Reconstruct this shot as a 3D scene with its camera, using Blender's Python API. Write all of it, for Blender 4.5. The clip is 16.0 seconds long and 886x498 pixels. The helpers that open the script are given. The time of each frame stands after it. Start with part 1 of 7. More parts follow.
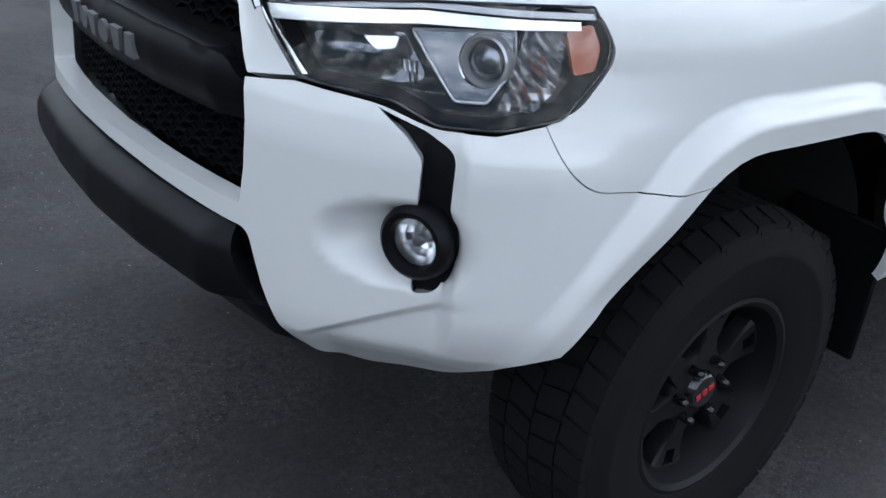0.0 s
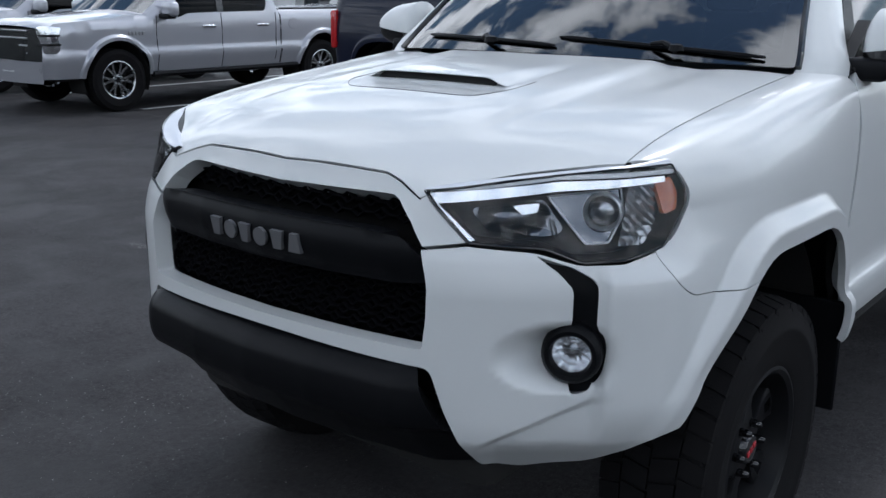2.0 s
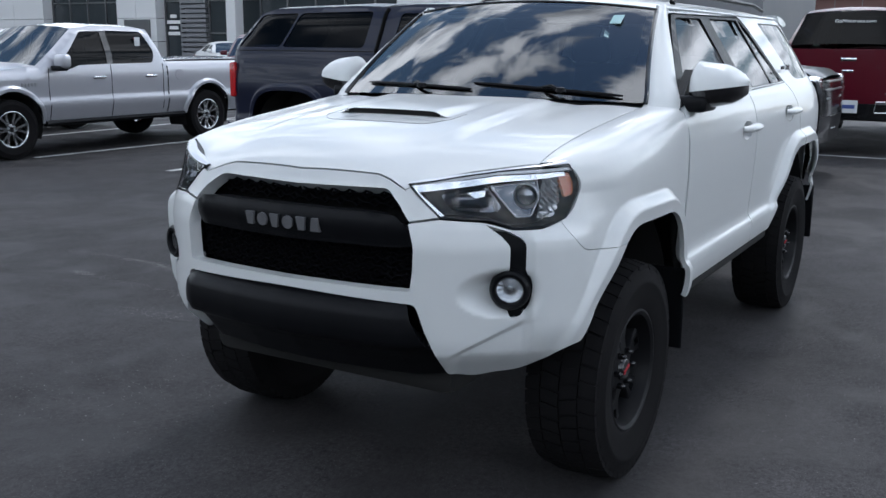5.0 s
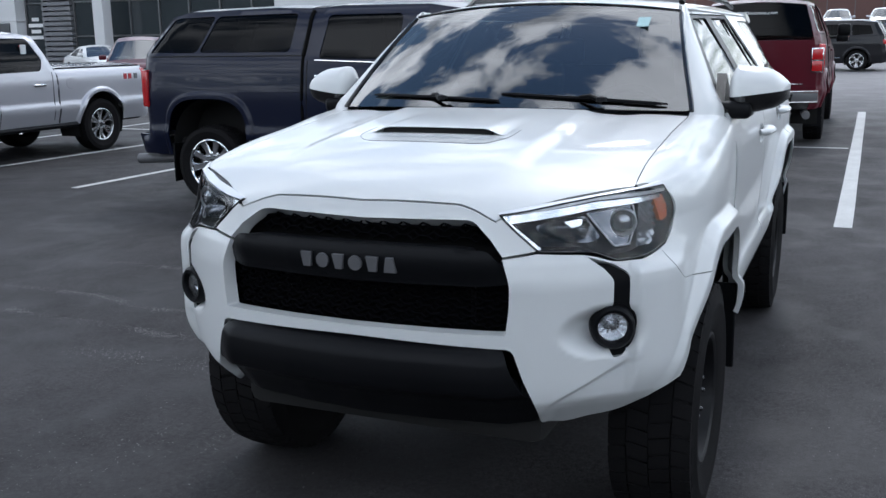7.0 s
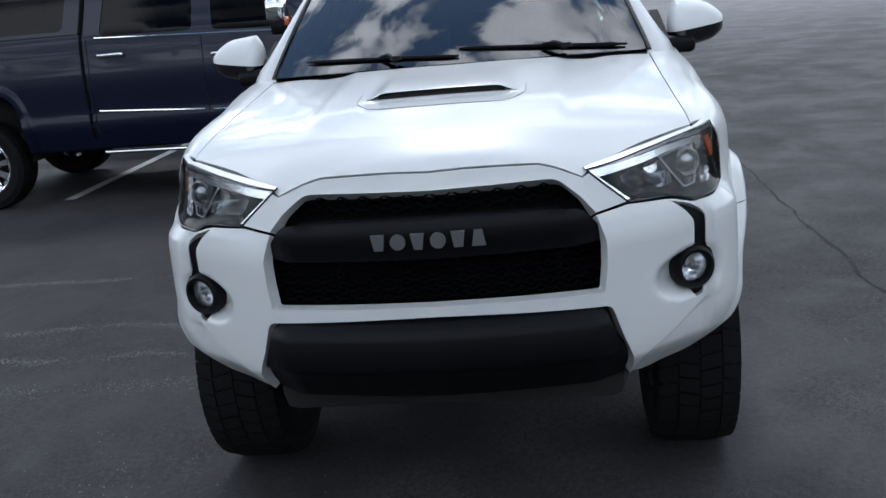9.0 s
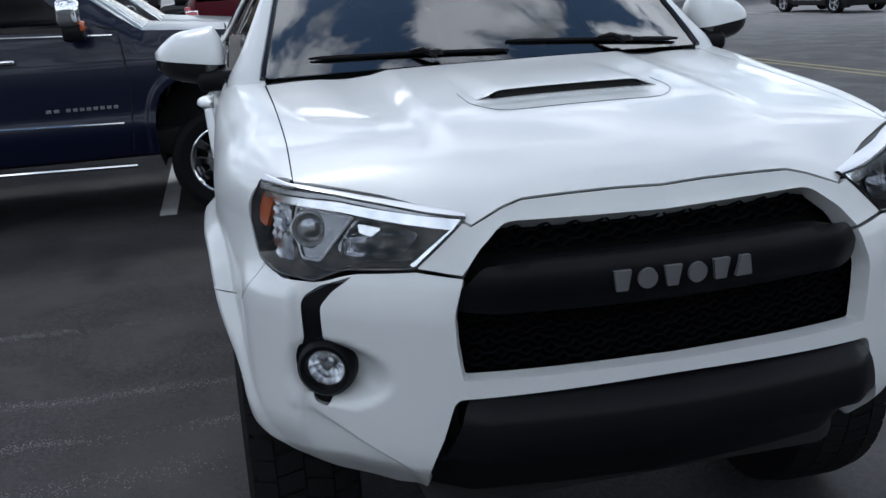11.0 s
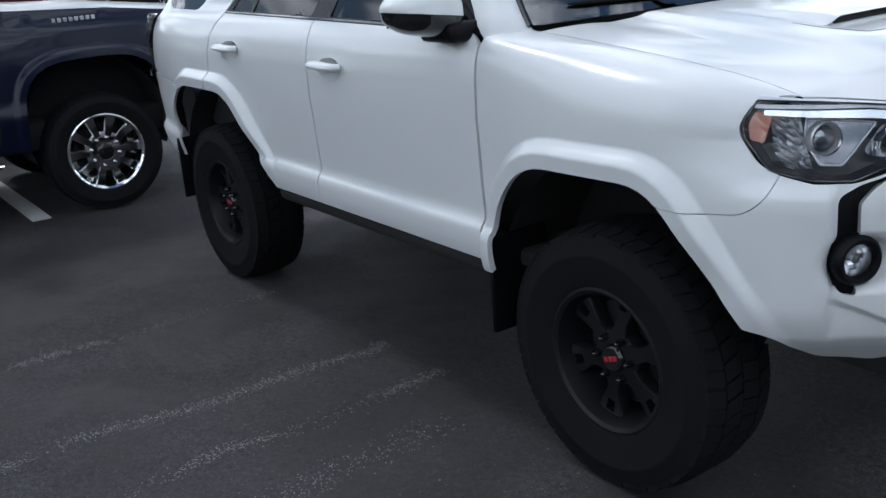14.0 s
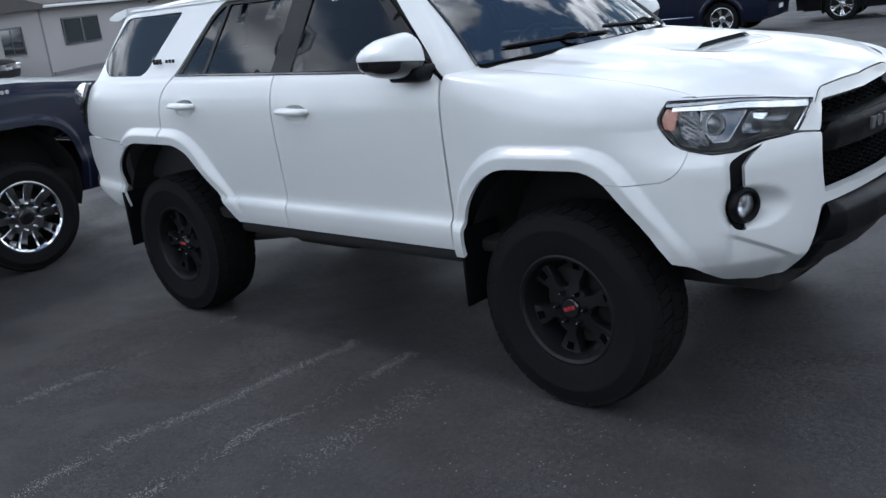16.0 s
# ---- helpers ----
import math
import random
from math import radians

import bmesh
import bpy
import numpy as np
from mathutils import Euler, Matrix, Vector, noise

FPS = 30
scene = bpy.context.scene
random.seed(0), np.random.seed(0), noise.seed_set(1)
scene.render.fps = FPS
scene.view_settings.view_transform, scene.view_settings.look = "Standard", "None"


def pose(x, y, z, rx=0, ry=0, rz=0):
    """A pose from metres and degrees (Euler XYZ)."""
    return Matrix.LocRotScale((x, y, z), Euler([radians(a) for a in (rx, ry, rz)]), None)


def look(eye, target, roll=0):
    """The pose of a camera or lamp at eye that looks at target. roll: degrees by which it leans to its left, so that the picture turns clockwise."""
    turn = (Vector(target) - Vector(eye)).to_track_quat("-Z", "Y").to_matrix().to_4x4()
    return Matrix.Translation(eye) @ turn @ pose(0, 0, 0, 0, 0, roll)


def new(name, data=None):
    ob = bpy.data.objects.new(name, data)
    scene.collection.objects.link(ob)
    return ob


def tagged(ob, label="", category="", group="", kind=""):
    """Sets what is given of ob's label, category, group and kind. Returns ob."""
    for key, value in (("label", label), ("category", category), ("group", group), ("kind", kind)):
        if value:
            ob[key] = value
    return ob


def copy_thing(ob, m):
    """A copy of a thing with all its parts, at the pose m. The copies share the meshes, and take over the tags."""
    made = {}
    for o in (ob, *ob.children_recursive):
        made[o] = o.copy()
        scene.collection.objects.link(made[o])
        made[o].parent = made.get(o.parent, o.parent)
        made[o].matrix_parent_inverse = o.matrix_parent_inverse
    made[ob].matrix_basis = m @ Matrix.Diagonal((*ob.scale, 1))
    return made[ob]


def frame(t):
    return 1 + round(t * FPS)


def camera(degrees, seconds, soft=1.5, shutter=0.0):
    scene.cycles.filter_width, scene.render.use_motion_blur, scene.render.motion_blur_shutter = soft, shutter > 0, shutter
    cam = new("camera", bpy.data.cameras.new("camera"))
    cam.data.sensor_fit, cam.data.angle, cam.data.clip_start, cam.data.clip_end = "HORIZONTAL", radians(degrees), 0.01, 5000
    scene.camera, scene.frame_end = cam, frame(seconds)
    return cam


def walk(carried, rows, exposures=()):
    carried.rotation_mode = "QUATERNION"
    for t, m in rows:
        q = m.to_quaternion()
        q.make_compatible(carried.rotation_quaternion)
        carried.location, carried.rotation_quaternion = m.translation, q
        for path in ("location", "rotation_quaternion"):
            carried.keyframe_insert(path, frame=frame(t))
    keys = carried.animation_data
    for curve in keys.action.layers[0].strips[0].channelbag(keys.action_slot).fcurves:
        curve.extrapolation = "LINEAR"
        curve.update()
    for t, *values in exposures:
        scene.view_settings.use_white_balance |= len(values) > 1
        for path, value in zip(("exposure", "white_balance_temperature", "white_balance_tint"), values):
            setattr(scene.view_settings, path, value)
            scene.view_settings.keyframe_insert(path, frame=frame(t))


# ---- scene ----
cam = camera(49.3, 16.0)
PATH = [
    (0, (-1.539, -1.792, 1.495), (-0.372, -0.422, 0.623), 6.1),
    (0.5, (-1.663, -1.745, 1.473), (-0.38, -0.381, 0.771), 4.5),
    (1, (-1.824, -1.64, 1.508), (-0.459, -0.326, 0.867), 2.3),
    (1.5, (-2.044, -1.593, 1.559), (-0.599, -0.346, 0.961), 1.7),
    (2, (-2.306, -1.68, 1.557), (-0.799, -0.47, 1.042), 0.4),
    (2.5, (-2.518, -1.798, 1.566), (-0.948, -0.66, 1.078), -0.5),
    (3, (-2.754, -1.906, 1.601), (-1.139, -0.819, 1.144), -1.6),
    (3.5, (-2.985, -1.933, 1.598), (-1.319, -0.917, 1.162), -2.8),
    (4, (-3.118, -2.03, 1.607), (-1.458, -1.001, 1.173), -1.1),
    (4.2, (-3.214, -2.036, 1.602), (-1.551, -1.017, 1.159), -0.0),
    (6.5, (-3.317, -1.622, 1.578), (-1.578, -0.71, 1.201), -1.5),
    (7, (-3.26, -1.313, 1.635), (-1.465, -0.539, 1.21), -0.9),
    (7.5, (-3.323, -1.029, 1.656), (-1.469, -0.42, 1.216), 0.1),
    (8, (-3.385, -0.761, 1.673), (-1.489, -0.322, 1.214), -0.3),
    (8.2, (-3.414, -0.683, 1.704), (-1.52, -0.275, 1.209), -2.3),
    (10.3, (-2.91, 0.431, 1.603), (-0.981, 0.264, 1.102), -3.6),
    (10.5, (-2.814, 0.558, 1.611), (-0.893, 0.307, 1.116), -3.2),
    (11, (-2.617, 0.872, 1.614), (-0.734, 0.458, 1.081), -3.6),
    (11.5, (-2.431, 1.163, 1.614), (-0.579, 0.658, 1.055), -4.7),
    (12, (-2.202, 1.433, 1.613), (-0.371, 0.854, 1.053), -4.9),
    (12.5, (-2.1, 1.766, 1.626), (-0.345, 1.001, 1.05), -3.2),
    (13, (-2.093, 2.126, 1.631), (-0.439, 1.174, 1.034), -1.8),
    (13.5, (-1.962, 2.422, 1.604), (-0.359, 1.387, 1.005), -2.4),
    (14, (-1.911, 2.746, 1.637), (-0.338, 1.672, 1.027), -4.5),
    (14.5, (-1.955, 3.068, 1.668), (-0.463, 1.875, 1.075), -5.2),
    (15, (-2.08, 3.288, 1.664), (-0.639, 2.025, 1.091), -5.7),
    (15.5, (-2.171, 3.531, 1.697), (-0.786, 2.198, 1.144), -6.5),
    (16, (-2.197, 3.753, 1.708), (-0.842, 2.382, 1.175), -7.2),
]
walk(cam, [(t, look(eye, target, roll)) for t, eye, target, roll in PATH],
     exposures=[(0.0, -0.02, 5850, 10), (0.5, -0.26, 5850, 10), (1.0, -0.42, 5850, 10), (1.5, -0.48, 5850, 10), (2.0, -0.60, 5850, 10), (2.5, -0.26, 5850, 10), (3.0, -0.34, 5850, 10), (3.5, -0.40, 5850, 10), (6.5, -0.34, 5850, 10), (7.5, -0.30, 5850, 10),
                (8.2, -0.32, 5850, 10), (10.4, -0.56, 5850, 10), (11.2, -0.62, 5850, 10), (12.0, -0.54, 5850, 10), (13.0, -0.32, 5850, 10), (14.0, -0.42, 5850, 10), (14.5, -0.28, 5850, 10), (16.0, -0.24, 5850, 10)])

import mathutils

# ---- sky, sun, exposure ----
SUN_AZ, SUN_EL = radians(6), radians(50)       # veiled high sun behind the parked vehicle
world = bpy.data.worlds.new("sky")
scene.world = world
world.use_nodes = True
wn, wl = world.node_tree.nodes, world.node_tree.links
wn.clear()
w_out, w_bg, w_sky = wn.new("ShaderNodeOutputWorld"), wn.new("ShaderNodeBackground"), wn.new("ShaderNodeTexSky")
w_sky.sky_type, w_sky.sun_disc = "NISHITA", False
w_sky.sun_elevation, w_sky.sun_rotation = SUN_EL, radians(90) - SUN_AZ
w_sky.air_density, w_sky.dust_density, w_sky.ozone_density = 1.7, 0.3, 3.0
w_tc, w_sep = wn.new("ShaderNodeTexCoord"), wn.new("ShaderNodeSeparateXYZ")
wl.new(w_tc.outputs["Generated"], w_sep.inputs[0])
w_h = wn.new("ShaderNodeMath"); w_h.operation = "MAXIMUM"; w_h.inputs[1].default_value = 0.06
wl.new(w_sep.outputs["Z"], w_h.inputs[0])
w_flat = wn.new("ShaderNodeCombineXYZ")
for k in "XY":
    d = wn.new("ShaderNodeMath"); d.operation = "DIVIDE"
    wl.new(w_sep.outputs[k], d.inputs[0]); wl.new(w_h.outputs[0], d.inputs[1])
    wl.new(d.outputs[0], w_flat.inputs[k])
w_n = wn.new("ShaderNodeTexNoise")
w_n.inputs["Scale"].default_value, w_n.inputs["Detail"].default_value = 2.3, 10.0
w_n.inputs["Roughness"].default_value, w_n.inputs["Distortion"].default_value = 0.56, 0.35
wl.new(w_flat.outputs[0], w_n.inputs["Vector"])
w_cov = wn.new("ShaderNodeMapRange")
w_cov.inputs["From Min"].default_value, w_cov.inputs["From Max"].default_value = 0.46, 0.52
wl.new(w_n.outputs["Fac"], w_cov.inputs["Value"])
w_n2 = wn.new("ShaderNodeTexNoise")
w_n2.inputs["Scale"].default_value, w_n2.inputs["Detail"].default_value = 2.6, 6.0
wl.new(w_flat.outputs[0], w_n2.inputs["Vector"])
w_cc = wn.new("ShaderNodeValToRGB")
w_cc.color_ramp.elements[0].position, w_cc.color_ramp.elements[0].color = 0.36, (7.0, 7.5, 8.2, 1)
w_cc.color_ramp.elements[1].position, w_cc.color_ramp.elements[1].color = 0.58, (37.0, 37.2, 37.6, 1)
wl.new(w_n2.outputs["Fac"], w_cc.inputs["Fac"])
w_mix = wn.new("ShaderNodeMix"); w_mix.data_type = "RGBA"
# clouds near the horizon are a little brighter than those overhead
w_up = wn.new("ShaderNodeMapRange")
w_up.inputs["To Min"].default_value, w_up.inputs["To Max"].default_value = 1.22, 0.46
wl.new(w_sep.outputs["Z"], w_up.inputs["Value"])
w_cl = wn.new("ShaderNodeMix"); w_cl.data_type, w_cl.blend_type = "RGBA", "MULTIPLY"
w_cl.inputs["Factor"].default_value = 1.0
wl.new(w_cc.outputs["Color"], w_cl.inputs["A"]); wl.new(w_up.outputs[0], w_cl.inputs["B"])
wl.new(w_cov.outputs[0], w_mix.inputs["Factor"])
wl.new(w_sky.outputs[0], w_mix.inputs["A"]); wl.new(w_cl.outputs["Result"], w_mix.inputs["B"])
wl.new(w_mix.outputs["Result"], w_bg.inputs["Color"])
w_bg.inputs["Strength"].default_value = 0.115
wl.new(w_bg.outputs[0], w_out.inputs["Surface"])

sun_data = bpy.data.lights.new("sun", "SUN")
sun_data.energy, sun_data.angle, sun_data.color = 1.1, radians(8.0), (1.0, 0.96, 0.90)
sun = new("sun", sun_data)
s_to = Vector((math.cos(SUN_EL) * math.cos(SUN_AZ), math.cos(SUN_EL) * math.sin(SUN_AZ), math.sin(SUN_EL)))
sun.matrix_world = look(s_to * 60, (0, 0, 0))


# ---- materials ----
def pmat(name, col, rough=0.5, metal=0.0, col2=None, scale=6.0, fine=60.0, bump=0.0, coat=0.0, coat_rough=0.03, spec=0.5, rvar=0.06, amount=0.5):
    """Principled surface whose colour drifts between col and col2 at two scales, with fine relief."""
    m = bpy.data.materials.new(name)
    m.use_nodes = True
    n, l = m.node_tree.nodes, m.node_tree.links
    b = n["Principled BSDF"]
    b.inputs["Metallic"].default_value = metal
    b.inputs["Specular IOR Level"].default_value = spec
    b.inputs["Coat Weight"].default_value, b.inputs["Coat Roughness"].default_value = coat, coat_rough
    tc = n.new("ShaderNodeTexCoord")
    big, small = n.new("ShaderNodeTexNoise"), n.new("ShaderNodeTexNoise")
    big.inputs["Scale"].default_value, big.inputs["Detail"].default_value = scale, 5
    small.inputs["Scale"].default_value, small.inputs["Detail"].default_value = fine, 4
    l.new(tc.outputs["Object"], big.inputs["Vector"]); l.new(tc.outputs["Object"], small.inputs["Vector"])
    both = n.new("ShaderNodeMath"); both.operation = "MULTIPLY_ADD"; both.inputs[1].default_value = 0.5
    l.new(small.outputs["Fac"], both.inputs[0])
    half = n.new("ShaderNodeMath"); half.operation = "MULTIPLY"; half.inputs[1].default_value = 0.5
    l.new(big.outputs["Fac"], half.inputs[0]); l.new(half.outputs[0], both.inputs[2])
    ramp = n.new("ShaderNodeMapRange")
    ramp.inputs["From Min"].default_value, ramp.inputs["From Max"].default_value = 0.5 - 0.25 / max(amount, 0.05), 0.5 + 0.25 / max(amount, 0.05)
    l.new(both.outputs[0], ramp.inputs["Value"])
    mix = n.new("ShaderNodeMix"); mix.data_type = "RGBA"
    mix.inputs["A"].default_value = (*col, 1)
    mix.inputs["B"].default_value = (*(col2 or [c * 0.85 for c in col]), 1)
    l.new(ramp.outputs[0], mix.inputs["Factor"]); l.new(mix.outputs["Result"], b.inputs["Base Color"])
    rr = n.new("ShaderNodeMapRange")
    rr.inputs["To Min"].default_value, rr.inputs["To Max"].default_value = max(rough - rvar, 0.0), rough + rvar
    l.new(big.outputs["Fac"], rr.inputs["Value"]); l.new(rr.outputs[0], b.inputs["Roughness"])
    if bump:
        bp = n.new("ShaderNodeBump")
        bp.inputs["Strength"].default_value, bp.inputs["Distance"].default_value = 1.0, bump
        l.new(small.outputs["Fac"], bp.inputs["Height"]); l.new(bp.outputs[0], b.inputs["Normal"])
    return m


def glass(name, tint, ior=1.5, rough=0.0):
    """A thin pane: tinted see-through with a mirror coat that grows at grazing angles."""
    m = bpy.data.materials.new(name)
    m.use_nodes = True
    n, l = m.node_tree.nodes, m.node_tree.links
    n.clear()
    out, mx, tr, gl, fr = (n.new("ShaderNode" + k) for k in ("OutputMaterial", "MixShader", "BsdfTransparent", "BsdfGlossy", "Fresnel"))
    tr.inputs["Color"].default_value = (*tint, 1)
    gl.inputs["Roughness"].default_value = rough
    fr.inputs["IOR"].default_value = ior
    l.new(fr.outputs[0], mx.inputs[0]); l.new(tr.outputs[0], mx.inputs[1]); l.new(gl.outputs[0], mx.inputs[2])
    l.new(mx.outputs[0], out.inputs["Surface"])
    return m


def asphalt_mat():
    """Sealed asphalt: smooth dark sealcoat that has worn through to coarse grain in wandering patches."""
    m = bpy.data.materials.new("asphalt")
    m.use_nodes = True
    n, l = m.node_tree.nodes, m.node_tree.links
    b = n["Principled BSDF"]
    b.inputs["Specular IOR Level"].default_value = 0.22
    tc = n.new("ShaderNodeTexCoord")

    def noise_tex(scale, detail, rough=0.55, warp=0.0):
        q = n.new("ShaderNodeTexNoise")
        q.inputs["Scale"].default_value, q.inputs["Detail"].default_value = scale, detail
        q.inputs["Roughness"].default_value, q.inputs["Distortion"].default_value = rough, warp
        l.new(tc.outputs["Object"], q.inputs["Vector"])
        return q.outputs["Fac"]

    def fit(src, a, b_, c, d):
        q = n.new("ShaderNodeMapRange")
        for k, v in zip(("From Min", "From Max", "To Min", "To Max"), (a, b_, c, d)):
            q.inputs[k].default_value = v
        l.new(src, q.inputs["Value"])
        return q.outputs[0]

    def calc(op, a, b_):
        q = n.new("ShaderNodeMath"); q.operation = op
        for k, v in enumerate((a, b_)):
            if isinstance(v, (int, float)):
                q.inputs[k].default_value = v
            else:
                l.new(v, q.inputs[k])
        return q.outputs[0]
    patch = n.new("ShaderNodeTexNoise")
    patch.inputs["Scale"].default_value, patch.inputs["Detail"].default_value, patch.inputs["Roughness"].default_value = 1.3, 7, 0.62
    patch.inputs["Distortion"].default_value = 0.4
    l.new(tc.outputs["Object"], patch.inputs["Vector"])
    worn_to = fit(patch.outputs["Fac"], 0.40, 0.64, 0.0, 1.0)          # 0 sealed, 1 worn to the stone
    # tone: broad fields, stains and blotches
    tone = calc("MULTIPLY", fit(noise_tex(0.16, 4), 0.3, 0.7, 0.86, 1.18), fit(noise_tex(2.6, 8, 0.7), 0.3, 0.7, 0.74, 1.26))
    tone = calc("MULTIPLY", tone, fit(noise_tex(0.55, 6, 0.6, 0.6), 0.32, 0.68, 0.78, 1.24))
    tone = calc("MULTIPLY", tone, fit(worn_to, 0, 1, 0.90, 1.12))
    # grain: hardly seen in the sealcoat, strong where it has worn
    grit = calc("ADD", calc("MULTIPLY", noise_tex(42, 4, 0.8), 0.55), calc("MULTIPLY", noise_tex(120, 3, 0.75), 0.45))
    swing = calc("MULTIPLY", fit(grit, 0.37, 0.63, -1.0, 1.0), fit(worn_to, 0, 1, 0.26, 0.72))
    tone = calc("MULTIPLY", tone, calc("ADD", swing, 1.0))
    base = n.new("ShaderNodeMix"); base.data_type, base.blend_type = "RGBA", "MULTIPLY"
    base.inputs["Factor"].default_value = 1.0
    base.inputs["A"].default_value = (0.0362, 0.0344, 0.0355, 1)
    l.new(tone, base.inputs["B"])
    # bright chips of stone, thicker where the surface has worn
    vor = n.new("ShaderNodeTexVoronoi"); vor.inputs["Scale"].default_value = 300
    l.new(tc.outputs["Object"], vor.inputs["Vector"])
    sep = n.new("ShaderNodeSeparateColor"); l.new(vor.outputs["Color"], sep.inputs[0])
    chip = calc("GREATER_THAN", sep.outputs[0], fit(patch.outputs["Fac"], 0.46, 0.74, 0.999, 0.965))
    mul = n.new("ShaderNodeMix"); mul.data_type = "RGBA"
    mul.inputs["B"].default_value = (0.13, 0.128, 0.126, 1)
    l.new(calc("MULTIPLY", chip, 0.75), mul.inputs["Factor"]); l.new(base.outputs["Result"], mul.inputs["A"])
    l.new(fit(worn_to, 0, 1, 0.62, 0.88), b.inputs["Roughness"])
    bp = n.new("ShaderNodeBump")
    bp.inputs["Strength"].default_value, bp.inputs["Distance"].default_value = 0.9, 0.004
    l.new(calc("MULTIPLY", grit, fit(worn_to, 0, 1, 0.35, 1.0)), bp.inputs["Height"]); l.new(bp.outputs[0], b.inputs["Normal"])
    # beyond the stalls the paving blends to a paler grey with distance
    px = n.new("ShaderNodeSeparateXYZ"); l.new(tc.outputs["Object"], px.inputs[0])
    far_mix = n.new("ShaderNodeMapRange"); far_mix.interpolation_type = "SMOOTHSTEP"
    far_mix.inputs["From Min"].default_value, far_mix.inputs["From Max"].default_value = 10.0, 34.0
    l.new(px.outputs["X"], far_mix.inputs["Value"])
    far_pale = n.new("ShaderNodeMix"); far_pale.data_type = "RGBA"
    far_pale.inputs["B"].default_value = (0.275, 0.265, 0.265, 1)
    l.new(far_mix.outputs[0], far_pale.inputs["Factor"]); l.new(mul.outputs["Result"], far_pale.inputs["A"])
    # and is partly mixed paler along the drive on the other side of the stalls
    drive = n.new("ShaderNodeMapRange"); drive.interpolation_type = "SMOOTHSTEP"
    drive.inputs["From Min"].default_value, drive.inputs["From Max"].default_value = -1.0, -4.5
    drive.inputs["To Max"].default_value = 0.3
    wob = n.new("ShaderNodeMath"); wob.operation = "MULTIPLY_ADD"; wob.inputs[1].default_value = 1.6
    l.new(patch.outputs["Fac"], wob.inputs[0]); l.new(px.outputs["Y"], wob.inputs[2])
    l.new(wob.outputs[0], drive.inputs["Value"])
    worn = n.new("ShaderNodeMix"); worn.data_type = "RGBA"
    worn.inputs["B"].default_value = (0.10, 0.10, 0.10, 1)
    l.new(drive.outputs[0], worn.inputs["Factor"]); l.new(far_pale.outputs["Result"], worn.inputs["A"])
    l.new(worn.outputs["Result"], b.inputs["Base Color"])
    return m


M = {}
M["asphalt"] = asphalt_mat()
M["white_paint"] = pmat("white_car_paint", (0.655, 0.668, 0.662), 0.32, col2=(0.632, 0.645, 0.640), scale=1.5, fine=400, coat=0.50, spec=0.4, coat_rough=0.05, rvar=0.03)
M["silver_paint"] = pmat("silver_car_paint", (0.48, 0.485, 0.52), 0.33, 0.5, col2=(0.44, 0.445, 0.48), scale=1.2, fine=500, coat=1.0)
M["navy_paint"] = pmat("navy_car_paint", (0.0035, 0.0060, 0.020), 0.3, 0.0, col2=(0.0045, 0.0070, 0.022), scale=1.2, fine=500, coat=0.26, coat_rough=0.02, spec=0.22)
M["red_paint"] = pmat("dark_red_car_paint", (0.085, 0.003, 0.012), 0.35, 0.0, col2=(0.072, 0.003, 0.010), scale=1.2, fine=500, coat=0.25, spec=0.25)
M["black_paint"] = pmat("black_car_paint", (0.006, 0.006, 0.008), 0.3, 0.0, scale=1.2, fine=500, coat=0.35, spec=0.25)
M["teal_paint"] = pmat("teal_truck_paint", (0.02, 0.13, 0.20), 0.35, 0.1, scale=1.2, fine=300, coat=0.8)
M["black_plastic"] = pmat("black_textured_plastic", (0.0040, 0.0042, 0.0052), 0.36, col2=(0.0065, 0.0068, 0.0080), scale=8, fine=700, bump=0.0005, spec=0.12)
# near-black for gaps and hollows, whose shade is put into the colour
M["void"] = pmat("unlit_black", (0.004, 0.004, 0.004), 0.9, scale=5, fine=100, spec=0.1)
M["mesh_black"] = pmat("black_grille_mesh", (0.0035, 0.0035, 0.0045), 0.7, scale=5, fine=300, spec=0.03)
M["gloss_black"] = pmat("gloss_black_plastic", (0.008, 0.008, 0.009), 0.15, scale=5, fine=300, coat=0.5)
M["grey_plastic"] = pmat("satin_grey_letters", (0.14, 0.14, 0.145), 0.45, 0.2, scale=9, fine=400)
M["rubber"] = pmat("tyre_rubber", (0.005, 0.005, 0.006), 0.80, col2=(0.011, 0.010, 0.010), scale=7, fine=220, bump=0.0008, amount=0.8, spec=0.12)
M["matt_black"] = pmat("matt_black_rim", (0.006, 0.006, 0.007), 0.45, 0.0, col2=(0.010, 0.010, 0.011), scale=12, fine=300, spec=0.22)
M["under"] = pmat("dirty_underbody", (0.007, 0.007, 0.007), 0.9, col2=(0.013, 0.012, 0.011), scale=5, fine=90, bump=0.001)
M["chrome"] = pmat("chrome", (0.78, 0.79, 0.80), 0.06, 1.0, scale=8, fine=300, rvar=0.03)
M["satin_metal"] = pmat("satin_metal", (0.45, 0.46, 0.47), 0.3, 1.0, scale=8, fine=300)
M["alloy"] = pmat("machined_alloy", (0.55, 0.56, 0.57), 0.22, 1.0, scale=8, fine=250)
M["reflector"] = pmat("lamp_reflector", (0.90, 0.91, 0.93), 0.20, 1.0, scale=9, fine=200, rvar=0.04)
M["lamp_black"] = pmat("lamp_housing", (0.008, 0.008, 0.009), 0.45, col2=(0.012, 0.012, 0.013), scale=8, fine=300, spec=0.25)
M["lamp_strip"] = pmat("silvered_lamp_strip", (0.42, 0.43, 0.45), 0.16, 0.85, col2=(0.34, 0.35, 0.37), scale=14, fine=200, coat=1.0)
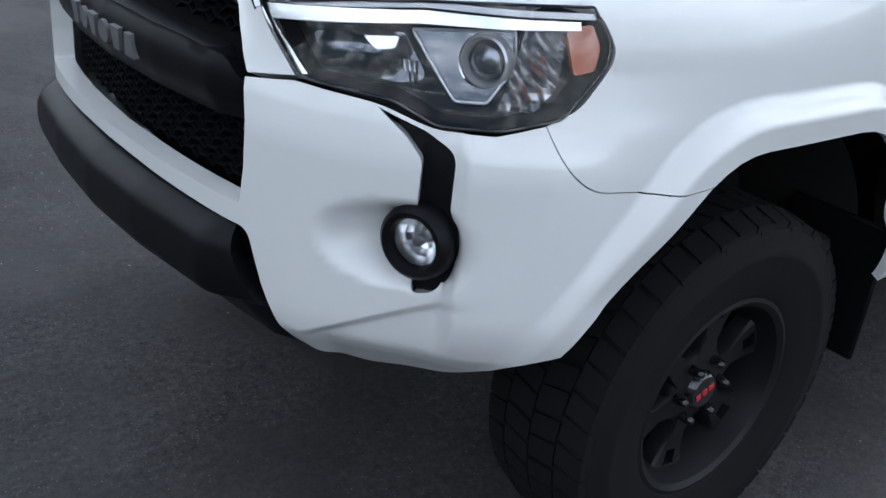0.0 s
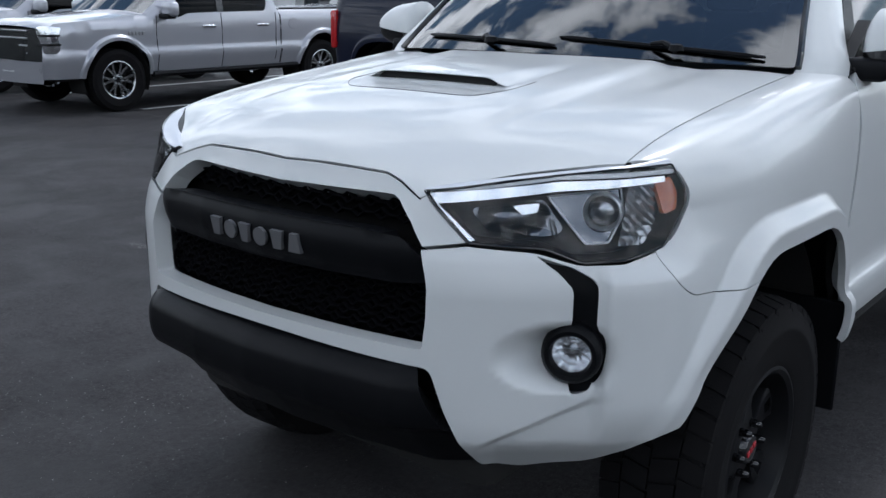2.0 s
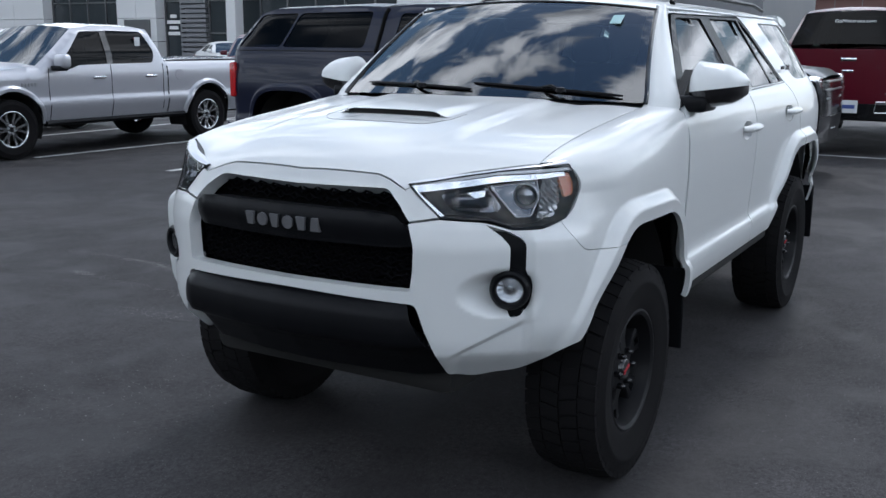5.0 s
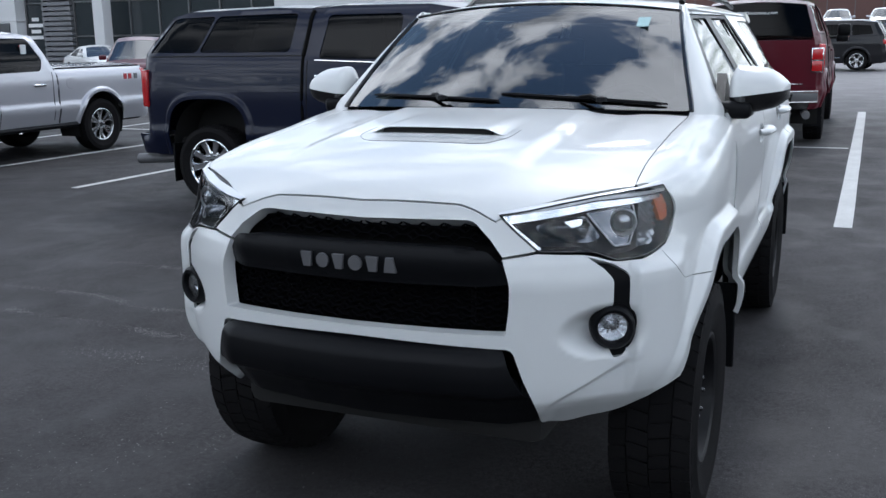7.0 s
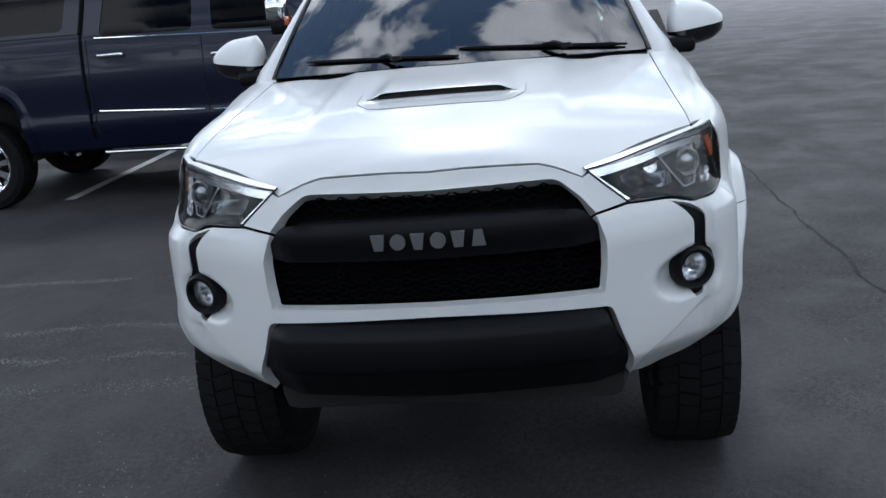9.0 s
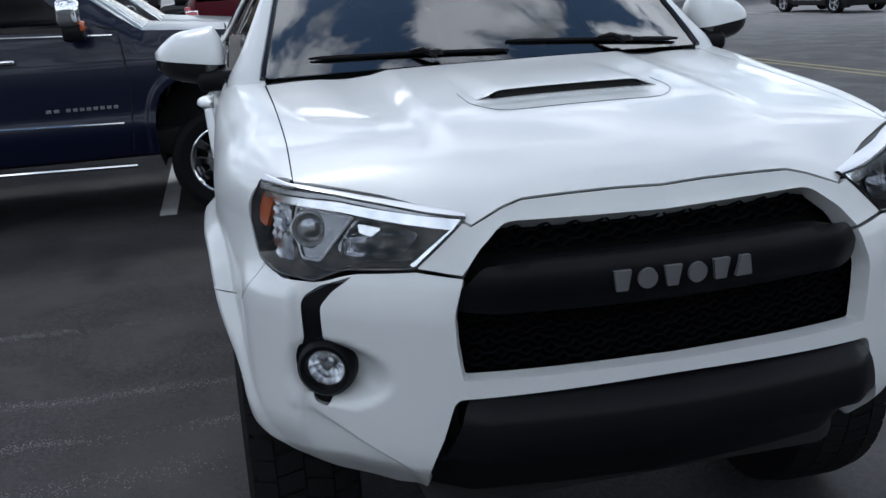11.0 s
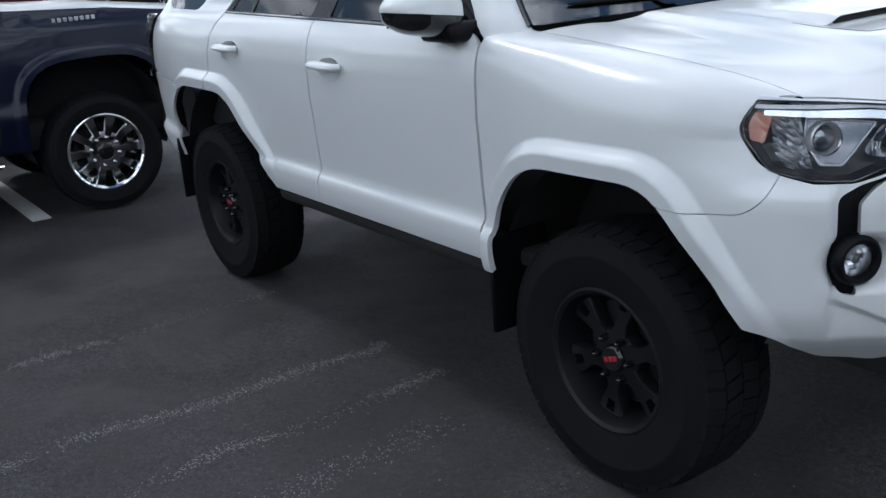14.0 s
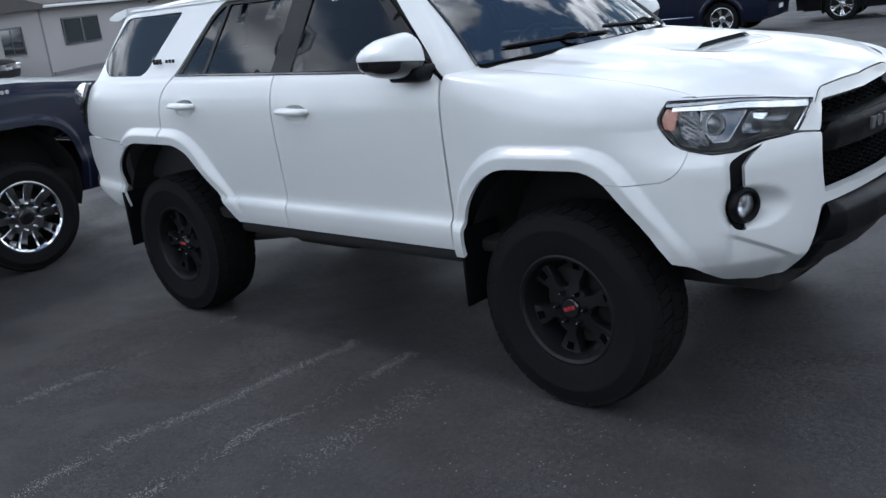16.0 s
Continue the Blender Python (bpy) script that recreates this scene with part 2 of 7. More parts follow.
M["lamp_silver"] = pmat("silvered_bowl", (0.72, 0.73, 0.76), 0.34, 0.7, col2=(0.6, 0.61, 0.64), scale=25, fine=220, rvar=0.1)
M["lamp_smoke"] = pmat("smoked_reflector", (0.16, 0.17, 0.19), 0.13, 0.9, col2=(0.10, 0.105, 0.12), scale=14, fine=120, coat=0.6)
M["amber"] = pmat("amber_reflector", (0.55, 0.12, 0.02), 0.25, 0.0, col2=(0.36, 0.06, 0.01), scale=30, fine=200, coat=1.0)
M["red_lens"] = pmat("red_lamp_lens", (0.50, 0.012, 0.015), 0.2, col2=(0.38, 0.008, 0.010), scale=20, fine=150, coat=1.0)
M["red_mark"] = pmat("red_mark", (0.42, 0.02, 0.03), 0.4, scale=9, fine=300)
M["white_mark"] = pmat("white_mark", (0.75, 0.75, 0.75), 0.5, scale=9, fine=300)
M["paper"] = pmat("paper_sticker", (0.72, 0.74, 0.74), 0.6, scale=9, fine=300)
M["sticker"] = pmat("pale_teal_sticker", (0.36, 0.55, 0.56), 0.6, col2=(0.42, 0.60, 0.60), scale=9, fine=300)
M["blue_mark"] = pmat("blue_mark", (0.05, 0.09, 0.30), 0.5, scale=9, fine=300)
M["line_paint"] = pmat("white_line_paint", (0.66, 0.66, 0.64), 0.7, col2=(0.42, 0.42, 0.41), scale=2.5, fine=45, bump=0.001, amount=1.0)
M["yellow_line"] = pmat("faded_yellow_line", (0.30, 0.25, 0.10), 0.75, col2=(0.16, 0.14, 0.08), scale=2.5, fine=45, amount=1.0)
M["crack"] = pmat("crack_shadow", (0.010, 0.010, 0.010), 0.9, scale=9, fine=100)
M["gravel"] = pmat("worn_stone_chips", (0.30, 0.295, 0.28), 0.6, col2=(0.08, 0.08, 0.08), scale=40, fine=200, amount=1.0)
M["clear"] = glass("clear_lens", (0.93, 0.94, 0.95), 1.39)
M["windshield"] = glass("windshield_glass", (0.44, 0.57, 0.55), 2.9)
M["tinted"] = glass("tinted_window_glass", (0.12, 0.13, 0.15), 1.45, 0.05)
M["dark_glass"] = glass("dark_privacy_glass", (0.012, 0.017, 0.034), 1.27, 0.06)
M["seat"] = pmat("grey_seat_cloth", (0.05, 0.05, 0.055), 0.85, col2=(0.035, 0.035, 0.04), scale=8, fine=160, bump=0.001)
M["dash"] = pmat("dark_dashboard", (0.028, 0.028, 0.030), 0.6, scale=6, fine=200, bump=0.0006)
M["headliner"] = pmat("grey_headliner", (0.22, 0.22, 0.22), 0.9, scale=6, fine=200)
M["facade_white"] = pmat("pale_facade_panel", (0.62, 0.63, 0.63), 0.6, col2=(0.54, 0.55, 0.56), scale=0.3, fine=20)
M["facade_grey"] = pmat("grey_corrugated_facade", (0.17, 0.175, 0.185), 0.55, col2=(0.13, 0.135, 0.145), scale=0.4, fine=20)
M["curtain"] = pmat("curtain_wall_glass", (0.020, 0.026, 0.030), 0.05, col2=(0.035, 0.042, 0.046), scale=0.15, fine=2, spec=0.8, rvar=0.02)
M["frame_metal"] = pmat("window_frame_metal", (0.14, 0.145, 0.15), 0.4, 0.6, scale=4, fine=80)
M["bright_wheel"] = pmat("polished_wheel", (0.74, 0.75, 0.77), 0.11, 1.0, col2=(0.66, 0.67, 0.69), scale=8, fine=250)
M["siding"] = pmat("taupe_siding", (0.36, 0.345, 0.34), 0.75, col2=(0.31, 0.30, 0.295), scale=0.5, fine=30)
M["roofing"] = pmat("dark_shingle_roof", (0.060, 0.056, 0.055), 0.85, col2=(0.09, 0.085, 0.08), scale=1, fine=25, amount=0.9)
M["brick_far"] = pmat("far_red_brick", (0.13, 0.065, 0.055), 0.8, col2=(0.09, 0.05, 0.045), scale=0.3, fine=12, amount=0.9)
M["grey_green"] = pmat("grey_green_cladding", (0.13, 0.145, 0.14), 0.6, col2=(0.11, 0.12, 0.12), scale=0.3, fine=15)
M["bark"] = pmat("bark", (0.07, 0.055, 0.04), 0.9, col2=(0.04, 0.03, 0.025), scale=3, fine=30, bump=0.01)
M["leaf"] = pmat("tree_leaves", (0.05, 0.085, 0.025), 0.6, col2=(0.03, 0.06, 0.018), scale=0.6, fine=8, amount=0.9)


# ---- mesh helpers ----
def mesh_of(verts, faces, sharp=()):
    me = bpy.data.meshes.new("mesh")
    me.from_pydata([tuple(v) for v in verts], [], faces)
    me.update()
    me.shade_smooth()
    if sharp:
        for e in me.edges:
            a, b = e.vertices
            if (min(a, b), max(a, b)) in sharp:
                e.use_edge_sharp = True
    return me


def link(name, me, material, parent=None, label=""):
    if material and not me.materials:
        for mt in (material if isinstance(material, (list, tuple)) else [material]):
            me.materials.append(mt)
    ob = new(name, me)
    if parent:
        ob.parent = parent
    return tagged(ob, label)


def part(name, bm, material, parent, label="", smooth=True):
    me = bpy.data.meshes.new(name)
    bm.normal_update()
    bm.to_mesh(me)
    bm.free()
    if smooth:
        me.shade_smooth()
        me.set_sharp_from_angle(angle=radians(38))
    return link(name, me, material, parent, label)


def root(name, label, category, m=None, group="", kind=""):
    e = new(name)
    e.empty_display_size = 0.2
    if m is not None:
        e.matrix_world = m
    return tagged(e, label, category, group, kind)


def rounded(pts, r=0.0, n=5):
    """A closed polygon with its corners rounded; a third number in a point is its own radius."""
    out, k = [], len(pts)
    for i, p in enumerate(pts):
        p0, p1, p2 = Vector(pts[i - 1][:2]), Vector(p[:2]), Vector(pts[(i + 1) % k][:2])
        rad = p[2] if len(p) > 2 else r
        a, b = p0 - p1, p2 - p1
        d = min(rad, a.length * 0.49, b.length * 0.49)
        if d < 1e-4:
            out.append(p1)
            continue
        a, b = p1 + a.normalized() * d, p1 + b.normalized() * d
        for j in range(n + 1):
            t = j / n
            out.append(a * (1 - t) ** 2 + p1 * 2 * t * (1 - t) + b * t * t)
    return np.array([(p.x, p.y) for p in out])


def ellipse(cx, cy, rx, ry, n=28):
    a = np.arange(n) * 2 * math.pi / n
    return np.stack([cx + rx * np.cos(a), cy + ry * np.sin(a)], 1)


def densify(poly, h):
    out = []
    for a, b in zip(poly, np.roll(poly, -1, 0)):
        k = max(1, int(round(np.hypot(*(b - a)) / h)))
        out += [a + (b - a) * j / k for j in range(k)]
    return np.array(out)


def inside(P, poly):
    x, y = P[:, 0], P[:, 1]
    res = np.zeros(len(P), bool)
    for (x0, y0), (x1, y1) in zip(poly, np.roll(poly, -1, 0)):
        hit = (y0 > y) != (y1 > y)
        res ^= hit & (x < (x1 - x0) * (y - y0) / ((y1 - y0) or 1e-12) + x0)
    return res


def dist(P, poly, closed=True):
    ends = np.roll(poly, -1, 0) if closed else poly[1:]
    best = np.full(len(P), 1e9)
    for a, b in zip(poly, ends):
        ab = b - a
        t = np.clip(((P - a) @ ab) / max(ab @ ab, 1e-12), 0, 1)
        best = np.minimum(best, np.hypot(*(P - a - t[:, None] * ab).T))
    return best


def shrink(poly, g):
    area = np.sum(poly[:, 0] * np.roll(poly[:, 1], -1) - np.roll(poly[:, 0], -1) * poly[:, 1])
    d = np.roll(poly, -1, 0) - np.roll(poly, 1, 0)
    d /= np.maximum(np.hypot(*d.T), 1e-9)[:, None]
    return poly + np.stack([-d[:, 1], d[:, 0]], 1) * (g if area > 0 else -g)


def offset_lines(poly, ds, step):
    """Closed lines at the given distances outside a polygon."""
    poly, out = densify(np.asarray(poly), step), []
    for d in ds:
        q = shrink(poly, -d)
        q = q[dist(q, poly) > d - 0.002]
        out.append(q)
    return out


def smooth(t):
    t = np.clip(t, 0, 1)
    return t * t * (3 - 2 * t)


def curve(knots, x):
    """Monotone cubic through (x, y) knots."""
    k = np.array(knots, float)
    X, Y = k[:, 0], k[:, 1]
    x = np.clip(np.asarray(x, float), X[0], X[-1])
    h = np.diff(X); s = np.diff(Y) / h
    m = np.empty(len(X)); m[0], m[-1] = s[0], s[-1]
    for i in range(1, len(X) - 1):
        m[i] = 0 if s[i - 1] * s[i] <= 0 else 2 * s[i - 1] * s[i] / (s[i - 1] + s[i])
    i = np.clip(np.searchsorted(X, x) - 1, 0, len(X) - 2)
    t = (x - X[i]) / h[i]
    return ((2 * t ** 3 - 3 * t ** 2 + 1) * Y[i] + (t ** 3 - 2 * t ** 2 + t) * h[i] * m[i]
            + (3 * t ** 2 - 2 * t ** 3) * Y[i + 1] + (t ** 3 - t ** 2) * h[i] * m[i + 1])


def panel_mesh(outline, surf, out, holes=(), h=0.03, depth=0.02, gap=0.002, mirror=False, lift=0.0, creases=()):
    """A sheet over a flat outline, laid on the surface surf(u, v), with turned-in edges."""
    loops = [densify(shrink(np.asarray(outline), gap) if gap else np.asarray(outline), h * 0.7)]
    loops += [densify(np.asarray(q), h * 0.7) for q in holes]
    lo, hi = loops[0].min(0), loops[0].max(0)
    g = np.stack(np.meshgrid(np.arange(lo[0] + h / 2, hi[0], h), np.arange(lo[1] + h / 2, hi[1], h)), -1).reshape(-1, 2)
    keep = inside(g, loops[0])
    for q in loops[1:]:
        keep &= ~inside(g, q)
    g = g[keep]
    for q in loops:
        if len(g):
            g = g[dist(g, q) > h * 0.45]
    # lines of vertices along which the surface bends
    bends, near = [], []
    for q in creases:
        ok = inside(q, loops[0])
        for r in loops:
            ok &= dist(q, r) > h * 0.22
        for r in loops[1:]:
            ok &= ~inside(q, r)
        bends.append((q, ok))
        near.append(q[ok])
    near = np.concatenate(near) if near else np.zeros((0, 2))
    if len(near) and len(g):
        cell = {(int(a), int(b)) for a, b in np.floor(near / (h * 0.5))}
        g = np.array([p for p in g if not any((int(math.floor(p[0] / (h * 0.5))) + i, int(math.floor(p[1] / (h * 0.5))) + j) in cell for i in (-1, 0, 1) for j in (-1, 0, 1))]).reshape(-1, 2)
    pts, edges, start = list(map(tuple, np.concatenate(loops + [g]))), [], 0
    for q in loops:
        edges += [(start + i, start + (i + 1) % len(q)) for i in range(len(q))]
        start += len(q)
    for q, ok in bends:
        last = None
        for p, k in zip(q, ok):
            if k:
                pts.append(tuple(p))
                if last is not None:
                    edges.append((last, len(pts) - 1))
            last = len(pts) - 1 if k else None
    cv, ce, cf, ov, oe, of = mathutils.geometry.delaunay_2d_cdt([Vector(p) for p in pts], edges, [], 0, 1e-7)
    P = np.array([(p.x, p.y) for p in cv])
    F = np.array([f for f in cf if len(f) == 3])
    c = P[F].mean(1)
    ok = inside(c, loops[0])
    for q in loops[1:]:
        ok &= ~inside(c, q)
    F = F[ok]
    used, inv = np.unique(F, return_inverse=True)
    P, F = P[used], inv.reshape(F.shape)
    V = surf(P[:, 0], P[:, 1])
    nrm = np.cross(V[F[:, 1]] - V[F[:, 0]], V[F[:, 2]] - V[F[:, 0]])
    if (nrm.sum(0) @ np.array(out)) < 0:
        F, nrm = F[:, ::-1], -nrm
    flat = np.zeros_like(V)
    for k in range(3):
        np.add.at(flat, F[:, k], nrm)
    e = 4e-4
    vn = np.cross(surf(P[:, 0] + e, P[:, 1]) - surf(P[:, 0] - e, P[:, 1]), surf(P[:, 0], P[:, 1] + e) - surf(P[:, 0], P[:, 1] - e))
    vn *= np.sign((vn * flat).sum(1))[:, None]
    vn /= np.maximum(np.linalg.norm(vn, axis=1), 1e-12)[:, None]
    V = V + vn * lift
    faces, cn = F.tolist(), vn[F.reshape(-1)]
    if depth:
        seen = {}
        for f in faces:
            for a, b in ((f[0], f[1]), (f[1], f[2]), (f[2], f[0])):
                seen[(a, b)] = 1
        rim = [(a, b) for a, b in seen if (b, a) not in seen]
        base, ids, extra = len(V), {}, []
        for a, b in rim:
            for q in (a, b):
                if q not in ids:
                    ids[q] = base + len(extra)
                    extra.append(V[q] - vn[q] * depth)
            faces.append([b, a, ids[a], ids[b]])
        V = np.concatenate([V, np.array(extra)])
        R = np.array(faces[len(F):])
        rn = np.cross(V[R[:, 1]] - V[R[:, 0]], V[R[:, 3]] - V[R[:, 0]])
        rn /= np.maximum(np.linalg.norm(rn, axis=1), 1e-12)[:, None]
        cn = np.concatenate([cn, np.repeat(rn, 4, 0)])
    if mirror:
        V, cn = V * np.array([1, -1, 1]), cn * np.array([1, -1, 1])
        faces = [f[::-1] for f in faces]
        cn = np.concatenate([cn[:3 * len(F)].reshape(-1, 3, 3)[:, ::-1].reshape(-1, 3), cn[3 * len(F):].reshape(-1, 4, 3)[:, ::-1].reshape(-1, 3)])
    me = mesh_of(V, faces)
    me.normals_split_custom_set(cn.tolist())
    return me


def panel(name, material, parent, outline, surf, out, label="", **kw):
    return link(name, panel_mesh(outline, surf, out, **kw), material, parent, label)


def both_sides(name, material, parent, outline, surf, out, label="", **kw):
    return [panel(name, material, parent, outline, surf, out, label, mirror=mi, **kw) for mi in (False, True)]


def bm_box(c, s, r=0.0, seg=2, rot=None):
    bm = bmesh.new()
    bmesh.ops.create_cube(bm, size=1)
    bmesh.ops.scale(bm, vec=s, verts=bm.verts)
    if r:
        bmesh.ops.bevel(bm, geom=bm.edges[:], offset=r, segments=seg, profile=0.5, affect="EDGES")
    if rot is not None:
        bmesh.ops.transform(bm, matrix=rot, verts=bm.verts)
    bmesh.ops.translate(bm, vec=c, verts=bm.verts)
    return bm


def join_bm(a, b):
    me = bpy.data.meshes.new("tmp")
    b.to_mesh(me); b.free()
    a.from_mesh(me)
    bpy.data.meshes.remove(me)
    return a


def bm_lathe(prof, n=40, axis="y", a0=0.0, a1=2 * math.pi):
    """Surface of revolution; prof holds (radius, place along the axis)."""
    bm = bmesh.new()
    full = abs(a1 - a0 - 2 * math.pi) < 1e-6
    rings = []
    for i in range(n if full else n + 1):
        a = a0 + (a1 - a0) * i / n
        ring = []
        for r, q in prof:
            p = (r * math.cos(a), q, r * math.sin(a)) if axis == "y" else ((q, r * math.cos(a), r * math.sin(a)) if axis == "x" else (r * math.cos(a), r * math.sin(a), q))
            ring.append(bm.verts.new(p))
        rings.append(ring)
    for i in range(len(rings) if full else len(rings) - 1):
        A, B = rings[i], rings[(i + 1) % len(rings)]
        for j in range(len(prof) - 1):
            bm.faces.new((A[j], A[j + 1], B[j + 1], B[j]))
    bmesh.ops.remove_doubles(bm, verts=bm.verts, dist=1e-5)
    bmesh.ops.recalc_face_normals(bm, faces=bm.faces)
    return bm


def bm_tube(pts, r, n=8, cap=True, squash=(1, 1)):
    bm = bmesh.new()
    pts = [Vector(p) for p in pts]
    rings = []
    for i, p in enumerate(pts):
        t = (pts[min(i + 1, len(pts) - 1)] - pts[max(i - 1, 0)]).normalized()
        q = t.to_track_quat("Z", "Y")
        rr = r[i] if isinstance(r, (list, tuple)) else r
        rings.append([bm.verts.new(p + q @ Vector((rr * squash[0] * math.cos(2 * math.pi * k / n), rr * squash[1] * math.sin(2 * math.pi * k / n), 0))) for k in range(n)])
    for A, B in zip(rings, rings[1:]):
        for k in range(n):
            bm.faces.new((A[k], A[(k + 1) % n], B[(k + 1) % n], B[k]))
    if cap:
        bm.faces.new(rings[0][::-1]); bm.faces.new(rings[-1])
    bmesh.ops.recalc_face_normals(bm, faces=bm.faces)
    return bm


def bm_prism(poly, d0, d1, axis="y"):
    """A flat outline pushed out along an axis from d0 to d1."""
    bm = bmesh.new()
    put = {"y": lambda u, v, d: (u, d, v), "x": lambda u, v, d: (d, u, v), "z": lambda u, v, d: (u, v, d)}[axis]
    A = [bm.verts.new(put(u, v, d0)) for u, v in poly]
    B = [bm.verts.new(put(u, v, d1)) for u, v in poly]
    bm.faces.new(A); bm.faces.new(B[::-1])
    for i in range(len(A)):
        j = (i + 1) % len(A)
        bm.faces.new((A[j], A[i], B[i], B[j]))
    bmesh.ops.recalc_face_normals(bm, faces=bm.faces)
    return bm


def grid_mesh(f, us, vs, flip=False):
    U, V = np.meshgrid(us, vs, indexing="ij")
    P = f(U.ravel(), V.ravel())
    n = len(vs)
    faces = []
    for i in range(len(us) - 1):
        for j in range(n - 1):
            q = [i * n + j, (i + 1) * n + j, (i + 1) * n + j + 1, i * n + j + 1]
            faces.append(q[::-1] if flip else q)
    return mesh_of(P, faces)


# ---- wheels ----
WHEELS = {}


def tyre_mesh(R, rim, w):
    """Tyre with outer face at +w/2 along y and a rounded shoulder."""
    hw = w / 2
    s = R - rim
    prof = [(rim - 0.012, hw * 0.80), (rim + 0.004, hw * 0.90), (rim + 0.018, hw * 0.93), (rim + s * 0.35, hw * 1.02), (rim + s * 0.52, hw * 1.04),
            (rim + s * 0.55, hw * 1.055), (rim + s * 0.60, hw * 1.055), (rim + s * 0.63, hw * 1.03), (rim + s * 0.80, hw * 0.99), (R - 0.020, hw * 0.93), (R - 0.011, hw * 0.86), (R - 0.009, hw * 0.5), (R - 0.009, 0)]
    prof = prof + [(r, -q) for r, q in prof[-2::-1]]
    bm = bm_lathe(prof, 64)
    return bm


def tread_mesh(R, w):
    """Carved tread blocks on the crown and lugs over the shoulder."""
    hw = w / 2
    bm = bmesh.new()
    n = 46
    for row, (y0, y1, off, dr) in enumerate(((0.54, 0.96, 0.0, 0.0), (0.025, 0.505, 0.5, 0.0), (-0.49, -0.01, 0.2, 0.0), (-0.96, -0.525, 0.7, 0.0))):
        for i in range(n):
            a0 = 2 * math.pi * (i + off) / n
            a1 = a0 + 2 * math.pi / n * (0.88 if i % 2 else 0.80)
            sk = 0.035 if row % 2 else -0.03
            vs = []
            for rr in (R - 0.016, R):
                for a, yy, k in ((a0, y0, 0), (a1, y0, 0), (a1 + sk, y1, 1), (a0 + sk, y1, 1)):
                    rloc = rr - (0.012 if abs(yy) > 0.9 else 0.0)
                    vs.append(bm.verts.new((rloc * math.cos(a), yy * hw, rloc * math.sin(a))))
            for q in ((4, 5, 6, 7), (0, 4, 7, 3), (1, 2, 6, 5), (0, 1, 5, 4), (3, 7, 6, 2)):
                bm.faces.new([vs[k] for k in q])
            if row in (0, 3):   # shoulder lug that runs down the sidewall
                sgn = 1 if row == 0 else -1
                if i % 2 == 0:
                    lug = []
                    for rr, yy in ((R - 0.014, 0.93), (R - 0.045, 0.985)):
                        for a in (a0, a1):
                            lug.append(bm.verts.new((rr * math.cos(a), sgn * yy * hw, rr * math.sin(a))))
                            lug.append(bm.verts.new((rr * math.cos(a), sgn * (yy + 0.018) * hw, rr * math.sin(a))))
                    for q in ((1, 3, 7, 5), (0, 1, 5, 4), (2, 6, 7, 3), (4, 5, 7, 6)):
                        bm.faces.new([lug[k] for k in q])
    bmesh.ops.recalc_face_normals(bm, faces=bm.faces)
    return bm


def spoke_plates(bm, n, face, rim, hub):
    """Broad cast spokes that widen to the rim, each pierced by an oblong slot, with triangular gaps between them."""
    rs = (hub * 0.80, rim * 0.50, rim * 0.64, rim * 0.70, rim * 0.86, rim * 0.955)
    hw = (0.034, 0.023, 0.034, 0.039, 0.051, 0.058)
    top = (0.0, -0.006, -0.008, -0.008, -0.005, 0.004)
    ts = (-1.0, -0.86, -0.36, 0.36, 0.86, 1.0)
    for k in range(n):
        a = 2 * math.pi * k / n
        t = Vector((-math.sin(a), 0, math.cos(a))); r = Vector((math.cos(a), 0, math.sin(a)))
        hi = [[bm.verts.new(r * u + t * (q * h) + Vector((0, face + y - (0.007 if abs(q) == 1 else 0), 0))) for q in ts] for u, h, y in zip(rs, hw, top)]
        lo = [[bm.verts.new(v.co - Vector((0, 0.034, 0))) for v in row] for row in hi]
        for i in range(5):
            for j in range(5):
                if i == 3 and j == 2:       # the slot, with its four walls
                    c = [(i, j), (i + 1, j), (i + 1, j + 1), (i, j + 1)]
                    for (p, q), (p2, q2) in zip(c, c[1:] + c[:1]):
                        bm.faces.new((hi[p][q], hi[p2][q2], lo[p2][q2], lo[p][q]))
                    continue
                bm.faces.new((hi[i][j], hi[i][j + 1], hi[i + 1][j + 1], hi[i + 1][j]))
            for j in (0, 5):
                bm.faces.new((hi[i][j], hi[i + 1][j], lo[i + 1][j], lo[i][j]))


